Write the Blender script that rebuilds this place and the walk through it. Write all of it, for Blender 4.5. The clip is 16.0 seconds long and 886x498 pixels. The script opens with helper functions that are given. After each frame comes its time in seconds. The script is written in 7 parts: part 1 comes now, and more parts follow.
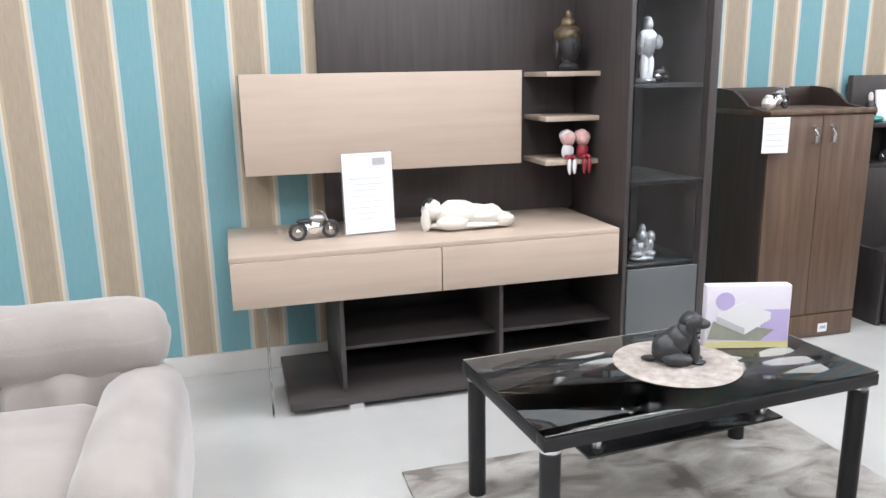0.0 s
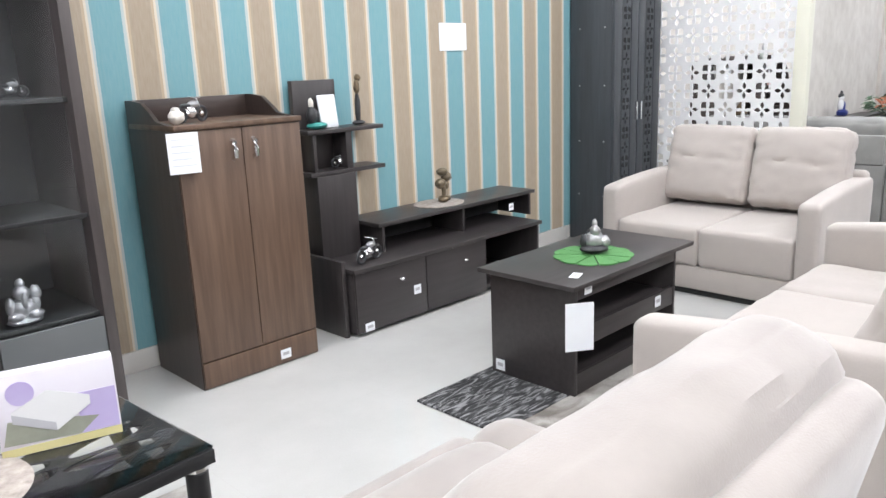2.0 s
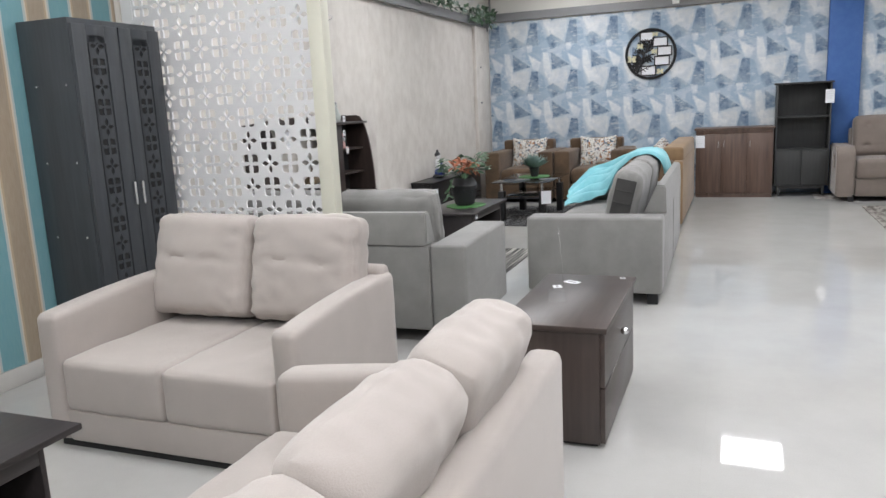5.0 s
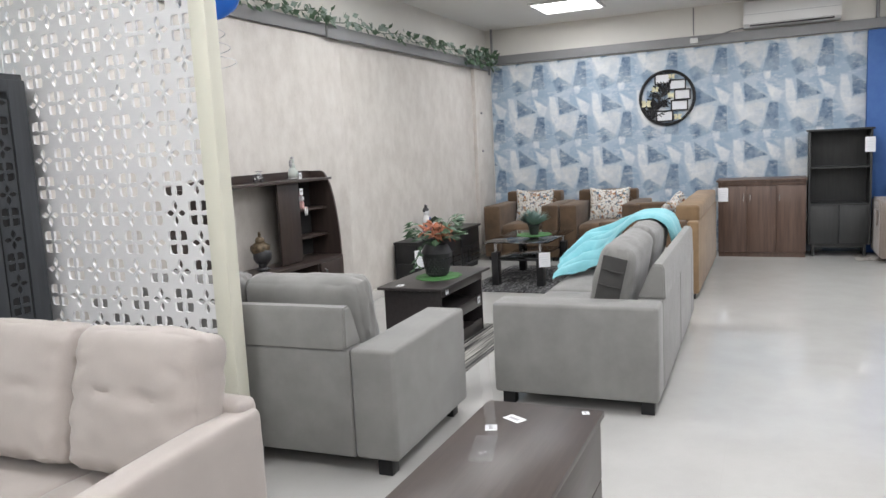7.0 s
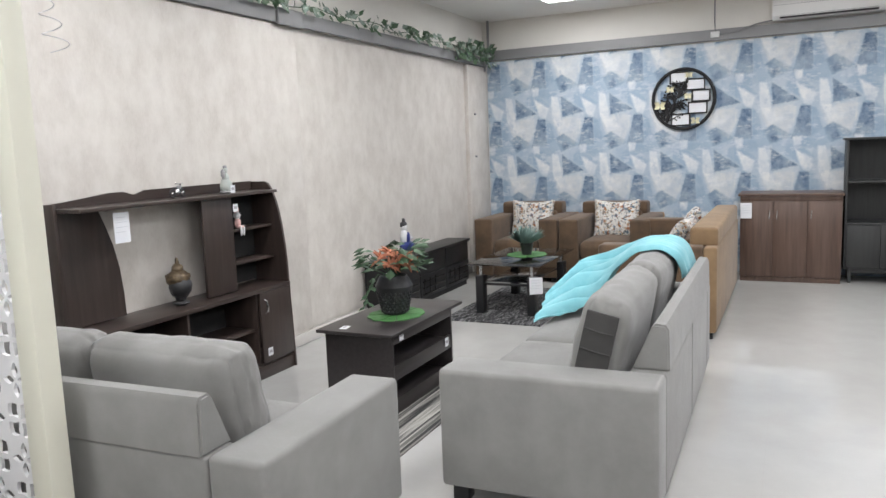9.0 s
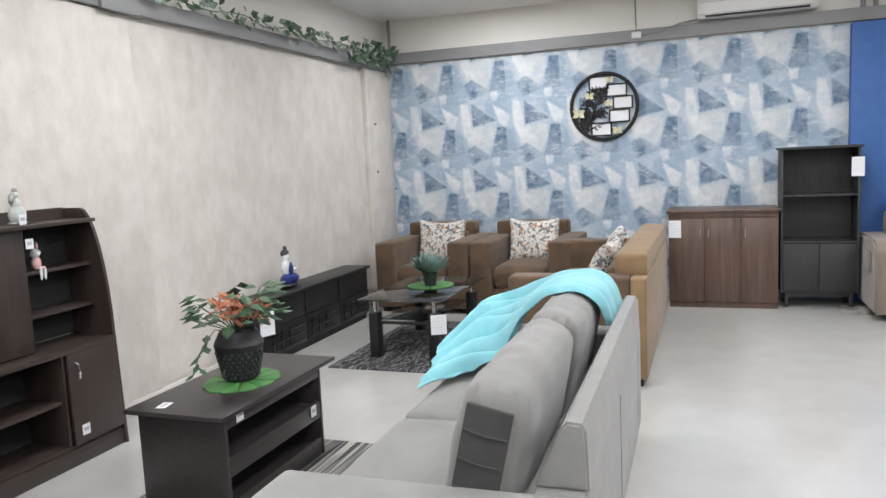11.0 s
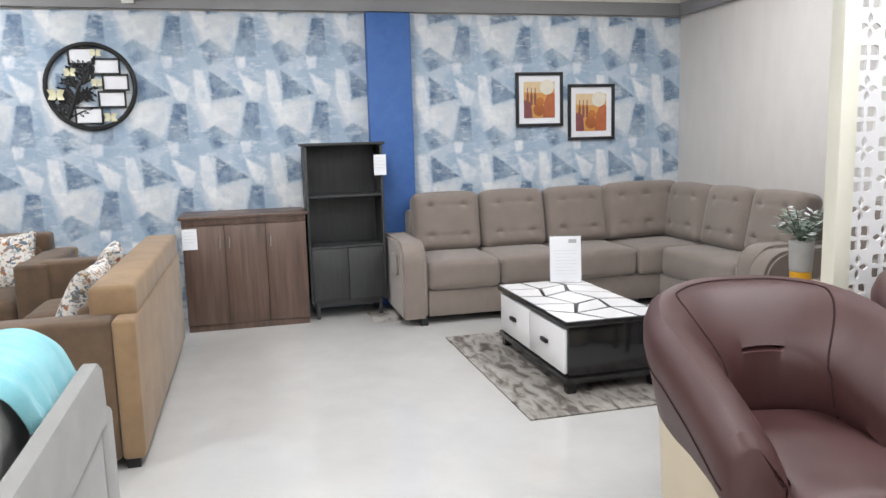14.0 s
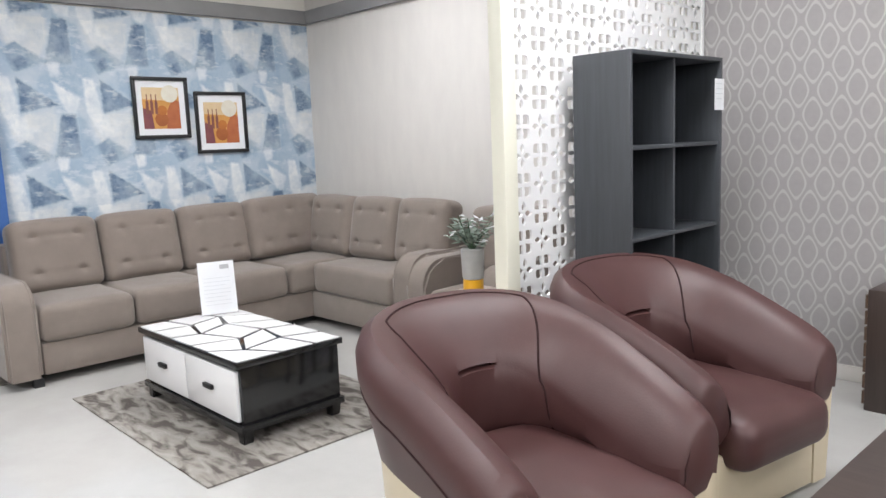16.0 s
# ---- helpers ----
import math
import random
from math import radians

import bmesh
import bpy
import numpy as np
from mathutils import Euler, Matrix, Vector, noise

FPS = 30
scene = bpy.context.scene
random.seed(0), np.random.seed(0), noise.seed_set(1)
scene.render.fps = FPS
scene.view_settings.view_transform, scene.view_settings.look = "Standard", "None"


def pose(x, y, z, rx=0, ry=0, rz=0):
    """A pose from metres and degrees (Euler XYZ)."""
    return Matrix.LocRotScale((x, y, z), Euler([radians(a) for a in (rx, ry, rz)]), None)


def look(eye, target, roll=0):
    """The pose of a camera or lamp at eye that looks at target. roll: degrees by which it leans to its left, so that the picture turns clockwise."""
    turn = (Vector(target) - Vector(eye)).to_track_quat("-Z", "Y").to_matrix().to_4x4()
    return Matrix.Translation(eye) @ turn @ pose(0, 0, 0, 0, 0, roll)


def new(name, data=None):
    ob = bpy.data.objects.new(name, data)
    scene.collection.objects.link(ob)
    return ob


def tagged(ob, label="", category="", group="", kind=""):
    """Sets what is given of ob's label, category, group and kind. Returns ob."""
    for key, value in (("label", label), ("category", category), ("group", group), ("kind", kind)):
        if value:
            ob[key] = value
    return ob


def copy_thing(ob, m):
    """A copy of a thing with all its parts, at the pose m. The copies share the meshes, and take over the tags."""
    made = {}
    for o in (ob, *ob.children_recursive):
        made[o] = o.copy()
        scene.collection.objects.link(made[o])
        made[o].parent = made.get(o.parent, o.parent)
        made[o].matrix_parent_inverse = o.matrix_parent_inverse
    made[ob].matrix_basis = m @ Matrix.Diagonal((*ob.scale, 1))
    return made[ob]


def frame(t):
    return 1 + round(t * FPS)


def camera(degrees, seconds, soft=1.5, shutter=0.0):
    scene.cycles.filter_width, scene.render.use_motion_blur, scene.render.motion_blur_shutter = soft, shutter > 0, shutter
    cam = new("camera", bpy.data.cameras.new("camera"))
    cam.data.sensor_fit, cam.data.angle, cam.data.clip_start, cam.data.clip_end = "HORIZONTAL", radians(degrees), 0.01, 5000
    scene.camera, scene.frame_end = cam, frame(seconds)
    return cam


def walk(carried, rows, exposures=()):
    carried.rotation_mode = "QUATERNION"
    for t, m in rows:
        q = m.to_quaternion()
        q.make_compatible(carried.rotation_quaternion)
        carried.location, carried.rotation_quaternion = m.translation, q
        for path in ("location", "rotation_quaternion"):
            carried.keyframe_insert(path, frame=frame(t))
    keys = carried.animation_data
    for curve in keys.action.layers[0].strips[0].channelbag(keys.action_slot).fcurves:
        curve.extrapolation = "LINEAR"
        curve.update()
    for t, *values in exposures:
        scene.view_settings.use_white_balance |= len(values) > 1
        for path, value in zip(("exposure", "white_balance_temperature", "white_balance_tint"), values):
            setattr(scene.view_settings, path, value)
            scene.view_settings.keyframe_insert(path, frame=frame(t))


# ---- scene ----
cam = camera(61.2, 16.0)
PATH = [
    (0, (0.317, 0.026, 1.331), (0.847, 1.9, 0.875), -1.0),
    (0.5, (0.543, 0.006, 1.326), (1.322, 1.79, 0.87), -0.4),
    (1, (0.75, 0.053, 1.318), (1.732, 1.73, 0.846), -1.4),
    (1.5, (1.021, 0.113, 1.324), (2.221, 1.64, 0.848), -1.6),
    (2, (1.353, 0.077, 1.326), (2.716, 1.463, 0.853), -2.3),
    (2.5, (1.639, 0.047, 1.321), (3.114, 1.325, 0.884), -1.1),
    (3, (1.959, 0.089, 1.312), (3.551, 1.214, 0.867), -1.7),
    (3.5, (2.27, 0.05, 1.316), (3.999, 0.945, 0.857), -3.1),
    (4, (2.578, -0.033, 1.341), (4.36, 0.763, 0.906), -2.2),
    (4.5, (2.822, -0.075, 1.341), (4.646, 0.647, 0.95), -2.5),
    (7, (4.138, -0.195, 1.437), (5.949, 0.613, 1.172), -2.9),
    (7.5, (4.474, -0.234, 1.444), (6.278, 0.599, 1.216), -2.5),
    (8, (4.726, -0.22, 1.456), (6.499, 0.673, 1.213), -2.1),
    (8.5, (4.97, -0.162, 1.492), (6.75, 0.713, 1.235), -2.1),
    (11, (6.297, 0.021, 1.477), (8.163, 0.699, 1.24), -2.7),
    (11.5, (6.523, 0.003, 1.529), (8.421, 0.582, 1.281), -2.1),
    (12, (6.771, -0.001, 1.523), (8.725, 0.329, 1.259), -1.4),
    (12.5, (6.951, 0.002, 1.474), (8.936, 0.003, 1.226), -2.3),
    (13, (7.149, -0.04, 1.474), (9.121, -0.237, 1.207), -2.5),
    (13.5, (7.346, -0.106, 1.47), (9.302, -0.431, 1.205), -2.8),
    (14, (7.522, -0.127, 1.438), (9.44, -0.613, 1.15), -1.6),
    (14.5, (7.714, -0.059, 1.451), (9.552, -0.778, 1.125), -1.5),
    (15, (7.852, -0.071, 1.43), (9.592, -1.014, 1.139), -1.8),
    (15.5, (8.017, -0.129, 1.424), (9.634, -1.28, 1.179), -2.1),
    (16, (8.068, -0.125, 1.428), (9.507, -1.485, 1.142), -2.3),
]
walk(cam, [(t, look(eye, target, roll)) for t, eye, target, roll in PATH], [(0, 0.2, 6250, 10), (0.5, 0.3, 6250, 10), (1.5, 0.35, 6280, 10), (2.5, 0.1, 6320, 10), (3.5, -0.22, 6380, 10), (4.5, -0.29, 6430, 10), (7, -0.2, 6500, 10), (8.5, -0.12, 6500, 10), (11, -0.01, 6500, 10), (13, 0.07, 6500, 10), (15, 0.22, 6500, 10), (16, 0.30, 6500, 10)])

# ---- world and lamps ----
world = bpy.data.worlds.new("world")
scene.world = world
world.use_nodes = True
world.node_tree.nodes["Background"].inputs[0].default_value = (0.9, 0.95, 1.0, 1)
world.node_tree.nodes["Background"].inputs[1].default_value = 0.12

CEIL = 3.0
# only the first two panels are known; the others are added to brighten the room
PANELS = [(12.87, 1.99), (12.27, -0.35), (12.2, -2.9), (10.0, 2.1), (9.8, -0.35), (9.6, -2.9), (7.7, 2.1), (7.4, -0.35), (7.2, -2.9),
          (5.2, 2.1), (5.0, -0.35), (4.8, -2.9), (2.9, 2.1), (2.7, -0.35), (2.5, -2.9), (0.9, 2.1), (0.8, -0.35), (0.6, -2.9), (-1.2, 1.9), (-1.2, -0.6)]
PANEL_WATTS = 24.0


# ---- node materials ----
def mat(name, base, rough=0.5, metal=0.0, other=None, scale=6.0, stretch=(1, 1, 1), amount=0.5, bump=0.0, bump_scale=60.0,
        detail=4.0, spec=0.5, coat=0.0, sheen=0.0, fine=0.0, fine_scale=180.0):
    """A surface: base colour blended with another by stretched noise, a finer speckle and a bump."""
    m = bpy.data.materials.new(name)
    m.use_nodes = True
    nt = m.node_tree
    b = nt.nodes["Principled BSDF"]
    b.inputs["Roughness"].default_value = rough
    b.inputs["Metallic"].default_value = metal
    b.inputs["Specular IOR Level"].default_value = spec
    b.inputs["Coat Weight"].default_value = coat
    b.inputs["Coat Roughness"].default_value = 0.08
    b.inputs["Sheen Weight"].default_value = sheen
    b.inputs["Base Color"].default_value = (*base, 1)
    tc = nt.nodes.new("ShaderNodeTexCoord")
    mp = nt.nodes.new("ShaderNodeMapping")
    mp.inputs["Scale"].default_value = stretch
    nt.links.new(tc.outputs["Object"], mp.inputs[0])
    last = None
    if other:
        n = nt.nodes.new("ShaderNodeTexNoise")
        n.inputs["Scale"].default_value, n.inputs["Detail"].default_value = scale, detail
        n.inputs["Roughness"].default_value = 0.6
        nt.links.new(mp.outputs[0], n.inputs["Vector"])
        r = nt.nodes.new("ShaderNodeMapRange")
        r.inputs[1].default_value, r.inputs[2].default_value = 0.5 - 0.5 * (1.05 - amount), 0.5 + 0.5 * (1.05 - amount)
        nt.links.new(n.outputs[0], r.inputs[0])
        x = nt.nodes.new("ShaderNodeMix")
        x.data_type = "RGBA"
        x.inputs[6].default_value, x.inputs[7].default_value = (*base, 1), (*other, 1)
        nt.links.new(r.outputs[0], x.inputs[0])
        last = x.outputs[2]
    if fine:
        n = nt.nodes.new("ShaderNodeTexNoise")
        n.inputs["Scale"].default_value, n.inputs["Detail"].default_value = fine_scale, 2
        nt.links.new(tc.outputs["Object"], n.inputs["Vector"])
        h = nt.nodes.new("ShaderNodeHueSaturation")
        r = nt.nodes.new("ShaderNodeMapRange")
        r.inputs[3].default_value, r.inputs[4].default_value = 1 - fine, 1 + fine
        nt.links.new(n.outputs[0], r.inputs[0])
        nt.links.new(r.outputs[0], h.inputs["Value"])
        if last:
            nt.links.new(last, h.inputs["Color"])
        else:
            h.inputs["Color"].default_value = (*base, 1)
        last = h.outputs[0]
    if last:
        nt.links.new(last, b.inputs["Base Color"])
    if bump:
        n = nt.nodes.new("ShaderNodeTexNoise")
        n.inputs["Scale"].default_value, n.inputs["Detail"].default_value = bump_scale, 3
        nt.links.new(mp.outputs[0], n.inputs["Vector"])
        u = nt.nodes.new("ShaderNodeBump")
        u.inputs["Strength"].default_value, u.inputs["Distance"].default_value = bump, 0.004
        nt.links.new(n.outputs[0], u.inputs["Height"])
        nt.links.new(u.outputs[0], b.inputs["Normal"])
    return m


def glass(name, tint=(1, 1, 1), rough=0.0, ior=1.45):
    m = bpy.data.materials.new(name)
    m.use_nodes = True
    b = m.node_tree.nodes["Principled BSDF"]
    b.inputs["Base Color"].default_value = (*tint, 1)
    b.inputs["Transmission Weight"].default_value = 1.0
    b.inputs["Roughness"].default_value = rough
    b.inputs["IOR"].default_value = ior
    return m


def glow(name, colour, strength):
    m = bpy.data.materials.new(name)
    m.use_nodes = True
    b = m.node_tree.nodes["Principled BSDF"]
    b.inputs["Base Color"].default_value = (*colour, 1)
    b.inputs["Emission Color"].default_value = (*colour, 1)
    b.inputs["Emission Strength"].default_value = strength
    return m


class Net:
    """Short hand for maths in a material's node tree."""

    def __init__(self, m):
        self.nt = m.node_tree
        self.tc = self.nt.nodes.new("ShaderNodeTexCoord").outputs["Object"]

    def math(self, op, a, b=0.0, c=None):
        n = self.nt.nodes.new("ShaderNodeMath")
        n.operation = op
        for i, v in enumerate((a, b) if c is None else (a, b, c)):
            if isinstance(v, (int, float)):
                n.inputs[i].default_value = v
            else:
                self.nt.links.new(v, n.inputs[i])
        return n.outputs[0]

    def axes(self):
        n = self.nt.nodes.new("ShaderNodeSeparateXYZ")
        self.nt.links.new(self.tc, n.inputs[0])
        return n.outputs

    def noise(self, scale, detail=3.0, stretch=(1, 1, 1), rough=0.6):
        mp = self.nt.nodes.new("ShaderNodeMapping")
        mp.inputs["Scale"].default_value = stretch
        self.nt.links.new(self.tc, mp.inputs[0])
        n = self.nt.nodes.new("ShaderNodeTexNoise")
        n.inputs["Scale"].default_value, n.inputs["Detail"].default_value = scale, detail
        n.inputs["Roughness"].default_value = rough
        self.nt.links.new(mp.outputs[0], n.inputs["Vector"])
        return n.outputs[0]

    def mix(self, f, a, b):
        n = self.nt.nodes.new("ShaderNodeMix")
        n.data_type = "RGBA"
        for i, v in ((0, f), (6, a), (7, b)):
            if isinstance(v, (int, float)):
                n.inputs[i].default_value = v
            elif isinstance(v, tuple):
                n.inputs[i].default_value = (*v, 1)
            else:
                self.nt.links.new(v, n.inputs[i])
        return n.outputs[2]

    def range(self, v, a, b, c=0.0, d=1.0):
        n = self.nt.nodes.new("ShaderNodeMapRange")
        for i, k in enumerate((a, b, c, d)):
            n.inputs[i + 1].default_value = k
        self.nt.links.new(v, n.inputs[0])
        return n.outputs[0]

    def base(self, colour, bump=None, strength=0.1, distance=0.004):
        b = self.nt.nodes["Principled BSDF"]
        self.nt.links.new(colour, b.inputs["Base Color"])
        if bump is not None:
            u = self.nt.nodes.new("ShaderNodeBump")
            u.inputs["Strength"].default_value, u.inputs["Distance"].default_value = strength, distance
            self.nt.links.new(bump, u.inputs["Height"])
            self.nt.links.new(u.outputs[0], b.inputs["Normal"])
        return b


def plain(name, rough=0.6):
    m = bpy.data.materials.new(name)
    m.use_nodes = True
    m.node_tree.nodes["Principled BSDF"].inputs["Roughness"].default_value = rough
    return m


def striped_paper():
    """Wallpaper of teal and tan stripes, edged with thin cream lines; the period is 0.303 m."""
    m = plain("striped_wallpaper", 0.55)
    k = Net(m)
    wob = k.math("MULTIPLY", k.math("SUBTRACT", k.noise(9, 2, (6, 1, 1.2)), 0.5), 0.005)
    u = k.math("FRACT", k.math("DIVIDE", k.math("ADD", k.math("ADD", k.axes()[0], 0.313 + 0.0757), wob), 0.3027))
    teal, tan = (0.15, 0.33, 0.37), (0.335, 0.268, 0.195)
    pale, cream = (0.42, 0.46, 0.44), (0.62, 0.56, 0.46)
    grain = k.noise(30, 4, (4, 1, 0.5))
    col = k.mix(k.range(grain, 0.35, 0.65, 0, 0.13), teal, pale)
    tan_c = k.mix(k.range(grain, 0.35, 0.65, 0, 0.14), tan, cream)
    col = k.mix(k.math("GREATER_THAN", u, 0.43), col, (0.45, 0.50, 0.50))
    col = k.mix(k.math("GREATER_THAN", u, 0.475), col, cream)
    col = k.mix(k.math("GREATER_THAN", u, 0.50), col, (0.46, 0.36, 0.25))
    col = k.mix(k.math("GREATER_THAN", u, 0.54), col, tan_c)
    col = k.mix(k.math("GREATER_THAN", u, 0.88), col, (0.46, 0.36, 0.25))
    col = k.mix(k.math("GREATER_THAN", u, 0.925), col, cream)
    col = k.mix(k.math("GREATER_THAN", u, 0.96), col, (0.45, 0.50, 0.50))
    k.base(col, grain, 0.08)
    return m


def patchwork_paper():
    """Wallpaper of brushed blue, grey and cream facets, repeating every 0.575 by 0.69 m; it hangs on a wall that runs along y."""
    m = plain("blue_patchwork_wallpaper", 0.6)
    k = Net(m)
    ax = k.axes()
    wob = k.math("MULTIPLY", k.math("SUBTRACT", k.noise(22, 5, (1, 1, 1.6)), 0.5), 0.050)
    wob2 = k.math("MULTIPLY", k.math("SUBTRACT", k.noise(24, 5, (1, 1.6, 1)), 0.5), 0.050)
    # the lengths beyond the column hang a little further along and lower
    past = k.math("LESS_THAN", ax[1], -1.3)
    along_wall = k.math("MULTIPLY_ADD", past, 0.12, ax[1])
    height = k.math("MULTIPLY_ADD", past, 0.06, ax[2])
    u = k.math("FRACT", k.math("ADD", k.math("DIVIDE", k.math("SUBTRACT", 3.386, along_wall), 0.575), wob))
    v = k.math("FRACT", k.math("ADD", k.math("DIVIDE", k.math("SUBTRACT", 2.481, height), 0.69), wob2))

    def inside(points, du=0.0, dv=0.0, soft=0.03):
        """How far inside a facet a place lies, softly cut at its edges."""
        f = None
        area = sum(p[0] * q[1] - q[0] * p[1] for p, q in zip(points, points[1:] + points[:1]))
        pts = points if area > 0 else points[::-1]
        for (a, b), (c, d) in zip(pts, pts[1:] + pts[:1]):
            nx, ny = -(d - b), (c - a)
            size = math.hypot(nx, ny)
            nx, ny = nx / size, ny / size
            off = nx * (a + du) + ny * (b + dv)
            side = k.range(k.math("SUBTRACT", k.math("MULTIPLY_ADD", u, nx, k.math("MULTIPLY", v, ny)), off), -soft, soft)
            f = side if f is None else k.math("MULTIPLY", f, side)
        return f

    brush = k.noise(11, 5, (1, 1.3, 1.9))
    cloud = k.noise(4.5, 4)
    patch = k.noise(9, 5, (1, 1.3, 1))
    mist, cream, white = (0.36, 0.45, 0.545), (0.60, 0.62, 0.62), (0.72, 0.735, 0.73)
    dark, mid = (0.078, 0.138, 0.228), (0.175, 0.255, 0.355)
    col = k.mix(k.range(cloud, 0.4, 0.6), mist, (0.45, 0.52, 0.58))
    # a facet's corners, its colour, its softness, and the way along which its paint thins out
    shapes = [
        ([(0.44, 0.02), (1.06, -0.02), (1.04, 0.22), (0.90, 0.46), (0.56, 0.30)], cream, 0.014, (0.3, -0.7)),
        ([(0.52, 0.06), (0.80, 0.00), (0.84, 0.20), (0.62, 0.26)], white, 0.02, (-0.6, 0.4)),
        ([(0.20, -0.24), (0.31, -0.20), (0.30, 0.03), (0.12, 0.03)], (0.26, 0.36, 0.47), 0.02, (0.4, -1.0)),
        ([(0.30, 0.00), (0.41, 0.06), (0.50, 0.38), (0.31, 0.47)], (0.25, 0.345, 0.46), 0.012, (0.8, -0.5)),
        ([(0.12, 0.00), (0.29, 0.00), (0.31, 0.47), (-0.02, 0.49)], dark, 0.008, (-0.3, 1.1)),
        ([(-0.06, 0.50), (0.34, 0.47), (0.62, 0.56), (0.48, 0.66), (0.02, 0.62)], (0.27, 0.37, 0.48), 0.02, (1.0, 0.3)),
        ([(0.48, 0.36), (0.66, 0.26), (1.02, 0.45), (0.62, 0.57)], mid, 0.008, (1.1, 0.3)),
        ([(0.34, 0.44), (0.52, 0.34), (0.62, 0.56), (0.42, 0.60)], (0.33, 0.425, 0.52), 0.012, (0.5, 0.5)),
        ([(0.62, 0.46), (0.72, 0.38), (0.78, 0.50), (0.66, 0.54)], dark, 0.010, (1.2, 0.2)),
        ([(0.00, 0.46), (0.15, 0.46), (0.14, 0.59), (0.02, 0.61)], white, 0.010, (-0.5, 0.8)),
        ([(0.63, 0.61), (0.82, 0.73), (1.12, 0.90), (0.65, 0.98)], dark, 0.008, (0.7, -0.5)),
        ([(0.90, 0.60), (1.01, 0.57), (1.12, 0.88), (0.86, 0.73)], (0.30, 0.40, 0.51), 0.012, (0.4, 0.6)),
        ([(0.42, 0.61), (0.55, 0.62), (0.63, 0.95), (0.60, 1.24), (0.43, 0.98)], white, 0.009, (0.3, 0.4)),
        ([(0.05, 0.66), (0.37, 0.81), (0.30, 1.00), (0.17, 0.97)], white, 0.010, (0.5, 0.7)),
        ([(0.02, 0.62), (0.20, 0.64), (0.40, 0.78), (0.36, 0.82)], (0.29, 0.39, 0.50), 0.010, (0.6, 0.4)),
        ([(0.68, 0.98), (1.04, 0.92), (0.98, 1.10), (0.72, 1.16)], cream, 0.012, (0.4, 0.6)),
    ]
    for pts, c, soft_edge, (gx, gy) in shapes:
        soft_edge *= 1.9
        f = inside(pts, 0, 0, soft_edge)
        for far, du, dv in ((max(p[0] for p in pts) > 0.95, -1.0, 0.0), (min(p[0] for p in pts) < 0.05, 1.0, 0.0), (max(p[1] for p in pts) > 0.95, 0.0, -1.0), (min(p[1] for p in pts) < 0.05, 0.0, 1.0)):
            if far:
                f = k.math("MAXIMUM", f, inside(pts, du, dv, soft_edge))
        cx, cy = sum(p[0] for p in pts) / len(pts) % 1, sum(p[1] for p in pts) / len(pts) % 1
        along = k.math("ADD", k.math("MULTIPLY_ADD", u, gx, k.math("MULTIPLY", v, gy)), -gx * cx - gy * cy)
        load = k.range(k.math("SUBTRACT", k.math("MULTIPLY", patch, 1.1), k.math("MULTIPLY", along, 0.9)), 0.22, 0.74, 0.34, 1.0)
        shade = k.mix(k.range(brush, 0.38, 0.62, 0.0, 0.75), c, tuple(0.6 * a + 0.4 * b for a, b in zip(c, mist)))
        col = k.mix(k.math("MULTIPLY", f, load), col, shade)
    col = k.mix(k.range(k.noise(9, 6, (1, 1.0, 2.4)), 0.53, 0.66, 0.0, 0.45), col, (0.66, 0.685, 0.70))
    col = k.mix(k.range(k.noise(7, 5, (1, 1.5, 1)), 0.58, 0.72, 0.0, 0.35), col, (0.20, 0.31, 0.45))
    k.base(col, brush, 0.04)
    return m


def plaster_paper():
    """Warm grey wallpaper with a vertical, mottled plaster look."""
    m = plain("plaster_wallpaper", 0.65)
    k = Net(m)
    n = k.noise(6, 6, (1.2, 1, 0.75), 0.65)
    f = k.noise(60, 3, (2, 1, 0.6))
    col = k.mix(k.range(n, 0.36, 0.64), (0.535, 0.497, 0.455), (0.65, 0.617, 0.572))
    col = k.mix(k.range(f, 0.3, 0.7, 0, 0.35), col, (0.68, 0.65, 0.61))
    k.base(col, n, 0.12)
    return m


def trellis_paper():
    """Grey wallpaper with a faint, shinier ogee trellis."""
    m = plain("trellis_wallpaper", 0.5)
    k = Net(m)
    ax = k.axes()
    a = k.math("SINE", k.math("MULTIPLY", ax[0], 2 * math.pi / 0.15))
    b = k.math("SINE", k.math("MULTIPLY", ax[2], 2 * math.pi / 0.26))
    c = k.math("ABSOLUTE", k.math("ADD", a, b))
    ring = k.math("LESS_THAN", k.math("ABSOLUTE", k.math("SUBTRACT", c, 0.55)), 0.22)
    n = k.noise(25, 4)
    col = k.mix(ring, k.mix(n, (0.29, 0.277, 0.277), (0.35, 0.335, 0.332)), (0.43, 0.415, 0.41))
    bs = k.base(col, ring, 0.15, 0.002)
    k.nt.links.new(k.range(ring, 0, 1, 0.6, 0.35), bs.inputs["Roughness"])
    return m


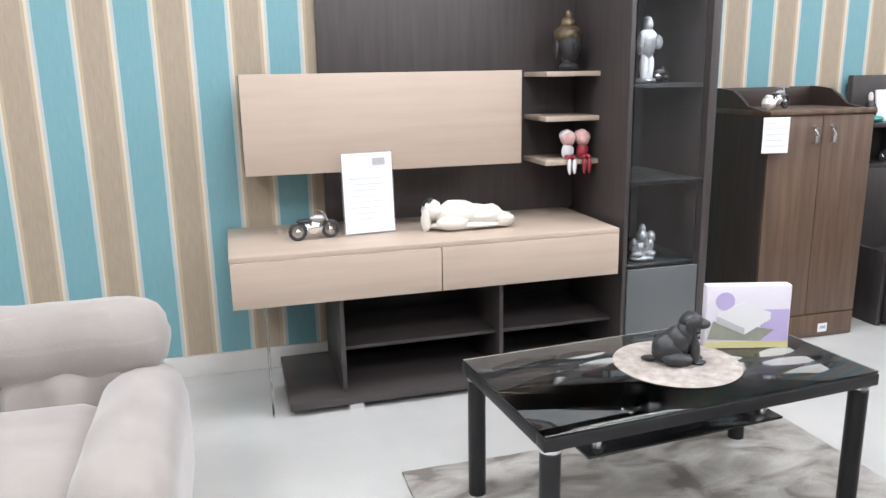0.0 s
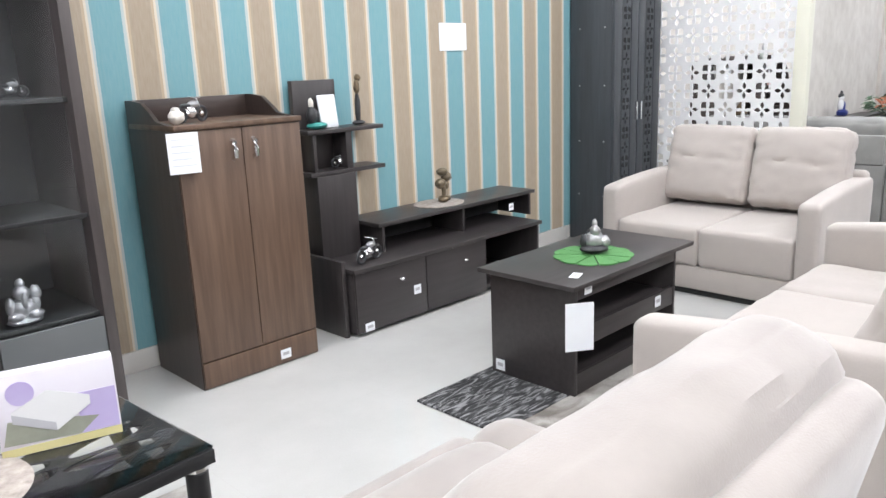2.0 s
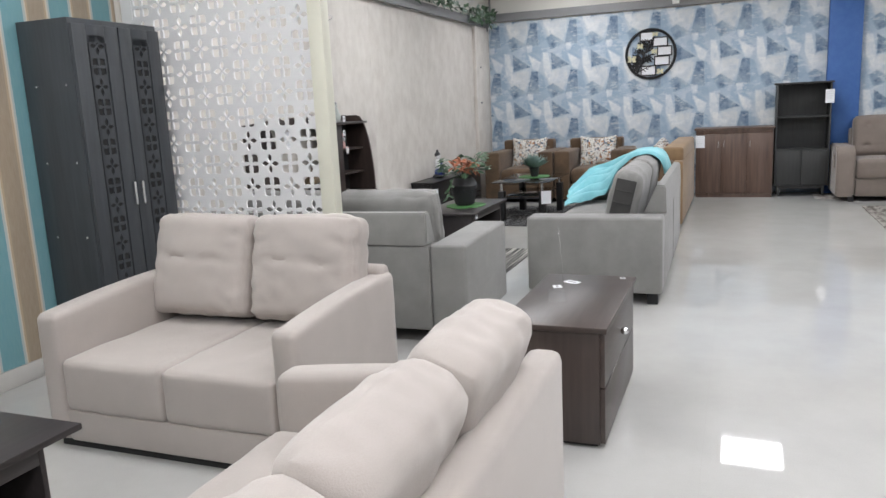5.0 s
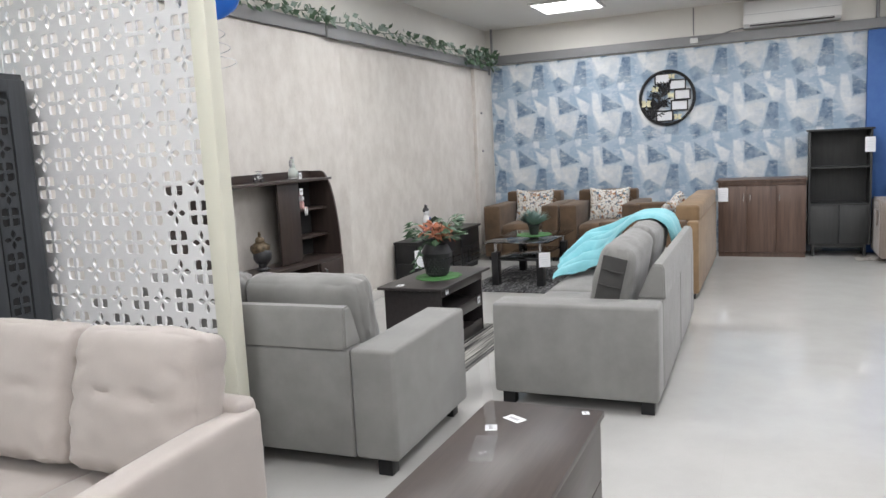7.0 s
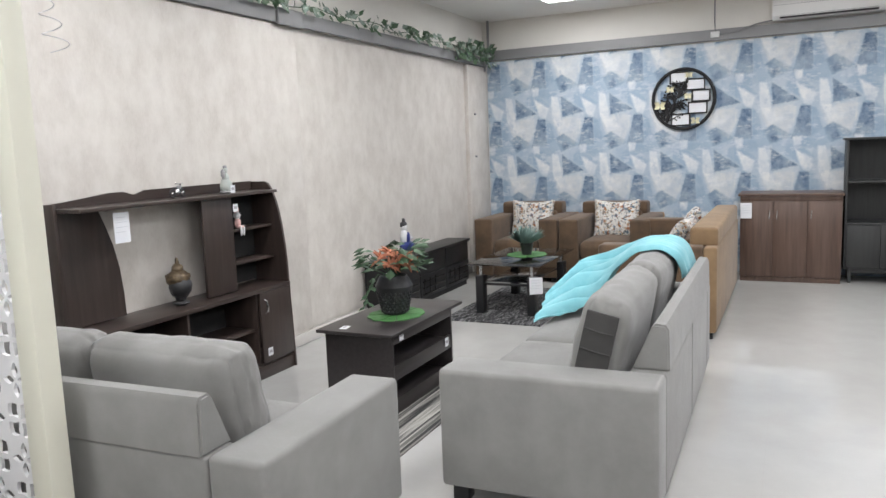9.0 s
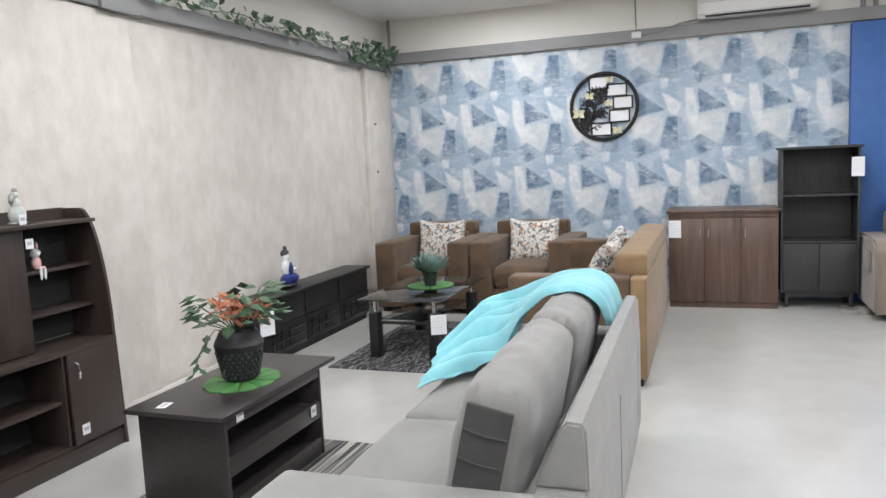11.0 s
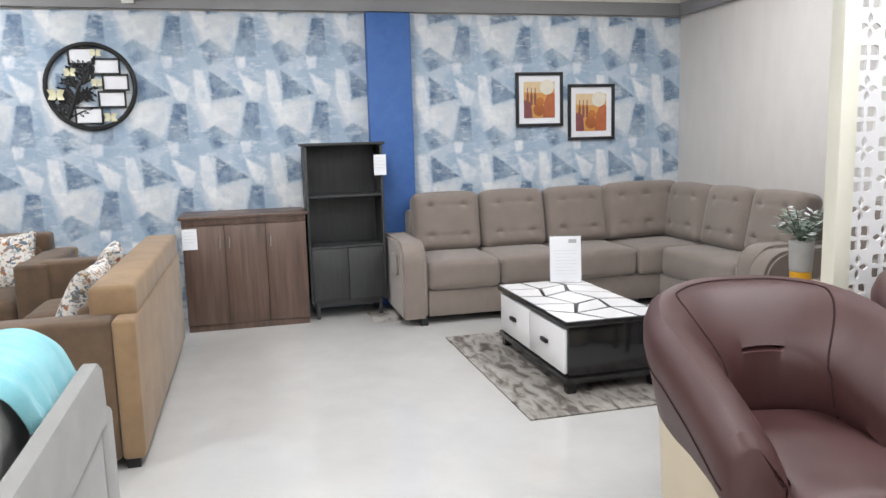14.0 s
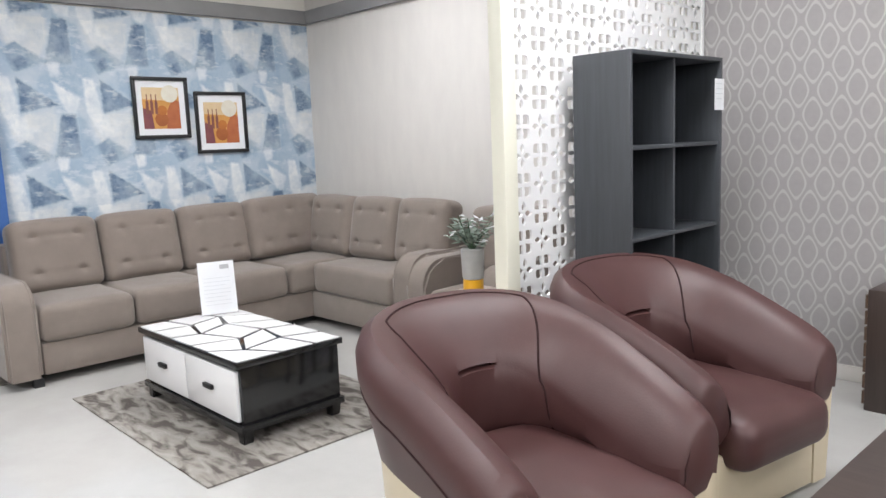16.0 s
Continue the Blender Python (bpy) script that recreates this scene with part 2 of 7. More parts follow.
def floor_tiles():
    """Polished, nearly white vitrified tile with hair joints every 0.8 m."""
    m = plain("polished_floor_tile", 0.1)
    k = Net(m)
    ax = k.axes()
    j = None
    for i in (0, 1):
        d = k.math("ABSOLUTE", k.math("SUBTRACT", k.math("FRACT", k.math("DIVIDE", ax[i], 0.8)), 0.5))
        line = k.math("GREATER_THAN", d, 0.4988)
        j = line if j is None else k.math("MAXIMUM", j, line)
    n = k.noise(3, 5)
    f = k.noise(160, 2)
    col = k.mix(k.range(n, 0.35, 0.65), (0.435, 0.431, 0.414), (0.475, 0.472, 0.455))
    col = k.mix(k.range(f, 0.3, 0.7, 0, 0.25), col, (0.525, 0.519, 0.508))
    col = k.mix(k.math("MULTIPLY", j, 0.3), col, (0.42, 0.40, 0.38))
    b = k.base(col)
    k.nt.links.new(k.range(k.noise(5, 4), 0.3, 0.7, 0.022, 0.055), b.inputs["Roughness"])
    b.inputs["Specular IOR Level"].default_value = 0.5
    return m


def rug_mat(name, cols, stretch, scale=6.0, distort=1.5):
    m = plain(name, 0.95)
    k = Net(m)
    mp = k.nt.nodes.new("ShaderNodeMapping")
    mp.inputs["Scale"].default_value = stretch
    k.nt.links.new(k.tc, mp.inputs[0])
    n = k.nt.nodes.new("ShaderNodeTexNoise")
    n.inputs["Scale"].default_value, n.inputs["Detail"].default_value, n.inputs["Distortion"].default_value = scale, 6, distort
    k.nt.links.new(mp.outputs[0], n.inputs["Vector"])
    col = k.mix(k.range(n.outputs[0], 0.38, 0.5), cols[0], cols[1])
    col = k.mix(k.range(n.outputs[0], 0.5, 0.64), col, cols[2])
    pile = k.noise(220, 2)
    col = k.mix(k.range(pile, 0.3, 0.7, 0, 0.25), col, tuple(0.4 * c for c in cols[0]))
    k.base(col, pile, 0.6, 0.006)
    return m


def wood(name, a, b, axis=2, rough=0.4, scale=5.0):
    s = [9.0, 9.0, 9.0]
    s[axis] = 0.6
    return mat(name, a, rough, other=b, scale=scale, stretch=tuple(s), amount=0.55, bump=0.06, bump_scale=14, detail=7)


PLASTER = mat("white_wall_paint", (0.78, 0.76, 0.71), 0.7, other=(0.72, 0.70, 0.66), scale=2.0, bump=0.05)
CEILING = mat("ceiling_paint", (0.88, 0.87, 0.85), 0.8, other=(0.84, 0.83, 0.81), scale=1.5)
PALE_PAPER = mat("pale_grey_wallpaper", (0.62, 0.60, 0.57), 0.6, other=(0.57, 0.55, 0.53), scale=10, stretch=(1, 1, 0.3), bump=0.08, bump_scale=90)
BAND = mat("grey_trunking", (0.27, 0.27, 0.275), 0.55, other=(0.23, 0.23, 0.235), scale=4)
SKIRT = mat("skirting_tile", (0.64, 0.62, 0.59), 0.25, other=(0.58, 0.56, 0.53), scale=6)
COLUMN_BLUE = mat("blue_column_paint", (0.035, 0.11, 0.34), 0.6, other=(0.05, 0.14, 0.38), scale=14, bump=0.2, bump_scale=40)
JALI = mat("white_lacquer_board", (0.78, 0.78, 0.78), 0.3, other=(0.74, 0.74, 0.745), scale=4)
POST = mat("cream_post_paint", (0.74, 0.73, 0.62), 0.4, other=(0.69, 0.68, 0.58), scale=5)
BEIGE = mat("beige_woven_fabric", (0.385, 0.346, 0.318), 0.9, other=(0.43, 0.388, 0.358), scale=7, amount=0.4, bump=0.25, bump_scale=420, sheen=0.25, fine=0.10, fine_scale=420)
SUEDE = mat("beige_suede", (0.270, 0.240, 0.222), 0.85, other=(0.325, 0.290, 0.268), scale=5, amount=0.6, bump=0.15, bump_scale=200, sheen=0.4)
GREY = mat("grey_suede_fabric", (0.185, 0.182, 0.175), 0.9, other=(0.240, 0.237, 0.228), scale=5.0, amount=0.6, bump=0.25, bump_scale=300, sheen=0.2, fine=0.08, fine_scale=300)
GREY_DARK = mat("dark_grey_gusset", (0.038, 0.037, 0.036), 0.9, other=(0.055, 0.054, 0.052), scale=8, bump=0.25, bump_scale=200)
BROWN = mat("brown_velvet", (0.130, 0.080, 0.043), 0.85, other=(0.072, 0.045, 0.026), scale=5, amount=0.7, bump=0.15, bump_scale=150, sheen=0.15, fine=0.08)
# the brown velvet where its nap looks lit, that sheen painted in as tan
TAN_SHEEN = mat("tan_sheen_velvet", (0.27, 0.175, 0.092), 0.85, other=(0.19, 0.12, 0.064), scale=4, amount=0.7, bump=0.15, bump_scale=150, sheen=0.15, fine=0.08)
TAUPE = mat("taupe_linen", (0.185, 0.152, 0.13), 0.9, other=(0.225, 0.188, 0.162), scale=7, amount=0.5, bump=0.3, bump_scale=380, sheen=0.25, fine=0.12, fine_scale=380)
BURGUNDY = mat("burgundy_leather", (0.050, 0.0180, 0.0170), 0.47, other=(0.064, 0.026, 0.025), scale=6, amount=0.5, bump=0.10, bump_scale=160)
CREAM_LEATHER = mat("cream_leatherette", (0.58, 0.50, 0.36), 0.42, other=(0.53, 0.455, 0.325), scale=5, bump=0.08, bump_scale=200)
PIPING = mat("dark_piping", (0.022, 0.009, 0.0095), 0.8, other=(0.032, 0.014, 0.014), scale=20, spec=0.2)
SEAM = mat("seam_shadow_cord", (0.22, 0.19, 0.165), 0.9, other=(0.27, 0.235, 0.205), scale=20)
# one near-black for bases, plinths and the backs of open compartments
MATT_BLACK = mat("plain_matt_black", (0.017, 0.017, 0.017), 0.9, other=(0.028, 0.028, 0.028), scale=20)
WENGE = wood("wenge_laminate", (0.066, 0.056, 0.054), (0.042, 0.035, 0.034), 0, 0.38)
WENGE_V = wood("wenge_laminate_upright", (0.070, 0.059, 0.057), (0.046, 0.038, 0.037), 2, 0.38)
WENGE_DARK = wood("dark_wenge_laminate", (0.047, 0.041, 0.041), (0.028, 0.024, 0.024), 0, 0.34)
WENGE_DARK_V = wood("dark_wenge_laminate_upright", (0.047, 0.041, 0.041), (0.028, 0.024, 0.024), 2, 0.34)
PRINT_BLACK = mat("black_glass_print", (0.010, 0.010, 0.011), 0.5, other=(0.016, 0.016, 0.017), scale=8, spec=0.15)
EBONY = wood("dark_brown_laminate", (0.058, 0.042, 0.036), (0.033, 0.023, 0.020), 0, 0.35)
EBONY_V = wood("dark_brown_laminate_upright", (0.058, 0.042, 0.036), (0.033, 0.023, 0.020), 2, 0.35)
CHARCOAL = wood("charcoal_laminate", (0.056, 0.062, 0.071), (0.036, 0.040, 0.046), 2, 0.42)
GREYWOOD = wood("dark_grey_wood", (0.036, 0.038, 0.038), (0.022, 0.023, 0.023), 2, 0.5)
WALNUT = wood("walnut_laminate", (0.150, 0.094, 0.062), (0.062, 0.036, 0.024), 2, 0.42, 3.0)
WALNUT_RED = wood("reddish_walnut_laminate", (0.150, 0.094, 0.070), (0.058, 0.034, 0.026), 2, 0.38, 3.0)
OAK = wood("light_oak_laminate", (0.49, 0.395, 0.32), (0.43, 0.34, 0.272), 0, 0.42, 3.0)
BLACK = mat("black_gloss", (0.008, 0.008, 0.009), 0.12, other=(0.014, 0.014, 0.015), scale=3, spec=0.6)
BLACK_SATIN = mat("black_satin_metal", (0.014, 0.014, 0.015), 0.4, other=(0.022, 0.022, 0.023), scale=6, spec=0.3)
GREY_GLOSS = mat("grey_gloss_lacquer", (0.10, 0.106, 0.11), 0.2, other=(0.115, 0.121, 0.125), scale=2, spec=0.6)
CHROME = mat("chrome", (0.80, 0.80, 0.81), 0.24, 1.0)
SILVER = mat("silver_paint", (0.62, 0.62, 0.63), 0.3, 0.7, other=(0.25, 0.25, 0.26), scale=30, amount=0.6, bump=0.3, bump_scale=60)
WHITE = mat("white_gloss", (0.75, 0.75, 0.75), 0.25, other=(0.71, 0.71, 0.715), scale=5)
PAPER = mat("white_paper", (0.76, 0.79, 0.82), 0.7, other=(0.73, 0.73, 0.75), scale=8)
INK = mat("printed_grey", (0.36, 0.36, 0.38), 0.7, other=(0.44, 0.44, 0.46), scale=30)
FAINT_INK = mat("faint_print", (0.55, 0.57, 0.60), 0.7, other=(0.60, 0.62, 0.65), scale=30)
CERAMIC = mat("ivory_resin", (0.72, 0.69, 0.64), 0.45, other=(0.62, 0.58, 0.52), scale=18, bump=0.2, bump_scale=40)
STONE_BLACK = mat("black_resin", (0.018, 0.018, 0.02), 0.45, other=(0.04, 0.04, 0.043), scale=25, bump=0.25, bump_scale=50)
GOLD = mat("antique_gold", (0.20, 0.145, 0.085), 0.45, 0.5, other=(0.05, 0.038, 0.026), scale=40, amount=0.7, bump=0.4, bump_scale=70)
BRONZE = mat("dark_bronze", (0.10, 0.075, 0.05), 0.45, 0.5, other=(0.22, 0.18, 0.12), scale=40, bump=0.4, bump_scale=60)
PINK = mat("pink_resin", (0.62, 0.36, 0.34), 0.45, other=(0.68, 0.45, 0.42), scale=20)
RED = mat("red_resin", (0.33, 0.035, 0.05), 0.4, other=(0.25, 0.025, 0.04), scale=20)
TEAL_RESIN = mat("teal_resin", (0.05, 0.30, 0.26), 0.4, other=(0.04, 0.22, 0.20), scale=20)
COBALT = mat("cobalt_glaze", (0.02, 0.03, 0.16), 0.3, other=(0.03, 0.05, 0.22), scale=20)
TURQ = mat("turquoise_fleece", (0.17, 0.46, 0.52), 0.95, other=(0.25, 0.55, 0.60), scale=9, amount=0.6, bump=0.5, bump_scale=160, sheen=0.2)
LEAF_MAT = mat("green_leaf_foam", (0.065, 0.205, 0.055), 0.55, other=(0.095, 0.265, 0.085), scale=12, bump=0.15)
LEAF_DARK = mat("dark_leaf", (0.035, 0.075, 0.04), 0.55, other=(0.06, 0.115, 0.055), scale=25)
LEAF_PALE = mat("pale_sage_leaf", (0.17, 0.235, 0.19), 0.6, other=(0.30, 0.36, 0.31), scale=25)
LEAF_GREY = mat("grey_green_blade", (0.17, 0.28, 0.25), 0.6, other=(0.28, 0.38, 0.35), scale=25)
ORANGE = mat("orange_petal", (0.43, 0.13, 0.06), 0.6, other=(0.50, 0.22, 0.13), scale=25)
YELLOW = mat("yellow_glaze", (0.62, 0.33, 0.015), 0.35, other=(0.56, 0.29, 0.012), scale=10)
STRAW = mat("woven_straw", (0.46, 0.41, 0.37), 0.85, other=(0.24, 0.205, 0.18), scale=30, amount=0.6, bump=0.5, bump_scale=120)
WHITE_PLASTIC = mat("white_plastic", (0.74, 0.74, 0.73), 0.35, other=(0.70, 0.70, 0.69), scale=4)
BLUE_RUBBER = mat("blue_balloon_rubber", (0.01, 0.13, 0.62), 0.15, other=(0.015, 0.16, 0.68), scale=3)
RIBBON = mat("silver_ribbon", (0.68, 0.68, 0.69), 0.3, 0.3)
GLASS = glass("clear_glass", (0.97, 0.99, 0.98))
TABLE_GLASS = glass("thin_table_glass", (0.98, 0.99, 0.985), 0.0, 1.22)
SMOKE = glass("smoked_glass", (0.28, 0.30, 0.31))
DOOR_GLASS = glass("faintly_tinted_glass", (0.80, 0.82, 0.83))
ACRYLIC = mat("clear_acrylic", (0.85, 0.86, 0.87), 0.06)
ACRYLIC.node_tree.nodes["Principled BSDF"].inputs["Alpha"].default_value = 0.10
STRIPES, PATCHWORK, PLASTER_PAPER, TRELLIS, TILES = striped_paper(), patchwork_paper(), plaster_paper(), trellis_paper(), floor_tiles()
RUG_MARBLE = rug_mat("marbled_grey_rug", ((0.17, 0.15, 0.135), (0.33, 0.31, 0.285), (0.45, 0.43, 0.40)), (1.2, 2.0, 1), 4.2, 0.7)
RUG_BLACK = rug_mat("black_white_shag_rug", ((0.015, 0.015, 0.016), (0.055, 0.055, 0.057), (0.30, 0.30, 0.305)), (1.2, 5, 1), 5.0, 2.5)
RUG_LINES = rug_mat("black_ivory_lined_rug", ((0.025, 0.025, 0.026), (0.20, 0.195, 0.18), (0.52, 0.50, 0.46)), (0.35, 13, 1), 3.4, 0.25)
RUG_STRIPE = rug_mat("grey_streaked_rug", ((0.10, 0.085, 0.075), (0.27, 0.25, 0.225), (0.36, 0.34, 0.31)), (1.0, 2.6, 1), 6.0, 0.8)
DIFFUSER = glow("lamp_diffuser", (1.0, 0.985, 0.96), 9.0)


# ---- mesh helpers ----
def thing(name, label, category, at=(0, 0, 0), turn=0.0, group="", kind=""):
    ob = new(name)
    ob.empty_display_size = 0.1
    ob.matrix_basis = pose(*at, 0, 0, turn)
    return tagged(ob, label, category, group, kind)


def finish(name, bm, m, smooth=True):
    me = bpy.data.meshes.new(name)
    bmesh.ops.recalc_face_normals(bm, faces=bm.faces)
    bm.to_mesh(me)
    bm.free()
    for x in m if isinstance(m, (list, tuple)) else [m]:
        me.materials.append(x)
    if smooth:
        me.polygons.foreach_set("use_smooth", [True] * len(me.polygons))
        me.set_sharp_from_angle(angle=radians(38))
    return me


def part(name, bm, m, parent, label="", m4=None):
    ob = new(name, finish(name, bm, m))
    ob.parent = parent
    if m4 is not None:
        ob.matrix_basis = m4
    return tagged(ob, label)


def solo(name, bm, m, label, category, at=(0, 0, 0), turn=0.0, group="", kind=""):
    ob = new(name, finish(name, bm, m))
    ob.matrix_basis = pose(*at, 0, 0, turn)
    return tagged(ob, label, category, group, kind)


def box(x0, x1, y0, y1, z0, z1, r=0.004, bm=None, seg=2):
    bm = bm or bmesh.new()
    made = bmesh.ops.create_cube(bm, size=1)["verts"]
    for v in made:
        v.co = Vector((x0 + (v.co.x + 0.5) * (x1 - x0), y0 + (v.co.y + 0.5) * (y1 - y0), z0 + (v.co.z + 0.5) * (z1 - z0)))
    if r:
        r = min(r, 0.45 * min(abs(x1 - x0), abs(y1 - y0), abs(z1 - z0)))
        edges = list({e for v in made for e in v.link_edges})
        bmesh.ops.bevel(bm, geom=edges, offset=r, segments=seg, affect="EDGES", profile=0.5)
    return bm


def soft(cx, cy, cz, w, d, h, r=0.06, n=12, fn=None, bm=None, m4=None):
    """A padded block: a rounded box of a fine grid, with an optional displacement fn(u, v, t) -> offsets, where u, v, t run from -1 to 1."""
    bm = bm or bmesh.new()
    half = Vector((w / 2, d / 2, h / 2))
    r = min(r, *half)
    cache = {}

    def vert(p):
        key = (round(p[0], 5), round(p[1], 5), round(p[2], 5))
        if key not in cache:
            q = Vector((p[0] * half.x, p[1] * half.y, p[2] * half.z))
            inner = Vector([max(-half[i] + r, min(half[i] - r, q[i])) for i in range(3)])
            off = q - inner
            co = inner + (off.normalized() * r if off.length > 1e-7 else off)
            if fn:
                co = co + Vector(fn(p[0], p[1], p[2]))
            co = (m4 @ co) if m4 is not None else co
            cache[key] = bm.verts.new(co + Vector((cx, cy, cz)))
        return cache[key]

    def steps(axis):
        L = half[axis]
        k = max(2, int(n * L / max(half)))
        inner = [(-L + r + 2 * (L - r) * i / k) / L for i in range(k + 1)] if L > r + 1e-6 else [0.0]
        edge = [math.sin(math.pi / 2 * (1 - i / 3)) for i in range(3)]
        lo = [-(L - r + r * e) / L for e in edge]
        return sorted({round(x, 6) for x in lo + inner + [-x for x in lo]})

    S = [steps(i) for i in range(3)]
    for axis in range(3):
        a, b = [i for i in range(3) if i != axis]
        for s in (-1.0, 1.0):
            for i in range(len(S[a]) - 1):
                for j in range(len(S[b]) - 1):
                    ring = []
                    for x, y in ((S[a][i], S[b][j]), (S[a][i + 1], S[b][j]), (S[a][i + 1], S[b][j + 1]), (S[a][i], S[b][j + 1])):
                        p = [0, 0, 0]
                        p[axis], p[a], p[b] = s, x, y
                        ring.append(vert(p))
                    if len(set(ring)) == 4:
                        try:
                            bm.faces.new(ring)
                        except ValueError:
                            pass
    return bm


def crown(amount, axis=2, wrinkle=0.0, seed=0.0):
    """A displacement that swells the middle of the faces across an axis, with some wrinkles."""
    def fn(u, v, t):
        q = [u, v, t]
        a, b = [i for i in range(3) if i != axis]
        f = max(0.0, 1 - q[a] ** 2) ** 0.7 * max(0.0, 1 - q[b] ** 2) ** 0.7
        out = [0.0, 0.0, 0.0]
        out[axis] = amount * f * (1 if q[axis] > 0.3 else -1 if q[axis] < -0.3 else q[axis] / 0.3)
        if wrinkle:
            w = noise.noise(Vector((u * 3 + seed, v * 3, t * 3 + seed)))
            out[axis] += wrinkle * w
            out[a] += wrinkle * 0.6 * noise.noise(Vector((v * 4, u * 2 + seed, t * 3)))
        return out
    return fn


def cyl(x, y, z0, z1, r0, r1=None, n=20, bm=None, r=0.0):
    bm = bm or bmesh.new()
    r1 = r0 if r1 is None else r1
    rings = [(r0, z0), (r1, z1)]
    if r:
        rings = [(r0 - r, z0), (r0, z0 + r), (r1, z1 - r), (r1 - r, z1)]
    return lathe([(a, b) for a, b in rings], n, x, y, bm)


def lathe(profile, n=24, x=0.0, y=0.0, bm=None, wob=None):
    bm = bm or bmesh.new()
    rows = []
    for rad, z in profile:
        row = []
        for i in range(n):
            a = 2 * math.pi * i / n
            q = rad * (wob(a, z) if wob else 1)
            row.append(bm.verts.new((x + q * math.cos(a), y + q * math.sin(a), z)))
        rows.append(row)
    for p, q in zip(rows, rows[1:]):
        for i in range(n):
            bm.faces.new((p[i], p[(i + 1) % n], q[(i + 1) % n], q[i]))
    bm.faces.new(rows[0][::-1])
    bm.faces.new(rows[-1])
    return bm


def tube(points, rad, n=8, bm=None, taper=None):
    bm = bm or bmesh.new()
    pts = [Vector(p) for p in points]
    rows = []
    for i, p in enumerate(pts):
        d = (pts[min(i + 1, len(pts) - 1)] - pts[max(i - 1, 0)]).normalized()
        s = d.cross(Vector((0.13, 0.27, 0.95))).normalized()
        t = d.cross(s)
        q = rad * (taper[i] if taper else 1)
        rows.append([bm.verts.new(p + q * (math.cos(2 * math.pi * k / n) * s + math.sin(2 * math.pi * k / n) * t)) for k in range(n)])
    for a, b in zip(rows, rows[1:]):
        for k in range(n):
            bm.faces.new((a[k], a[(k + 1) % n], b[(k + 1) % n], b[k]))
    bm.faces.new(rows[0][::-1])
    bm.faces.new(rows[-1])
    return bm


def blob(x, y, z, rx, ry, rz, bm=None, n=14, lump=0.0, seed=0.0, m4=None):
    bm = bm or bmesh.new()
    made = bmesh.ops.create_uvsphere(bm, u_segments=n, v_segments=max(6, n * 2 // 3), radius=1)["verts"]
    for v in made:
        q = v.co.copy()
        k = 1 + lump * noise.noise(q * 2.3 + Vector((seed, 0, seed)))
        c = Vector((q.x * rx * k, q.y * ry * k, q.z * rz * k))
        c = m4 @ c if m4 is not None else c
        v.co = c + Vector((x, y, z))
    return bm


def prism(outline, lo, hi, axis=1, r=0.0, bm=None):
    """A flat outline (pairs in the two other axes, in order) made thick along an axis."""
    bm = bm or bmesh.new()
    rows = []
    for s in (lo, hi):
        row = []
        for a, b in outline:
            co = {0: (s, a, b), 1: (a, s, b), 2: (a, b, s)}[axis]
            row.append(bm.verts.new(co))
        rows.append(row)
    f = [bm.faces.new(rows[0]), bm.faces.new(rows[1][::-1])]
    k = len(outline)
    for i in range(k):
        bm.faces.new((rows[0][i], rows[0][(i + 1) % k], rows[1][(i + 1) % k], rows[1][i]))
    if r:
        edges = [e for face in f for e in face.edges]
        bmesh.ops.bevel(bm, geom=edges, offset=r, segments=2, affect="EDGES")
    return bm


def leaf(bm, at, way, length, width, up=(0, 0, 1), bend=0.2):
    """One pointed leaf of four faces with a fold along its middle."""
    d = Vector(way).normalized()
    s = d.cross(Vector(up))
    s = s.normalized() if s.length > 1e-4 else Vector((1, 0, 0))
    n = s.cross(d)
    p = Vector(at)
    mid = [p, p + d * length * 0.5 + n * bend * length * 0.3, p + d * length - n * bend * length * 0.25]
    a = [bm.verts.new(q) for q in mid]
    l = bm.verts.new(p + d * length * 0.45 + s * width / 2 - n * 0.1 * width)
    r = bm.verts.new(p + d * length * 0.45 - s * width / 2 - n * 0.1 * width)
    for f in ((a[0], a[1], l), (a[1], a[2], l), (a[0], r, a[1]), (a[1], r, a[2])):
        bm.faces.new(f)
    return bm


# ---- structure ----
def struct(name, bm, m, label, category):
    return solo(name, bm, m, label, category, kind="structure")


FLOOR = struct("floor", box(-3, 14.25, -4.75, 3.62, -0.1, 0.0, 0), TILES, "polished off-white vitrified tile floor with soft reflections", "floor")
struct("ceiling", box(-3.1, 14.25, -4.75, 3.62, CEIL, CEIL + 0.12, 0), CEILING, "plain white painted ceiling with square light panels", "ceiling")
struct("wall_north", box(-3, 14.07, 3.44, 3.60, 0, CEIL, 0), PLASTER, "long white plastered wall behind the wallpaper", "wall")
struct("wall_east", box(14.07, 14.22, -4.17, 3.44, 0, CEIL, 0), PLASTER, "white plastered end wall above blue wallpaper", "wall")
struct("wall_south", box(10.42, 14.07, -4.33, -4.17, 0, CEIL, 0), PALE_PAPER, "pale grey wallpapered wall behind the corner sofa", "wall")
struct("wall_south_west", box(-3, 10.40, -4.72, -4.56, 0, CEIL, 0), TRELLIS, "grey wallpapered wall with a faint trellis pattern", "wall")
struct("wall_return", box(10.40, 10.42, -4.72, -4.17, 0, CEIL, 0), PLASTER, "short plain return wall beside the screen", "wall")
struct("wall_west", box(-3.15, -3, -4.72, 3.60, 0, CEIL, 0), PLASTER, "plain white wall that closes the showroom", "wall")
struct("wallpaper_striped", box(-3, 6.75, 3.434, 3.44, 0.10, 2.53, 0), STRIPES, "wallpaper of teal and tan stripes with cream edges", "wallpaper")
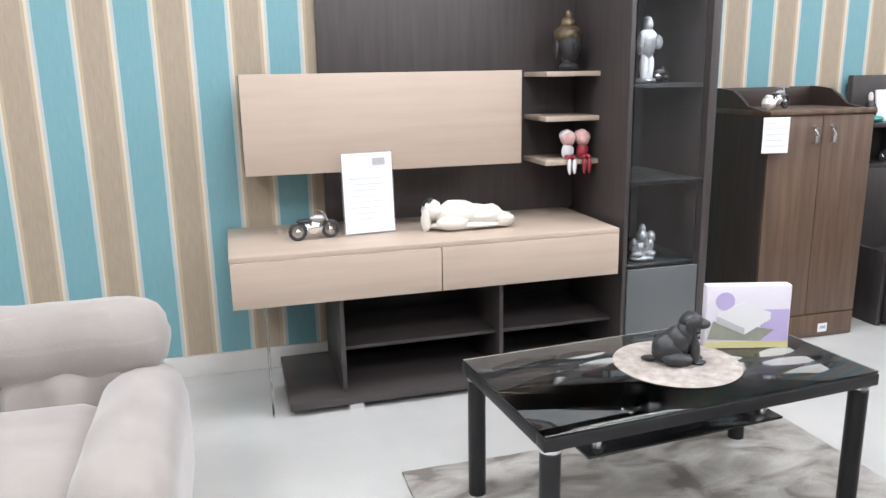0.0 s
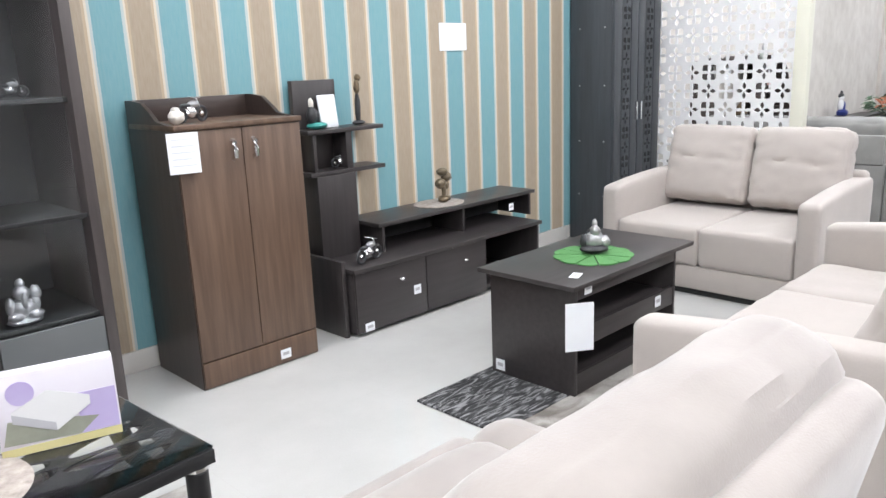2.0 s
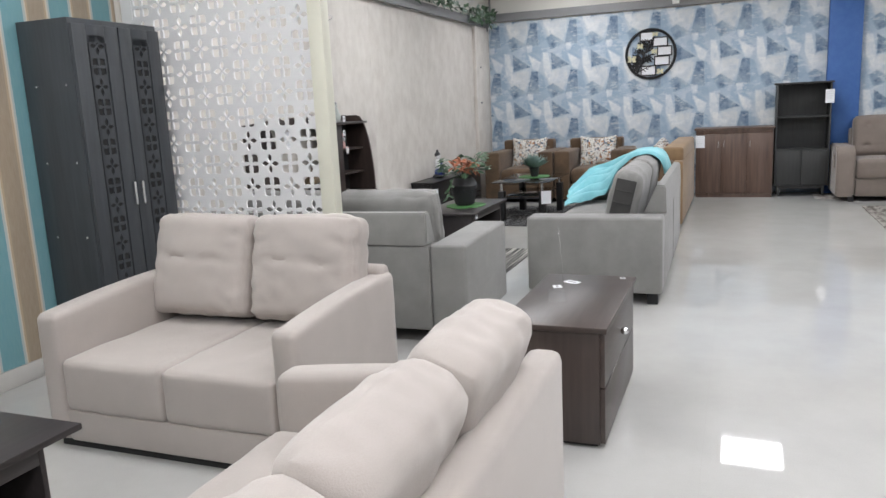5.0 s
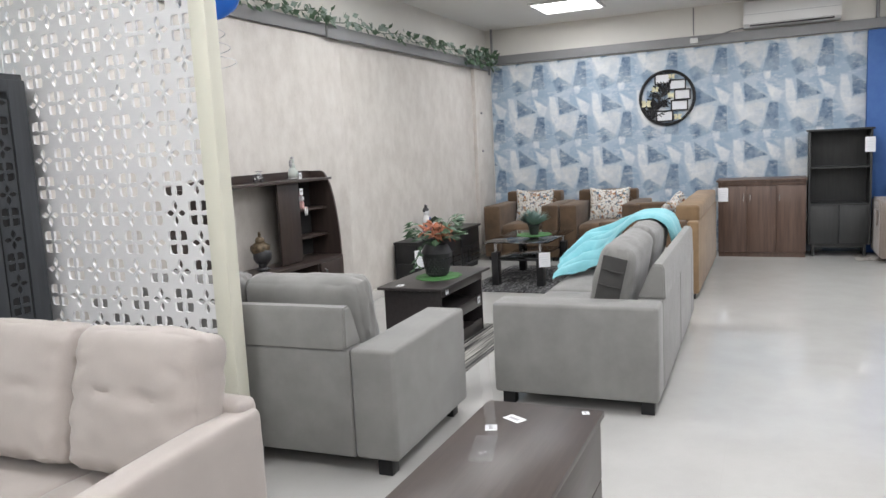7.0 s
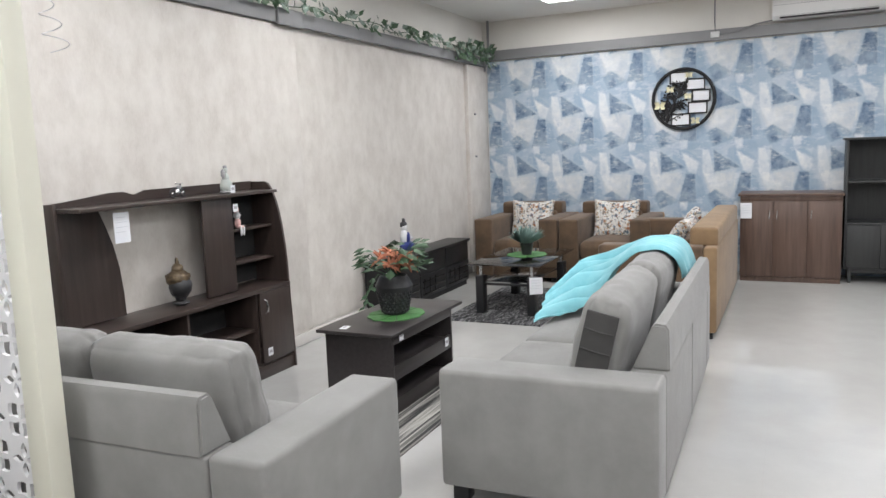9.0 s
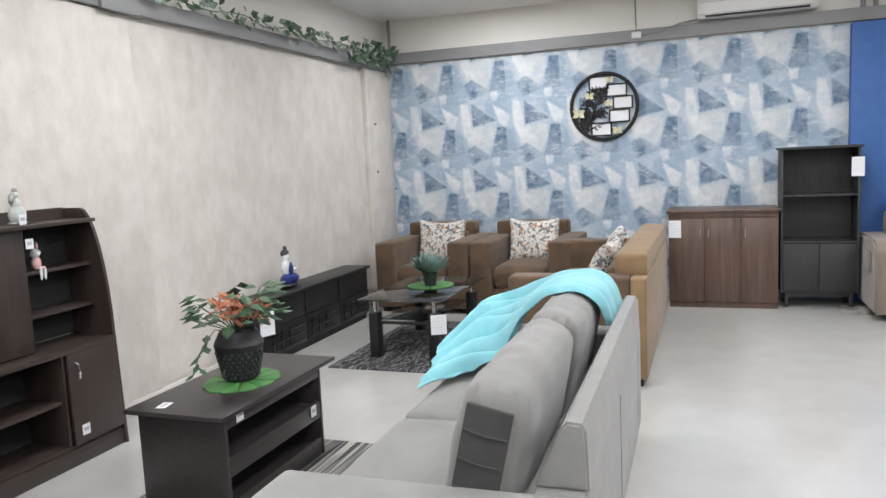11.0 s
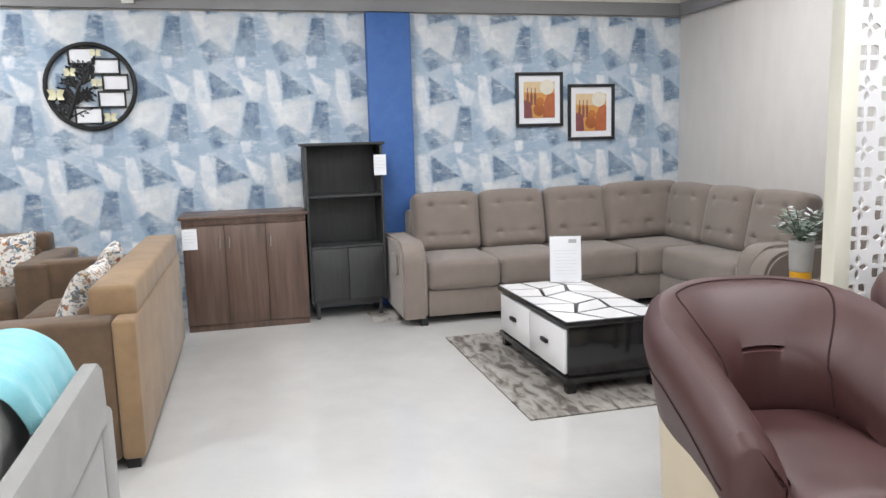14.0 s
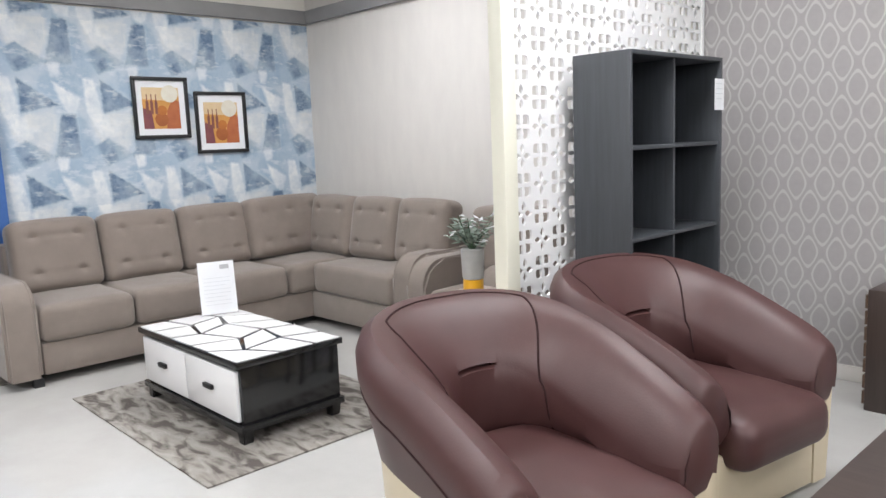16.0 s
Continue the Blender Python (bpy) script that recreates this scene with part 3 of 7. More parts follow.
struct("wallpaper_plaster", box(10.12, 13.45, 3.434, 3.44, 0.09, 2.45, 0), PLASTER_PAPER, "warm grey mottled wallpaper with a plaster look", "wallpaper")
struct("pilaster", box(6.79, 10.12, 3.395, 3.44, 0.0, 2.45, 0.006), PLASTER_PAPER, "shallow wall projection in mottled grey wallpaper", "pilaster")
struct("corner_pilaster", box(13.45, 14.06, 3.385, 3.44, 0.0, 2.45, 0.006), PLASTER_PAPER, "shallow corner pilaster in mottled grey wallpaper", "pilaster")
struct("wallpaper_patchwork", box(14.062, 14.07, -4.17, 3.38, 0.0, 2.52, 0), PATCHWORK, "wallpaper of brushed blue, grey and cream facets", "wallpaper")
struct("column", box(13.955, 14.06, -1.525, -1.145, 0, 2.515, 0.01), COLUMN_BLUE, "square wall column in rough cobalt blue paint", "column")
for nm, bx in (("trunking_north", (6.80, 14.02, 3.36, 3.40, 2.455, 2.56)), ("trunking_east", (14.01, 14.062, -4.15, 3.40, 2.53, 2.645)),
               ("trunking_south", (10.45, 14.0, -4.17, -4.12, 2.53, 2.645)), ("trunking_step", (9.85, 10.16, 3.335, 3.36, 2.44, 2.56))):
    struct(nm, box(*bx, 0.004), BAND, "grey painted trunking band along the top of the wall", "trim")
for nm, bx in (("baseboard_north", (-3, 6.0, 3.42, 3.434, 0, 0.10)), ("baseboard_north_east", (6.80, 13.4, 3.38, 3.394, 0, 0.09)),
               ("baseboard_south", (-3, 10.38, -4.56, -4.545, 0, 0.09))):
    struct(nm, box(*bx, 0.003), SKIRT, "off-white tile skirting", "baseboard")
for x, y, z0, z1, r in ((13.99, 3.33, 2.56, CEIL, 0.016), (13.94, 3.36, 2.40, 2.56, 0.012), (14.03, -1.24, 2.645, CEIL, 0.02), (14.03, -1.34, 2.645, CEIL, 0.02)):
    struct("conduit", cyl(x, y, z0, z1, r, n=12), BAND, "grey vertical conduit pipe", "pipe")
for z in (1.88, 1.38):
    struct("wall_bolt", cyl(13.6, 0, 0, 0.02, 0.012, n=8), BAND, "small rusty bolt in the pilaster", "bolt").matrix_basis = pose(13.62 - 13.6, 3.385, z, 90, 0, 0)


def ceiling_panel(x, y):
    t = thing("ceiling_light", "square white LED panel in a partly added ceiling grid", "ceiling light", (x, y, CEIL), 0, "ceiling light panels")
    bm = bmesh.new()
    for b in ((-0.37, 0.37, 0.34, 0.37), (-0.37, 0.37, -0.37, -0.34), (-0.37, -0.34, -0.34, 0.34), (0.34, 0.37, -0.34, 0.34)):
        box(*b, -0.025, 0.0, 0.003, bm)
    part("frame", bm, WHITE_PLASTIC, t)
    part("diffuser", box(-0.34, 0.34, -0.34, 0.34, -0.015, -0.003, 0), DIFFUSER, t, "glowing white diffuser")
    return t


def lamp(x, y):
    d = bpy.data.lights.new("panel_lamp", "AREA")
    d.shape, d.size, d.energy, d.color = "SQUARE", 0.68, PANEL_WATTS, (0.955, 0.965, 1.02)
    new("panel_lamp", d).matrix_basis = pose(x, y, CEIL - 0.03)


first = ceiling_panel(*PANELS[0])
for p in PANELS[1:]:
    copy_thing(first, pose(*p, CEIL))
for p in PANELS:
    lamp(*p)


# ---- pierced screens ----
def pierced(width, height, cell, thick):
    """A board pierced with alternating cells of four leaves and of a four-petalled flower; it stands in the y, z plane."""
    def petal_ring(kind):
        out = []
        if kind == 0:
            for sx in (-1, 1):
                for sz in (-1, 1):
                    pts = []
                    a, b, R = 0.045, 0.41, 0.15
                    pts.append((a, a))
                    pts += [(a + 0.04, b * 0.55), (a + 0.02, b - 0.02), (a + 0.08, b), (b - R, b), (b - 0.03, b - 0.03), (b, b - R), (b, a + 0.08), (b - 0.02, a + 0.02), (b * 0.55, a + 0.04)]
                    out.append([(sx * p, sz * q) for p, q in pts])
        else:
            for k in range(4):
                c, s = math.cos(k * math.pi / 2), math.sin(k * math.pi / 2)
                pts = [(0.05, 0), (0.14, 0.075), (0.24, 0.115), (0.34, 0.085), (0.45, 0), (0.34, -0.085), (0.24, -0.115), (0.14, -0.075)]
                out.append([(p * c - q * s, p * s + q * c) for p, q in pts])
        return out

    def cell_mesh(kind):
        cu = bpy.data.curves.new("cell", "CURVE")
        cu.dimensions, cu.fill_mode = "2D", "BOTH"
        cu.extrude = thick / 2
        for ring in [[(-0.5, -0.5), (0.5, -0.5), (0.5, 0.5), (-0.5, 0.5)]] + petal_ring(kind):
            sp = cu.splines.new("POLY")
            sp.points.add(len(ring) - 1)
            for pt, (a, b) in zip(sp.points, ring):
                pt.co = (a * cell, b * cell, 0, 1)
            sp.use_cyclic_u = True
        ob = bpy.data.objects.new("cell", cu)
        me = bpy.data.meshes.new_from_object(ob)
        vs = np.array([v.co[:] for v in me.vertices])
        fs = []
        for p in me.polygons:
            c = vs[list(p.vertices)]
            on = [np.all(np.abs(np.abs(c[:, i]) - cell / 2) < 1e-5) and np.ptp(c[:, i]) < 1e-5 for i in (0, 1)]
            if not any(on):
                fs.append(list(p.vertices))
        bpy.data.objects.remove(ob)
        return vs, fs

    cells = [cell_mesh(0), cell_mesh(1)]
    verts, faces, k = [], [], 0
    for i in range(int(round(width / cell))):
        for j in range(int(round(height / cell))):
            vs, fs = cells[(i + j) % 2]
            verts += [(z, (i + 0.5) * cell + x, (j + 0.5) * cell + y) for x, y, z in vs]
            faces += [[v + k for v in f] for f in fs]
            k += len(vs)
    me = bpy.data.meshes.new("pierced_board")
    me.from_pydata(verts, [], faces)
    me.materials.append(JALI)
    return me


def screen(name, x, y_post, y_end, side, label):
    """A pierced white screen from a post to a wall; side is +1 where the wall lies towards +y."""
    t = thing(name, label, "screen", (x, 0, 0))
    cell = 0.135
    n = int(abs(y_end - y_post) / cell)
    w, h = n * cell, 18 * cell
    ob = new("pierced_board", pierced(w, h, cell, 0.013))
    ob.parent = t
    y0 = y_post + 0.05 if side > 0 else y_post - 0.05 - w
    ob.matrix_basis = pose(0, y0, 0.06)
    tagged(ob, "white lacquered board pierced with leaves and flowers")
    part("post", box(-0.04, 0.04, y_post - 0.045, y_post + 0.045, 0, 2.56, 0.006), POST, t, "cream painted square post")
    part("bottom_rail", box(-0.02, 0.02, min(y0, y0 + w), max(y0, y0 + w), 0, 0.06, 0.003), POST, t)
    part("top_rail", box(-0.02, 0.02, min(y0, y0 + w), max(y0, y0 + w), 0.06 + h, 2.56, 0.003), POST, t)
    ya, yb = (y0 + w, y_end) if side > 0 else (y_end, y0)
    part("end_strip", box(-0.012, 0.012, ya, yb, 0, 2.56, 0.002), JALI, t)
    return t


screen("pierced_screen", 6.765, 2.045, 3.39, 1, "white pierced partition screen with a cream post")
screen("pierced_screen", 10.36, -2.70, -4.54, -1, "white pierced partition screen beside the grey bookcase")


# ---- sofas ----
def seat_cushion(t, name, cx, cy, cz, w, d, h, m, r=0.05, amount=0.012, seed=0.0, n=12):
    return part(name, soft(cx, cy, cz, w, d, h, r, n, crown(amount, 2, 0.006, seed)), m, t)


def beige_sofa(name, label, length, seats, at, turn, D=0.885, gap=0.0, back_h=0.69, cy=0.19, cz=0.63, lean=22.0, slope=0.03, spread=0.0):
    """A woven beige sofa with slim arms; it faces +y with its back at y = 0, and x runs along it."""
    t = thing(name, label, "sofa", at, turn)
    AW = 0.115
    for x in (AW / 2, length - AW / 2):
        def arm_fn(u, v, z):
            up = max(0.0, z)
            return (0.003 * noise.noise(Vector((v * 3, z * 3, x))), 0.0, up * (0.02 - slope * (v + 1) + 0.014 * (1 - v * v)))
        part("arm", soft(x, D / 2 + 0.005, 0.32, AW, D - 0.01, 0.57, 0.032, 16, arm_fn), BEIGE, t)
    part("back_frame", box(0.025, length - 0.025, 0.0, 0.10, 0.035, back_h, 0.03, seg=3), BEIGE, t)
    part("front_panel", box(AW - 0.01, length - AW + 0.01, 0.2, D - 0.008, 0.035, 0.172, 0.012, seg=3), BEIGE, t)
    part("base", box(0.03, length - 0.03, 0.04, D - 0.03, 0.0, 0.036, 0.004), MATT_BLACK, t, "black recessed base")
    w = (length - 2 * AW) / seats
    bw = (length - 2 * AW - 2 * gap) / seats + spread
    for i in range(seats):
        cx = AW + w * (i + 0.5)
        seat_cushion(t, "seat_cushion", cx, (D + 0.12) / 2 + 0.004, 0.283, w + 0.002, D - 0.12, 0.222, BEIGE, 0.03, 0.010, i * 3.1 + length, 16)

        def back_fn(u, v, z, i=i):
            f = max(0.0, 1 - u * u) ** 0.6 * max(0.0, 1 - z * z) ** 0.6
            s = 1 if v > 0.3 else -1 if v < -0.3 else v / 0.3
            y = (0.04 if s > 0 else 0.015) * f * s + 0.006 * noise.noise(Vector((u * 3 + i * 5, z * 3, 1.7)))
            edge = max(0.0, abs(u) - 0.5) / 0.5
            y += 0.006 * edge * math.sin(z * 13 + i * 2 + 5 * noise.noise(Vector((u * 2, z * 3, i)))) * (1 if s > 0 else 0.4)
            if s > 0:
                y -= 0.016 * math.exp(-((z - 0.12 - 0.05 * u) / 0.07) ** 2) * math.exp(-((abs(u) - 0.35) / 0.25) ** 2)
            return (0.008 * noise.noise(Vector((z * 5, i, u * 2))), y, 0.010 * noise.noise(Vector((u * 4 + i * 2, v, z))) + (0.012 * (1 - u * u) if z > 0.3 else 0.0))

        tilt = Matrix.Rotation(radians(lean + 1.5 * (i % 2)), 4, "X")
        cx = length / 2 + bw * (i - (seats - 1) / 2)
        part("back_cushion", soft(cx, cy + 0.01 * (i % 2), cz, bw - 0.002, 0.16, 0.475, 0.05, 26, back_fn, m4=tilt), BEIGE, t)
    return t


beige_sofa("sofa", "beige woven fabric three-seater sofa with loose back cushions", 1.75, 3, (3.25, 0.33, 0), 0, 0.885, 0.03)
beige_sofa("loveseat", "beige woven fabric two-seater sofa beside the pierced screen", 1.265, 2, (6.08, 1.345, 0), 90, 0.86, 0.0, 0.66, 0.155, 0.655, 13.0, 0.02, 0.03)


def grey_sofa(name, label, length, seats, at, turn, backs=None):
    """A grey suede sofa with a wedge-shaped back rail behind tall cushions; it faces +y."""
    t = thing(name, label, name, at, turn)
    D, AW = 0.89, 0.215
    for x in (0.0, length - AW):
        part("arm", box(x, x + AW, 0.0, D, 0.08, 0.585, 0.02, seg=3), GREY, t)
    part("back_panel", box(AW + 0.002, length - AW - 0.002, 0.0, 0.14, 0.08, 0.578, 0.012, seg=3), GREY, t)
    part("front_panel", box(AW, length - AW, 0.3, D - 0.04, 0.08, 0.26, 0.015), GREY, t)
    for x in (0.05, length - 0.12):
        for y in (0.03, D - 0.10):
            part("foot", box(x, x + 0.07, y, y + 0.07, 0, 0.08, 0.004), BLACK_SATIN, t, "short black block foot")
    a, b = (AW + 0.04, length - 0.13) if not backs else (0.10, length - AW - 0.01)
    wedge = [(-0.007, 0.580), (-0.003, 0.745), (0.010, 0.766), (0.050, 0.769), (0.066, 0.752), (0.14, 0.580)]
    part("back_rail", prism(wedge, a, b, 0, 0.008), GREY, t, "padded grey wedge rail along the back")
    part("seam", tube([(length * 0.52, -0.001, 0.09), (length * 0.52, -0.001, 0.575)], 0.002, 5), GREY, t, "stitched upright seam in the back")
    w = (length - 2 * AW) / seats
    for i in range(seats):
        seat_cushion(t, "seat_cushion", AW + w * (i + 0.5), 0.52, 0.345, w - 0.006, 0.74, 0.19, GREY, 0.05, 0.014, i * 2.3 + length)
    for i, (cx, w) in enumerate(backs or [(AW + w * (i + 0.5), w) for i in range(seats)]):

        def back_fn(u, v, z, i=i):
            f = max(0.0, 1 - u ** 6) ** 0.5 * max(0.0, 1 - z * z) ** 0.6
            s = 1 if v > 0.3 else -1 if v < -0.3 else v / 0.3
            end = max(0.0, abs(u) - 0.80) / 0.20
            pull = 0.010 * end * noise.noise(Vector((z * 4 + i, v * 3, 2.2)))
            return (0.006 * noise.noise(Vector((z * 2.5, i, u * 2))) + pull, 0.03 * f * s + 0.007 * noise.noise(Vector((u * 2.5 + i * 7, z * 2.5, 0.7))),
                    0.009 * noise.noise(Vector((u * 4 + i * 3, v, z))) + (0.012 * end * noise.noise(Vector((u * 7, v * 4, i))) if z > 0.5 else 0.0))

        lean = Matrix.Rotation(radians(13), 4, "X")
        c = part("back_cushion", soft(cx, 0.285, 0.635, w - 0.006, 0.165, 0.48, 0.065, 28, back_fn, m4=lean), GREY, t)
        if i == 0 and not backs:
            ob = part("gusset", box(-0.012, 0.003, -0.066, 0.066, -0.225, 0.180, 0.004), GREY_DARK, c, "dark grey ribbed side gusset")
            ob.matrix_basis = Matrix.Translation((cx - w / 2 + 0.001, 0.285, 0.635)) @ lean
            for q in range(4):
                z = -0.15 + 0.085 * q
                rib = part("rib", tube([(-0.013, -0.062, z), (-0.015, 0.0, z - 0.004), (-0.013, 0.062, z)], 0.004, 6), GREY_DARK, c)
                rib.matrix_basis = ob.matrix_basis
    return t


grey_sofa("sofa", "grey suede two-seater sofa under a turquoise blanket", 2.22, 2, (7.95, 0.335, 0), 1.0)
# the second grey sofa faces +x, with its back to the screen
grey_sofa("loveseat", "grey suede two-seater sofa with its back to the screen", 1.79, 2, (6.84, 3.089, 0), -88, [(0.5575, 0.685), (1.23, 0.66)])


# ---- striped wall: television unit ----
def tv_unit():
    t = thing("tv_unit", "dark wall television unit with light oak drawers and panel", "tv unit")
    c = part("drawer_box", box(0.30, 1.885, 2.845, 3.41, 0.478, 0.655, 0.002), OAK, t, "floating light oak drawer box")
    part("console_top", box(0.285, 1.895, 2.83, 3.42, 0.655, 0.678, 0.003), OAK, t)
    for a, b in ((0.287, 1.103), (1.107, 1.893)):
        part("drawer_front", box(a, b, 2.827, 2.845, 0.476, 0.655, 0.002), OAK, c)
    w = part("wall_cabinet", box(0.375, 1.56, 3.14, 3.385, 0.942, 1.338, 0.003), WENGE, t, "wall cabinet with a flat oak front")
    part("cabinet_front", box(0.375, 1.56, 3.12, 3.14, 0.94, 1.34, 0.003), OAK, w, "flat light oak front panel")
    part("back_panel", box(0.72, 1.935, 3.385, 3.425, 0.678, 2.15, 0.002), WENGE_V, t, "dark wenge back panel")
    for z in (1.31, 1.115, 0.92):
        part("display_shelf", box(1.675, 1.935, 3.12, 3.385, z, z + 0.022, 0.002), OAK, t, "short light oak shelf")
    part("base_board", box(0.475, 1.93, 2.85, 3.40, 0.025, 0.06, 0.003), WENGE, t)
    part("lower_back", box(0.70, 1.93, 3.38, 3.40, 0.06, 0.476, 0), MATT_BLACK, t)
    for x in (0.695, 1.375):
        part("divider", box(x, x + 0.018, 2.90, 3.38, 0.06, 0.476, 0.002), WENGE_V, t)
    part("lower_shelf", box(0.713, 1.93, 2.95, 3.38, 0.225, 0.24, 0.002), WENGE, t)
    for x in (0.74, 1.75):
        part("foot", box(x - 0.03, x + 0.03, 2.86, 2.90, 0.0, 0.025, 0.002), CHROME, t, "short metal foot")
    part("glass_leg", box(0.405, 0.413, 2.88, 3.14, 0.0, 0.478, 0.001), GLASS, t, "clear glass side leg")
    # tall display cabinet
    k = part("tall_side", box(1.937, 1.957, 2.87, 3.42, 0.03, 2.15, 0.002), WENGE_V, t)
    part("tall_side", box(2.315, 2.355, 2.86, 3.42, 0.03, 2.15, 0.002), WENGE_V, t)
    part("tall_back", box(1.957, 2.315, 3.40, 3.42, 0.03, 2.15, 0), GREY_GLOSS, t)
    part("tall_top", box(1.957, 2.315, 2.87, 3.40, 2.12, 2.15, 0.002), WENGE, t)
    part("tall_floor", box(1.957, 2.315, 2.87, 3.40, 0.03, 0.06, 0.002), WENGE, t)
    for z in (0.49, 0.86, 1.275, 1.70):
        part("tall_shelf", box(1.958, 2.314, 2.90, 3.39, z - 0.018, z, 0.002), GREYWOOD, t)
    part("lower_door", box(1.96, 2.312, 2.862, 2.88, 0.06, 0.475, 0.003), GREY_GLOSS, t, "grey gloss lower door")
    d = part("glass_door", box(1.962, 2.29, 2.868, 2.873, 0.49, 2.11, 0), DOOR_GLASS, t, "lightly tinted glass door")
    d.visible_shadow = False
    part("door_rail", box(1.958, 2.312, 2.860, 2.874, 0.852, 0.866, 0.002), BLACK_SATIN, d)
    part("knob", blob(1.975, 2.852, 0.14, 0.012, 0.012, 0.012, n=10), BLACK_SATIN, t)
    return t


tv_unit()


def shoe_cabinet():
    t = thing("shoe_cabinet", "tall two-door walnut shoe cabinet with a curved gallery", "shoe cabinet")
    x0, x1, y0, y1 = 2.717, 3.315, 2.96, 3.40
    part("body", box(x0 + 0.018, x1 - 0.018, y0 + 0.02, y1, 0.0, 1.115, 0.002), WALNUT, t)
    for a in (x0, x1 - 0.018):
        out = [(y0 + 0.012, 0.0), (y1, 0.0), (y1, 1.235), (y1 - 0.06, 1.235), (y1 - 0.16, 1.225), (y1 - 0.23, 1.185), (y1 - 0.28, 1.15), (y0 + 0.03, 1.135), (y0 + 0.012, 1.115)]
        part("side_panel", prism(out, a, a + 0.018, 0, 0.001), EBONY_V, t, "dark side panel with a scooped top edge")
    part("gallery_back", box(x0 + 0.018, x1 - 0.018, y1 - 0.018, y1, 1.13, 1.235, 0.002), EBONY, t)
    part("top", box(x0 - 0.004, x1 + 0.004, y0 - 0.008, y1 - 0.02, 1.115, 1.137, 0.003), WALNUT, t)
    for i in (0, 1):
        a = x0 + 0.004 + i * (x1 - x0 - 0.004) / 2
        d = part("door", box(a, a + (x1 - x0) / 2 - 0.006, y0 + 0.0, y0 + 0.019, 0.128, 1.11, 0.002), WALNUT, t)
        hx = (x0 + x1) / 2 + (-0.05 if i == 0 else 0.05)
        part("handle", tube([(hx, y0, 1.06), (hx, y0 - 0.022, 1.05), (hx, y0 - 0.026, 1.02), (hx, y0 - 0.022, 0.99), (hx, y0, 0.98)], 0.011, 8), CHROME, d, "bowed satin metal handle")
    part("plinth_drawer", box(x0 + 0.004, x1 - 0.004, y0, y0 + 0.019, 0.006, 0.122, 0.002), WALNUT, t)
    return t


shoe_cabinet()


def stepped_tv_stand():
    t = thing("tv_stand", "stepped wenge television stand with a shelf tower", "tv stand")
    part("lower_top", box(3.545, 5.05, 2.935, 3.41, 0.338, 0.36, 0.002), WENGE_DARK, t)
    part("lower_body", box(3.555, 4.53, 2.965, 3.41, 0.02, 0.338, 0.002), WENGE_DARK, t)
    part("base_board", box(4.53, 5.04, 2.965, 3.41, 0.03, 0.05, 0.002), WENGE_DARK, t)
    part("plinth", box(3.60, 5.0, 3.0, 3.38, 0.0, 0.03, 0), MATT_BLACK, t)
    part("end_panel", box(5.022, 5.04, 2.955, 3.41, 0.03, 0.338, 0.002), WENGE_DARK_V, t)
    part("cubby_back", box(4.53, 5.022, 3.39, 3.405, 0.05, 0.338, 0), MATT_BLACK, t)
    for a, b in ((3.557, 4.04), (4.046, 4.528)):
        d = part("drawer_front", box(a, b, 2.947, 2.965, 0.022, 0.336, 0.002), WENGE_DARK, t)
        part("knob", blob((a + b) / 2 + 0.06, 2.936, 0.25, 0.016, 0.012, 0.010, n=10), CHROME, d)
    part("upper_top", box(3.86, 5.195, 3.105, 3.41, 0.502, 0.524, 0.002), WENGE_DARK, t)
    for x in (3.90, 4.53, 5.16):
        part("upright", box(x - 0.009, x + 0.009, 3.12, 3.41, 0.36, 0.502, 0.002), WENGE_DARK_V, t)
    part("upper_back", box(3.91, 5.15, 3.39, 3.405, 0.36, 0.502, 0), MATT_BLACK, t)
    part("tower", box(3.58, 3.83, 3.235, 3.41, 0.36, 0.80, 0.002), WENGE_DARK_V, t)
    part("tower_back", box(3.56, 3.83, 3.37, 3.405, 0.82, 1.285, 0.002), WENGE_DARK_V, t)
    part("tower_side", box(3.515, 3.54, 3.0, 3.41, 0.0, 0.40, 0.002), WENGE_DARK_V, t)
    for z in (0.80, 1.015):
        part("tower_shelf", box(3.545, 4.04, 3.235 if z > 1 else 3.235, 3.41, z, z + 0.022, 0.002), WENGE_DARK, t)
    part("tower_upright", box(3.58, 3.60, 3.25, 3.37, 0.822, 1.015, 0.002), WENGE_DARK_V, t)
    part("tower_upright", box(3.79, 3.83, 3.25, 3.37, 0.822, 1.015, 0.002), WENGE_DARK_V, t)
    return t


stepped_tv_stand()


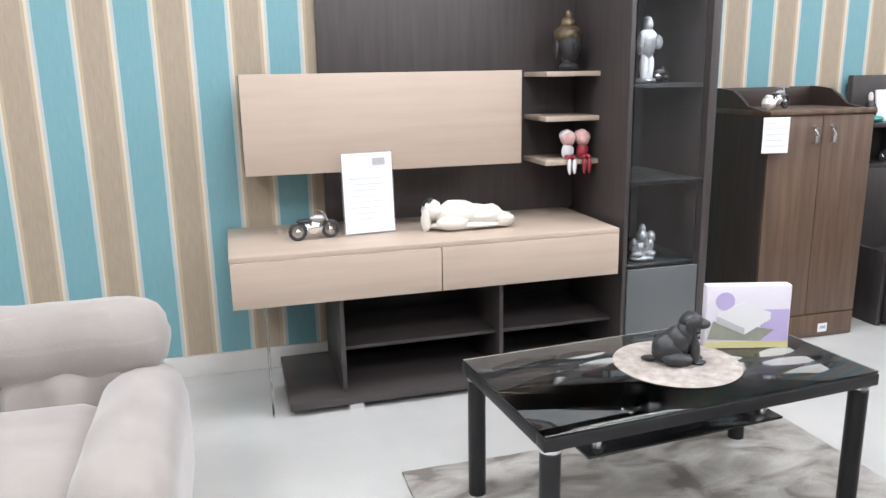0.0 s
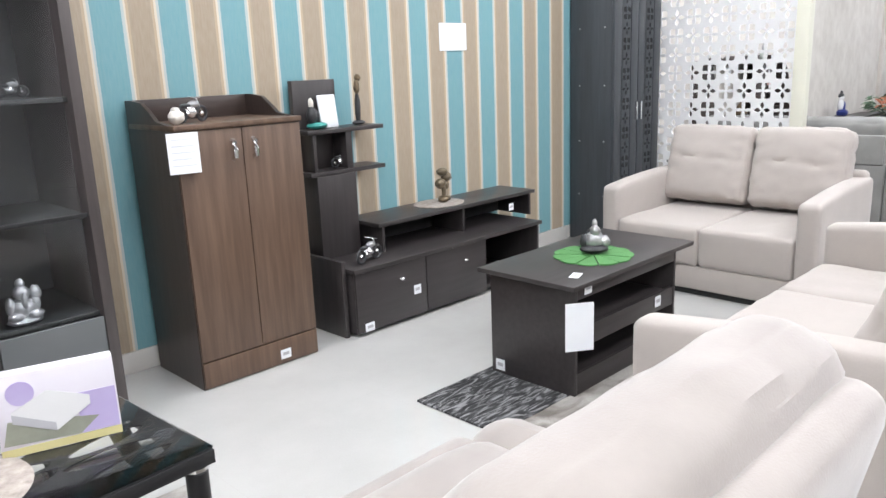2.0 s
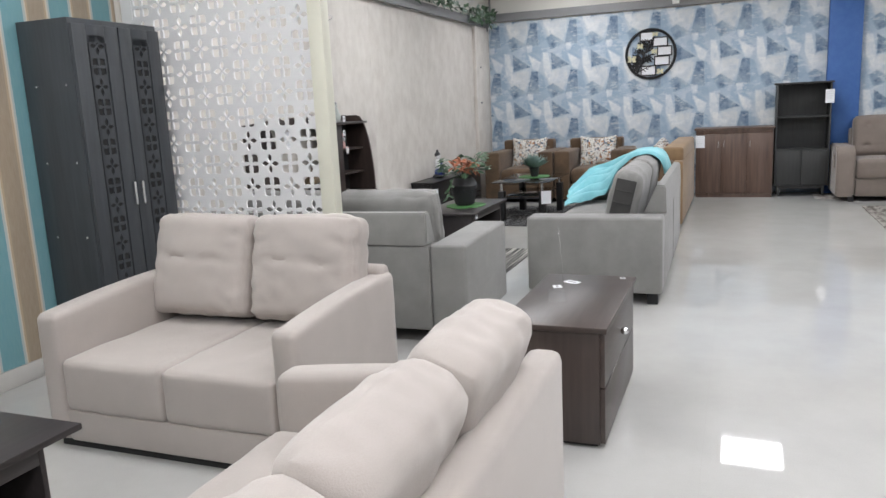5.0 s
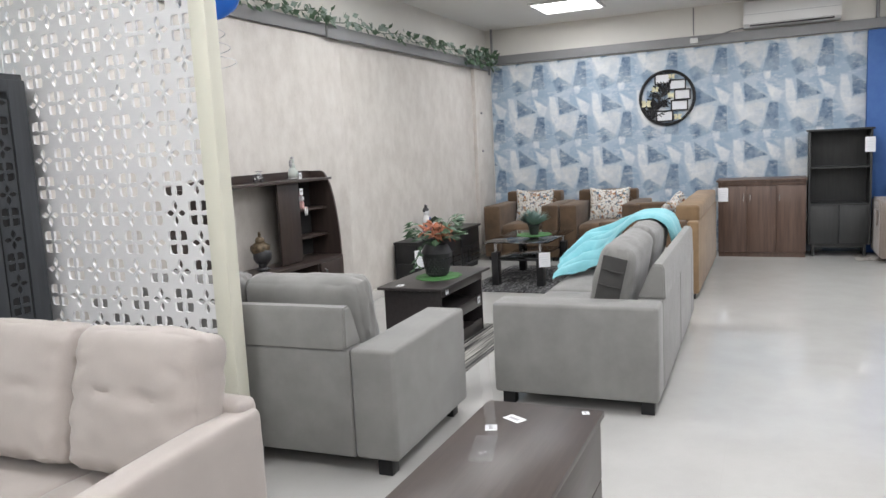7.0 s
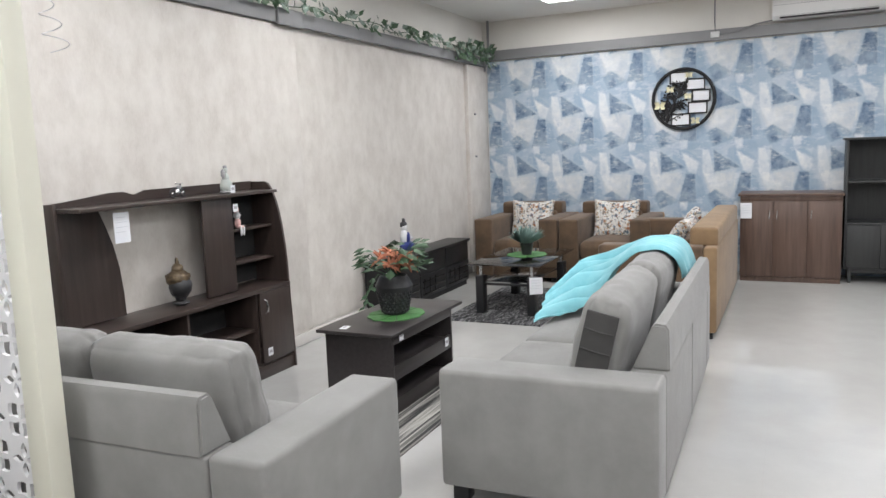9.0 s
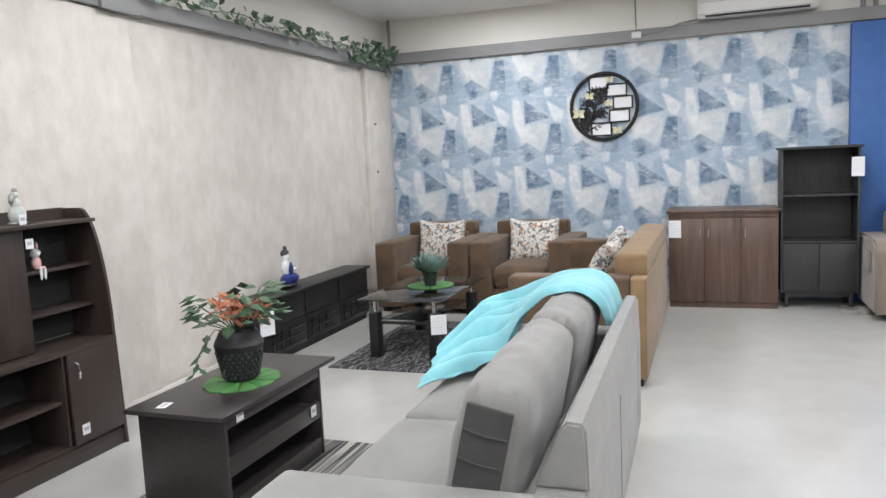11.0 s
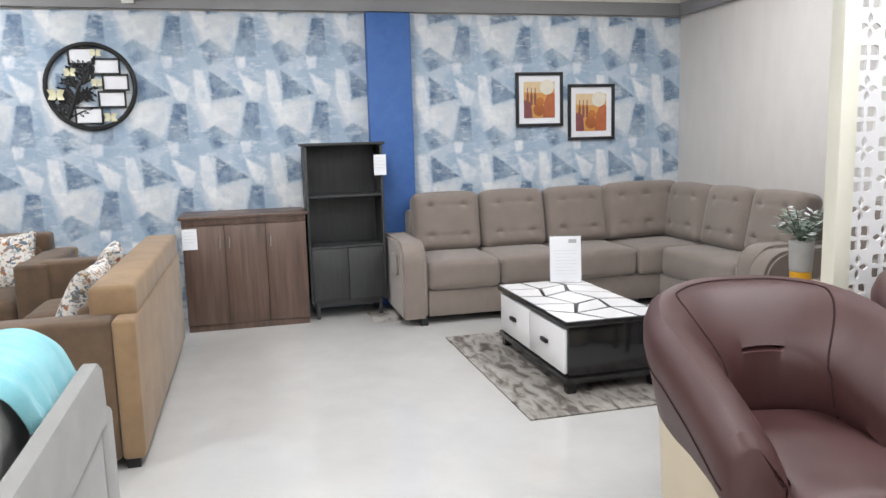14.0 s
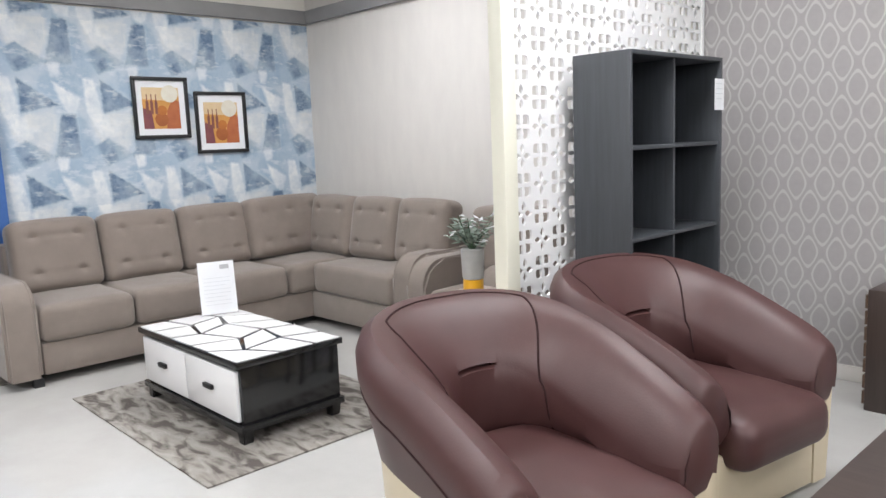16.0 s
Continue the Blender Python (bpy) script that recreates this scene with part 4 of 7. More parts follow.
def shelf_table(at, label, group="three-tier coffee tables"):
    """A coffee table of dark boards with two open tiers; its corner lies at the origin."""
    t = thing("coffee_table", label, "coffee table", at, 0, group)
    L, W, H = 0.96, 0.50, 0.488
    part("tabletop", box(0, L, 0, W, H - 0.02, H, 0.003), WENGE_DARK, t)
    part("end_panel", box(0.05, 0.068, 0.03, W - 0.03, 0.0, H - 0.02, 0.002), WENGE_DARK, t)
    part("end_panel", box(L - 0.13, L - 0.112, 0.03, W - 0.03, 0.0, H - 0.02, 0.002), WENGE_DARK, t)
    part("apron", box(0.068, L - 0.13, 0.03, 0.046, H - 0.075, H - 0.02, 0.002), WENGE_DARK, t)
    part("apron", box(0.068, L - 0.13, W - 0.046, W - 0.03, H - 0.075, H - 0.02, 0.002), WENGE_DARK, t)
    part("middle_shelf", box(0.068, L - 0.13, 0.05, W - 0.05, 0.255, 0.273, 0.002), WENGE_DARK, t)
    part("shelf_lip", box(0.068, L - 0.13, 0.032, 0.05, 0.205, 0.29, 0.002), WENGE_DARK, t)
    part("bottom_shelf", box(0.068, L - 0.13, 0.05, W - 0.05, 0.05, 0.068, 0.002), WENGE_DARK, t)
    part("bottom_lip", box(0.068, L - 0.13, 0.034, 0.05, 0.0, 0.10, 0.002), WENGE_DARK, t)
    part("centre_back", box(0.068, L - 0.13, W / 2 + 0.05, W / 2 + 0.065, 0.068, H - 0.02, 0), MATT_BLACK, t)
    return t


shelf_table((3.62, 1.68, 0), "wenge coffee table with open tiers on a shaggy rug")
shelf_table((8.715, 1.875, 0), "wenge coffee table with open tiers holding a flower pot")


def glass_table():
    """Rectangular black-framed table with a patterned glass top and a lower glass shelf."""
    t = thing("coffee_table", "black glass coffee table with leaf pattern and round legs", "coffee table", (1.535, 1.892, 0), 4.0)
    L, W, H = 1.10, 0.555, 0.46
    bm = bmesh.new()
    for b in ((-L / 2, L / 2, -W / 2, -W / 2 + 0.05), (-L / 2, L / 2, W / 2 - 0.05, W / 2), (-L / 2, -L / 2 + 0.05, -W / 2 + 0.05, W / 2 - 0.05), (L / 2 - 0.05, L / 2, -W / 2 + 0.05, W / 2 - 0.05)):
        box(*b, H - 0.045, H - 0.009, 0.003, bm)
    part("frame", bm, BLACK_SATIN, t)
    # glass in one sheet, with a black printed net that leaves leaf-shaped windows clear
    cu = bpy.data.curves.new("print", "CURVE")
    cu.dimensions, cu.fill_mode, cu.extrude = "2D", "BOTH", 0.0012

    def ring(pts):
        sp = cu.splines.new("POLY")
        sp.points.add(len(pts) - 1)
        for p, (a, b) in zip(sp.points, pts):
            p.co = (a, b, 0, 1)
        sp.use_cyclic_u = True

    def oval(cx, cy, a, b, turn, pts=20, point=0.25):
        out = []
        for i in range(pts):
            s = 2 * math.pi * i / pts
            x, y = a * math.cos(s), b * math.sin(s) * (1 - point * abs(math.cos(s)))
            c, d = math.cos(radians(turn)), math.sin(radians(turn))
            out.append((cx + x * c - y * d, cy + x * d + y * c))
        return out

    ring([(-L / 2 + 0.004, -W / 2 + 0.004), (L / 2 - 0.004, -W / 2 + 0.004), (L / 2 - 0.004, W / 2 - 0.004), (-L / 2 + 0.004, W / 2 - 0.004)])
    for s in (-1, 1):
        for cx, cy, a, b, w in ((0.375, 0.185, 0.120, 0.034, -4), (0.405, 0.112, 0.092, 0.030, 6), (0.385, 0.042, 0.110, 0.030, -8), (0.400, -0.032, 0.098, 0.031, 5), (0.380, -0.108, 0.115, 0.032, -6), (0.370, -0.185, 0.125, 0.032, 5),
                                 (0.190, 0.150, 0.080, 0.036, -16), (0.180, 0.065, 0.088, 0.032, 10), (0.190, -0.015, 0.080, 0.030, -12), (0.180, -0.092, 0.090, 0.031, 14), (0.185, -0.178, 0.085, 0.032, -6)):
            ring(oval(s * cx, s * cy, a, b, w))
    ob = bpy.data.objects.new("print", cu)
    me = bpy.data.meshes.new_from_object(ob)
    bpy.data.objects.remove(ob)
    me.materials.append(PRINT_BLACK)
    g = part("glass_top", box(-L / 2 + 0.002, L / 2 - 0.002, -W / 2 + 0.002, W / 2 - 0.002, H - 0.003, H, 0.001), TABLE_GLASS, t, "clear glass top")
    g.visible_shadow = False
    p = new("printed_net", me)
    p.parent = t
    p.matrix_basis = pose(0, 0, H - 0.006)
    tagged(p, "black print with leaf-shaped clear windows")
    shelf = 0.285
    part("lower_shelf", box(-0.34, 0.34, -0.14, 0.14, shelf, shelf + 0.008, 0.002), BLACK, t, "black glass lower shelf")
    for sx in (-1, 1):
        for sy in (-1, 1):
            x, y = sx * (L / 2 - 0.035), sy * (W / 2 - 0.035)
            leg = part("leg", cyl(x, y, 0.0, H - 0.06, 0.028, n=20, r=0.004), BLACK_SATIN, t)
            part("collar", cyl(x, y, H - 0.06, H - 0.045, 0.031, n=20, r=0.003), CHROME, leg, "chrome collar")
            x, y = sx * 0.29, sy * 0.10
            h = part("hanger", cyl(x, y, shelf + 0.038, H - 0.045, 0.007, n=12, r=0.001), BLACK_SATIN, t, "black rod that carries the shelf")
            part("spacer", cyl(x, y, shelf + 0.008, shelf + 0.038, 0.017, n=16, r=0.003), CHROME, h, "chrome shelf spacer")
            part("spacer", cyl(x, y, H - 0.045, H - 0.010, 0.017, n=16, r=0.003), CHROME, h, "chrome spacer under the glass")
            part("nut", cyl(x, y, shelf - 0.025, shelf, 0.014, n=16, r=0.003), CHROME, h, "chrome nut under the shelf")
    return t


glass_table()


def rug(name, label, x0, x1, y0, y1, m, h=0.010):
    def fn(u, v, t):
        return (0.004 * noise.noise(Vector((v * 9, u, 0))), 0.004 * noise.noise(Vector((u * 9, v, 3))), 0)
    return solo(name, soft((x0 + x1) / 2, (y0 + y1) / 2, h / 2, x1 - x0, y1 - y0, h, h * 0.45, 40, fn), m, label, "rug")


rug("rug", "grey and beige marbled rug under the glass table", 0.80, 2.31, 1.05, 2.30, RUG_MARBLE)
rug("rug", "black and white shaggy rug beneath the coffee table", 3.24, 4.85, 1.745, 2.185, RUG_BLACK)
rug("rug", "taupe and grey marbled rug beneath the coffee table", 3.26, 4.90, 1.29, 1.738, RUG_MARBLE, 0.012)
rug("rug", "black and ivory striped rug between the grey sofas", 8.1, 9.73, 1.62, 2.5, RUG_LINES)
rug("rug", "black and grey distressed rug under the glass table", 11.03, 12.62, 1.78, 2.68, RUG_BLACK)
rug("rug", "taupe and grey streaked rug under the marble table", 10.975, 12.70, -2.75, -1.44, RUG_STRIPE)
rug("doormat", "folded grey mat lying beside the blue column", 13.35, 13.8, -1.30, -1.02, RUG_MARBLE)


# ---- recliners ----
def recliner(at, turn, label, wide=0.95, drop=0.0):
    """A plump suede recliner that faces +y, with its back at y = 0; drop lowers its back."""
    t = thing("recliner", label, "recliner", at, turn)
    part("base", box(0.10, wide - 0.10, 0.15, 0.80, 0.0, 0.22, 0.03), SUEDE, t)

    def lumps(u, v, z):
        return (0.0, 0.02 * math.cos(u * 6.28) * (1 if v > 0 else 0.3) * max(0, 1 - z * z), 0.012 * noise.noise(Vector((u * 3, v * 3, z * 3))))

    part("seat_cushion", soft(wide / 2, 0.56, 0.31, wide - 0.36, 0.62, 0.24, 0.09, 12, crown(0.03, 2, 0.01)), SUEDE, t)
    part("footrest", soft(wide / 2, 0.86, 0.24, wide - 0.38, 0.12, 0.34, 0.05, 10, crown(0.015, 1)), SUEDE, t)
    m = Matrix.Rotation(radians(12), 4, "X")
    for i in range(2):
        part("back_pad", soft(wide * (0.32 + 0.36 * i), 0.21, 0.53 - drop, wide * 0.37, 0.20, 0.34, 0.08, 14, lumps, m4=m), SUEDE, t)
    part("head_roll", soft(wide / 2, 0.16, 0.73 - drop, wide * 0.94, 0.25, 0.25, 0.11, 18, crown(0.0, 2, 0.012), m4=m), SUEDE, t)
    part("back_shell", soft(wide / 2, 0.08, 0.45 - drop / 2, wide * 0.84, 0.12, 0.66 - drop, 0.055, 12, m4=m), SUEDE, t)
    for x in (0.11, wide - 0.11):
        def arm_fn(u, v, z):
            return (0, 0, 0.02 * math.cos(v * 1.5) * (1 if z > 0 else 0) + 0.010 * noise.noise(Vector((u * 2, v * 3, z * 2 + x))))
        part("arm", soft(x, 0.52, 0.27 if drop else 0.225, 0.24, 0.84, 0.45 if drop else 0.37, 0.115, 14, arm_fn), SUEDE, t)
    return t


recliner((1.82, 0.42, 0), 0, "beige suede recliner seen from behind its headrest", 1.0)
recliner((0.13, 2.52, 0), 180, "beige suede recliner with tufted back beside the tv unit", 0.98, 0.16)


def side_table():
    t = thing("side_table", "dark brown box side table with one drawer", "side table")
    part("tabletop", box(5.785, 6.665, 0.345, 0.775, 0.475, 0.499, 0.003), EBONY, t)
    part("body", box(5.80, 6.65, 0.375, 0.76, 0.02, 0.475, 0.002), EBONY_V, t)
    d = part("drawer_front", box(5.803, 6.647, 0.355, 0.375, 0.255, 0.47, 0.002), EBONY, t)
    part("knob", blob(6.225, 0.338, 0.36, 0.017, 0.018, 0.017, n=12), CHROME, d, "round silver knob")
    part("lower_front", box(5.803, 6.647, 0.355, 0.375, 0.025, 0.25, 0.002), EBONY, t)
    part("plinth", box(5.83, 6.62, 0.39, 0.74, 0, 0.02, 0), MATT_BLACK, t)
    return t


side_table()


def wardrobe():
    t = thing("wardrobe", "charcoal two-door wardrobe with pierced leaf door panels", "wardrobe")
    x0, x1, y0, y1, h = 6.035, 6.665, 3.05, 3.425, 1.885
    part("body", box(x0, x1, y0 + 0.022, y1, 0.0, h, 0.003), CHARCOAL, t)
    cell = 0.105
    me = pierced(cell, cell * 14, cell, 0.006)
    me.materials.clear()
    me.materials.append(CHARCOAL)
    for i in (0, 1):
        a = x0 + 0.004 + i * 0.315
        d = part("door", box(a, a + 0.307, y0 + 0.008, y0 + 0.021, 0.06, h - 0.03, 0.002), CHARCOAL, t)
        bm = bmesh.new()
        for b in ((a, a + 0.09, 0.06, h - 0.03), (a + 0.217, a + 0.307, 0.06, h - 0.03), (a + 0.09, a + 0.217, 0.06, 0.34), (a + 0.09, a + 0.217, h - 0.12, h - 0.03)):
            box(b[0], b[1], y0, y0 + 0.009, b[2], b[3], 0.002, bm)
        part("door_frame", bm, CHARCOAL, d)
        part("dark_inset", box(a + 0.088, a + 0.219, y0 + 0.0064, y0 + 0.0086, 0.335, h - 0.115, 0), MATT_BLACK, d, "dark backing behind the pierced leaves")
        ob = new("pierced_panel", me)
        ob.parent = d
        ob.matrix_basis = pose(a + 0.205, y0 + 0.003, 0.33, 0, 0, 90)
        hx = x0 + 0.318 + (-0.03 if i == 0 else 0.03)
        part("handle", box(hx - 0.008, hx + 0.008, y0 - 0.02, y0, 0.89, 1.02, 0.004), CHROME, d, "upright silver bar handle")
    for z in (0.35, 0.75, 1.15, 1.55):
        for y in (3.13, 3.34):
            part("cap", blob(x0 - 0.001, y, z, 0.004, 0.006, 0.006, n=8), SILVER, t, "small silver screw cap")
    part("plinth", box(x0 + 0.02, x1 - 0.02, y0 - 0.0, y0 + 0.02, 0, 0.055, 0.002), CHARCOAL, t)
    return t


wardrobe()


# ---- plaster wall: wall unit and low stand ----
def curved_wall_unit():
    t = thing("wall_unit", "dark brown television wall unit with curved side panels", "wall unit")
    y0, y1 = 3.09, 3.392

    def side(x, th):
        out = [(y0, 0.0), (y1, 0.0), (y1, 1.31), (y1 - 0.13, 1.31)]
        for i in range(9):
            s = i / 8
            out.append((y1 - 0.13 - (y1 - 0.13 - y0 - 0.02) * math.sin(s * math.pi / 2), 1.31 - 0.72 * (1 - math.cos(s * math.pi / 2))))
        part("side_panel", prism(out, x, x + th, 0, 0.001), EBONY_V, t, "side panel with a curved front edge")

    part("side_panel", box(7.84, 7.86, y1 - 0.07, y1, 0.612, 1.28, 0.002), EBONY_V, t)
    part("lower_side", box(7.84, 7.86, y0, y1, 0.0, 0.612, 0.002), EBONY_V, t)
    side(9.455, 0.02)
    # the flared left upright
    out = [(7.86, 0.62), (8.24, 0.62), (8.235, 0.75), (8.22, 0.90), (8.19, 1.03), (8.15, 1.14), (8.11, 1.235), (7.86, 1.235)]
    part("left_upright", prism(out, y1 - 0.07, y1 - 0.05, 1, 0.001), EBONY_V, t)
    part("right_upright", box(8.76, 9.03, y1 - 0.20, y1 - 0.18, 0.62, 1.235, 0.002), EBONY_V, t)
    part("right_upright_side", box(9.01, 9.03, y1 - 0.18, y1, 0.62, 1.235, 0.002), EBONY_V, t)
    part("top_shelf", box(7.86, 9.455, y1 - 0.24, y1, 1.235, 1.255, 0.002), EBONY, t)
    out = [(7.86, 1.255), (9.455, 1.255), (9.455, 1.315), (8.5, 1.315), (8.42, 1.29), (8.34, 1.315), (8.25, 1.315), (7.95, 1.285), (7.86, 1.28)]
    part("gallery", prism(out, y1 - 0.02, y1, 1, 0.001), EBONY, t)
    for z in (0.78, 1.0):
        part("cubby_shelf", box(9.03, 9.455, y1 - 0.18, y1, z, z + 0.016, 0.002), EBONY, t)
    part("cubby_back", box(9.03, 9.455, y1 - 0.012, y1, 0.62, 1.235, 0), MATT_BLACK, t)
    part("desk", box(7.86, 9.455, y0, y1, 0.585, 0.612, 0.003), EBONY, t)
    part("lower_back", box(7.86, 9.455, y1 - 0.012, y1, 0.04, 0.585, 0), MATT_BLACK, t)
    part("lower_shelf", box(7.86, 9.10, y0 + 0.04, y1 - 0.012, 0.33, 0.348, 0.002), EBONY, t)
    part("bottom_board", box(7.86, 9.455, y0 + 0.02, y1 - 0.012, 0.09, 0.108, 0.002), EBONY, t)
    part("plinth", box(7.86, 9.455, y0 + 0.01, y0 + 0.028, 0.0, 0.09, 0.002), EBONY, t)
    for x in (8.48, 9.10):
        part("divider", box(x, x + 0.018, y0 + 0.02, y1 - 0.012, 0.108, 0.585, 0.002), EBONY_V, t)
    d = part("door", box(9.12, 9.453, y0, y0 + 0.018, 0.11, 0.583, 0.002), EBONY_V, t)
    part("handle", tube([(9.165, y0, 0.535), (9.165, y0 - 0.02, 0.525), (9.165, y0 - 0.025, 0.49), (9.165, y0 - 0.02, 0.455), (9.165, y0, 0.445)], 0.007, 8), CHROME, d, "bowed chrome handle")
    return t


curved_wall_unit()


def low_stand():
    t = thing("low_cabinet", "long low black television stand with fretwork drawers", "tv stand")
    x0, x1, y0, y1, h = 10.95, 12.72, 3.13, 3.392, 0.505
    part("top", box(x0 - 0.02, x1 + 0.02, y0 - 0.015, y1, h - 0.025, h, 0.004), BLACK_SATIN, t)
    part("body", box(x0, x1, y0 + 0.02, y1, 0.05, 0.28, 0.003), BLACK_SATIN, t)
    part("plinth", box(x0 + 0.02, x1 - 0.02, y0 + 0.03, y1, 0, 0.05, 0), MATT_BLACK, t)
    for x in (x0, x0 + 0.59, x0 + 1.17, x1 - 0.02):
        part("upright", box(x, x + 0.02, y0 + 0.024, y1, 0.28, h - 0.025, 0.002), BLACK_SATIN, t)
    part("back", box(x0, x1, y1 - 0.012, y1, 0.28, h - 0.025, 0), MATT_BLACK, t)
    w = (x1 - x0) / 3
    for i in range(3):
        a = x0 + i * w
        d = part("drawer_front", box(a + 0.006, a + w - 0.006, y0 + 0.006, y0 + 0.022, 0.06, 0.275, 0.002), BLACK_SATIN, t)
        bm = bmesh.new()
        for k in range(3):
            z = 0.085 + k * 0.062
            box(a + 0.05, a + w - 0.05, y0 - 0.002, y0 + 0.007, z, z + 0.012, 0.001, bm)
            box(a + 0.08 + 0.12 * k, a + 0.092 + 0.12 * k, y0 - 0.002, y0 + 0.007, 0.085, 0.24, 0.001, bm)
        part("fretwork", bm, BLACK, d, "raised fretwork moulding")
        part("drop_front", box(a + 0.012, a + w - 0.008, y0 + 0.008, y0 + 0.022, 0.284, h - 0.029, 0.003), BLACK_SATIN, t, "plain black drop front")
    return t


low_stand()


def glass_top_table():
    t = thing("coffee_table", "glass coffee table on thick black legs with chrome posts", "coffee table")
    x0, x1, y0, y1, h = 11.28, 12.39, 1.86, 2.54, 0.462
    g = part("glass_top", box(x0, x1, y0, y1, h - 0.010, h, 0.002), SMOKE, t, "grey tinted glass top")
    part("lower_shelf", box(x0 + 0.14, x1 - 0.14, y0 + 0.12, y1 - 0.12, 0.285, 0.293, 0.002), BLACK, t, "black glass lower shelf")
    for x in (x0 + 0.10, x1 - 0.10):
        for y in (y0 + 0.10, y1 - 0.10):
            leg = part("leg", box(x - 0.05, x + 0.05, y - 0.035, y + 0.035, 0.0, 0.35, 0.004), BLACK_SATIN, t)
            part("post", cyl(x, y, 0.35, h - 0.010, 0.018, n=16, r=0.002), CHROME, leg, "chrome post")
        part("crossbar", box(x - 0.012, x + 0.012, y0 + 0.135, y1 - 0.135, 0.262, 0.284, 0.002), BLACK_SATIN, t)
    return t


glass_top_table()


# ---- brown set ----
def brown_seat(name, label, length, seats, at, turn, group="", D=0.97, AW=0.21, AH=0.69, hi=0.82):
    """A boxy brown velvet seat with high, thick arms; it faces +y and its back is at y = 0."""
    t = thing(name, label, "sofa" if seats > 1 else "armchair", at, turn, group)
    for x in (0.0, length - AW):
        part("arm", box(x, x + AW, 0.10, D, 0.05, AH, 0.025, seg=3), BROWN, t)
    # the outer back and the sofa's rail carry the velvet's light sheen as colour
    part("outer_back", box(0, length, 0, 0.10, 0.05, AH - 0.004, 0.02, seg=3), TAN_SHEEN, t)
    a = 0.12 if seats > 1 else AW - 0.05
    part("top_rail", box(a, length - a * 0.4, 0.004, 0.21, AH - 0.02, hi, 0.028, seg=3), TAN_SHEEN if seats > 1 else BROWN, t, "padded rail on top of the back")
    part("inner_back", soft(length / 2, 0.20, 0.53, length - 2 * AW, 0.17, 0.40, 0.05, 14, crown(0.015, 1)), BROWN, t)
    part("front_panel", box(AW, length - AW, 0.2, D - 0.03, 0.05, 0.25, 0.02), BROWN, t)
    for x in (0.03, length - 0.10):
        for y in (0.03, D - 0.11):
            part("foot", box(x, x + 0.06, y, y + 0.06, 0.0, 0.05, 0.003), BLACK_SATIN, t)
    w = (length - 2 * AW) / seats
    for i in range(seats):
        seat_cushion(t, "seat_cushion", AW + w * (i + 0.5), 0.24 + (D - 0.24) / 2, 0.35, w - 0.006, D - 0.26, 0.20, BROWN, 0.06, 0.025, i * 1.7)
    return t


brown_seat("sofa", "brown velvet sofa with high square arms, tan sheen on its back", 2.2, 3, (10.98, 0.405, 0), 0, D=0.88, AW=0.19, AH=0.70, hi=0.83)
for y in (3.16, 2.185):
    brown_seat("armchair", "brown velvet armchair with a floral cushion by the wall", 0.96, 1, (13.93, y - 0.96, 0), 90, "pair of brown velvet armchairs")


def floral():
    m = plain("floral_print_cotton", 0.85)
    k = Net(m)
    col = k.mix(k.range(k.noise(10, 2), 0.4, 0.6), (0.60, 0.58, 0.54), (0.68, 0.66, 0.62))
    for s, lo, c in ((21, 0.57, (0.09, 0.14, 0.19)), (26, 0.60, (0.38, 0.22, 0.07)), (31, 0.60, (0.16, 0.13, 0.10)), (36, 0.60, (0.30, 0.33, 0.34)), (24, 0.62, (0.30, 0.12, 0.06))):
        n = k.noise(s, 2, (1 + 0.01 * s, 1, 1.3))
        col = k.mix(k.range(n, lo, lo + 0.02), col, c)
    k.base(col, k.noise(200, 2), 0.15)
    return m


FLORAL = floral()


def pillow(at, m4, size=0.52, label="square floral cushion in cream, ochre and grey"):
    def fn(u, v, z):
        f = max(0.0, 1 - u ** 4) * max(0.0, 1 - z ** 4)
        s = 1 if v > 0 else -1
        pinch = 0.025 * (u * u * z * z)
        return (-u * 0.02 * (1 - z * z), s * 0.045 * f, -z * 0.02 * (1 - u * u) + pinch * z)
    ob = solo("cushion", soft(0, 0, 0, size, 0.07, size * 0.84, 0.033, 16, fn), FLORAL, label, "cushion", group="floral cushions")
    ob.matrix_basis = Matrix.Translation(at) @ m4
    return ob


turn90 = Matrix.Rotation(radians(90), 4, "Z")
pillow((13.60, 2.68, 0.625), turn90 @ Matrix.Rotation(radians(14), 4, "X"))
pillow((13.60, 1.70, 0.625), turn90 @ Matrix.Rotation(radians(14), 4, "X"))
pillow((12.55, 0.80, 0.64), Matrix.Rotation(radians(8), 4, "Z") @ Matrix.Rotation(radians(24), 4, "X"), 0.48, "floral cushion leaning in the brown sofa")
pillow((11.9, 0.80, 0.63), Matrix.Rotation(radians(-4), 4, "Z") @ Matrix.Rotation(radians(26), 4, "X"), 0.46, "floral cushion leaning in the brown sofa")


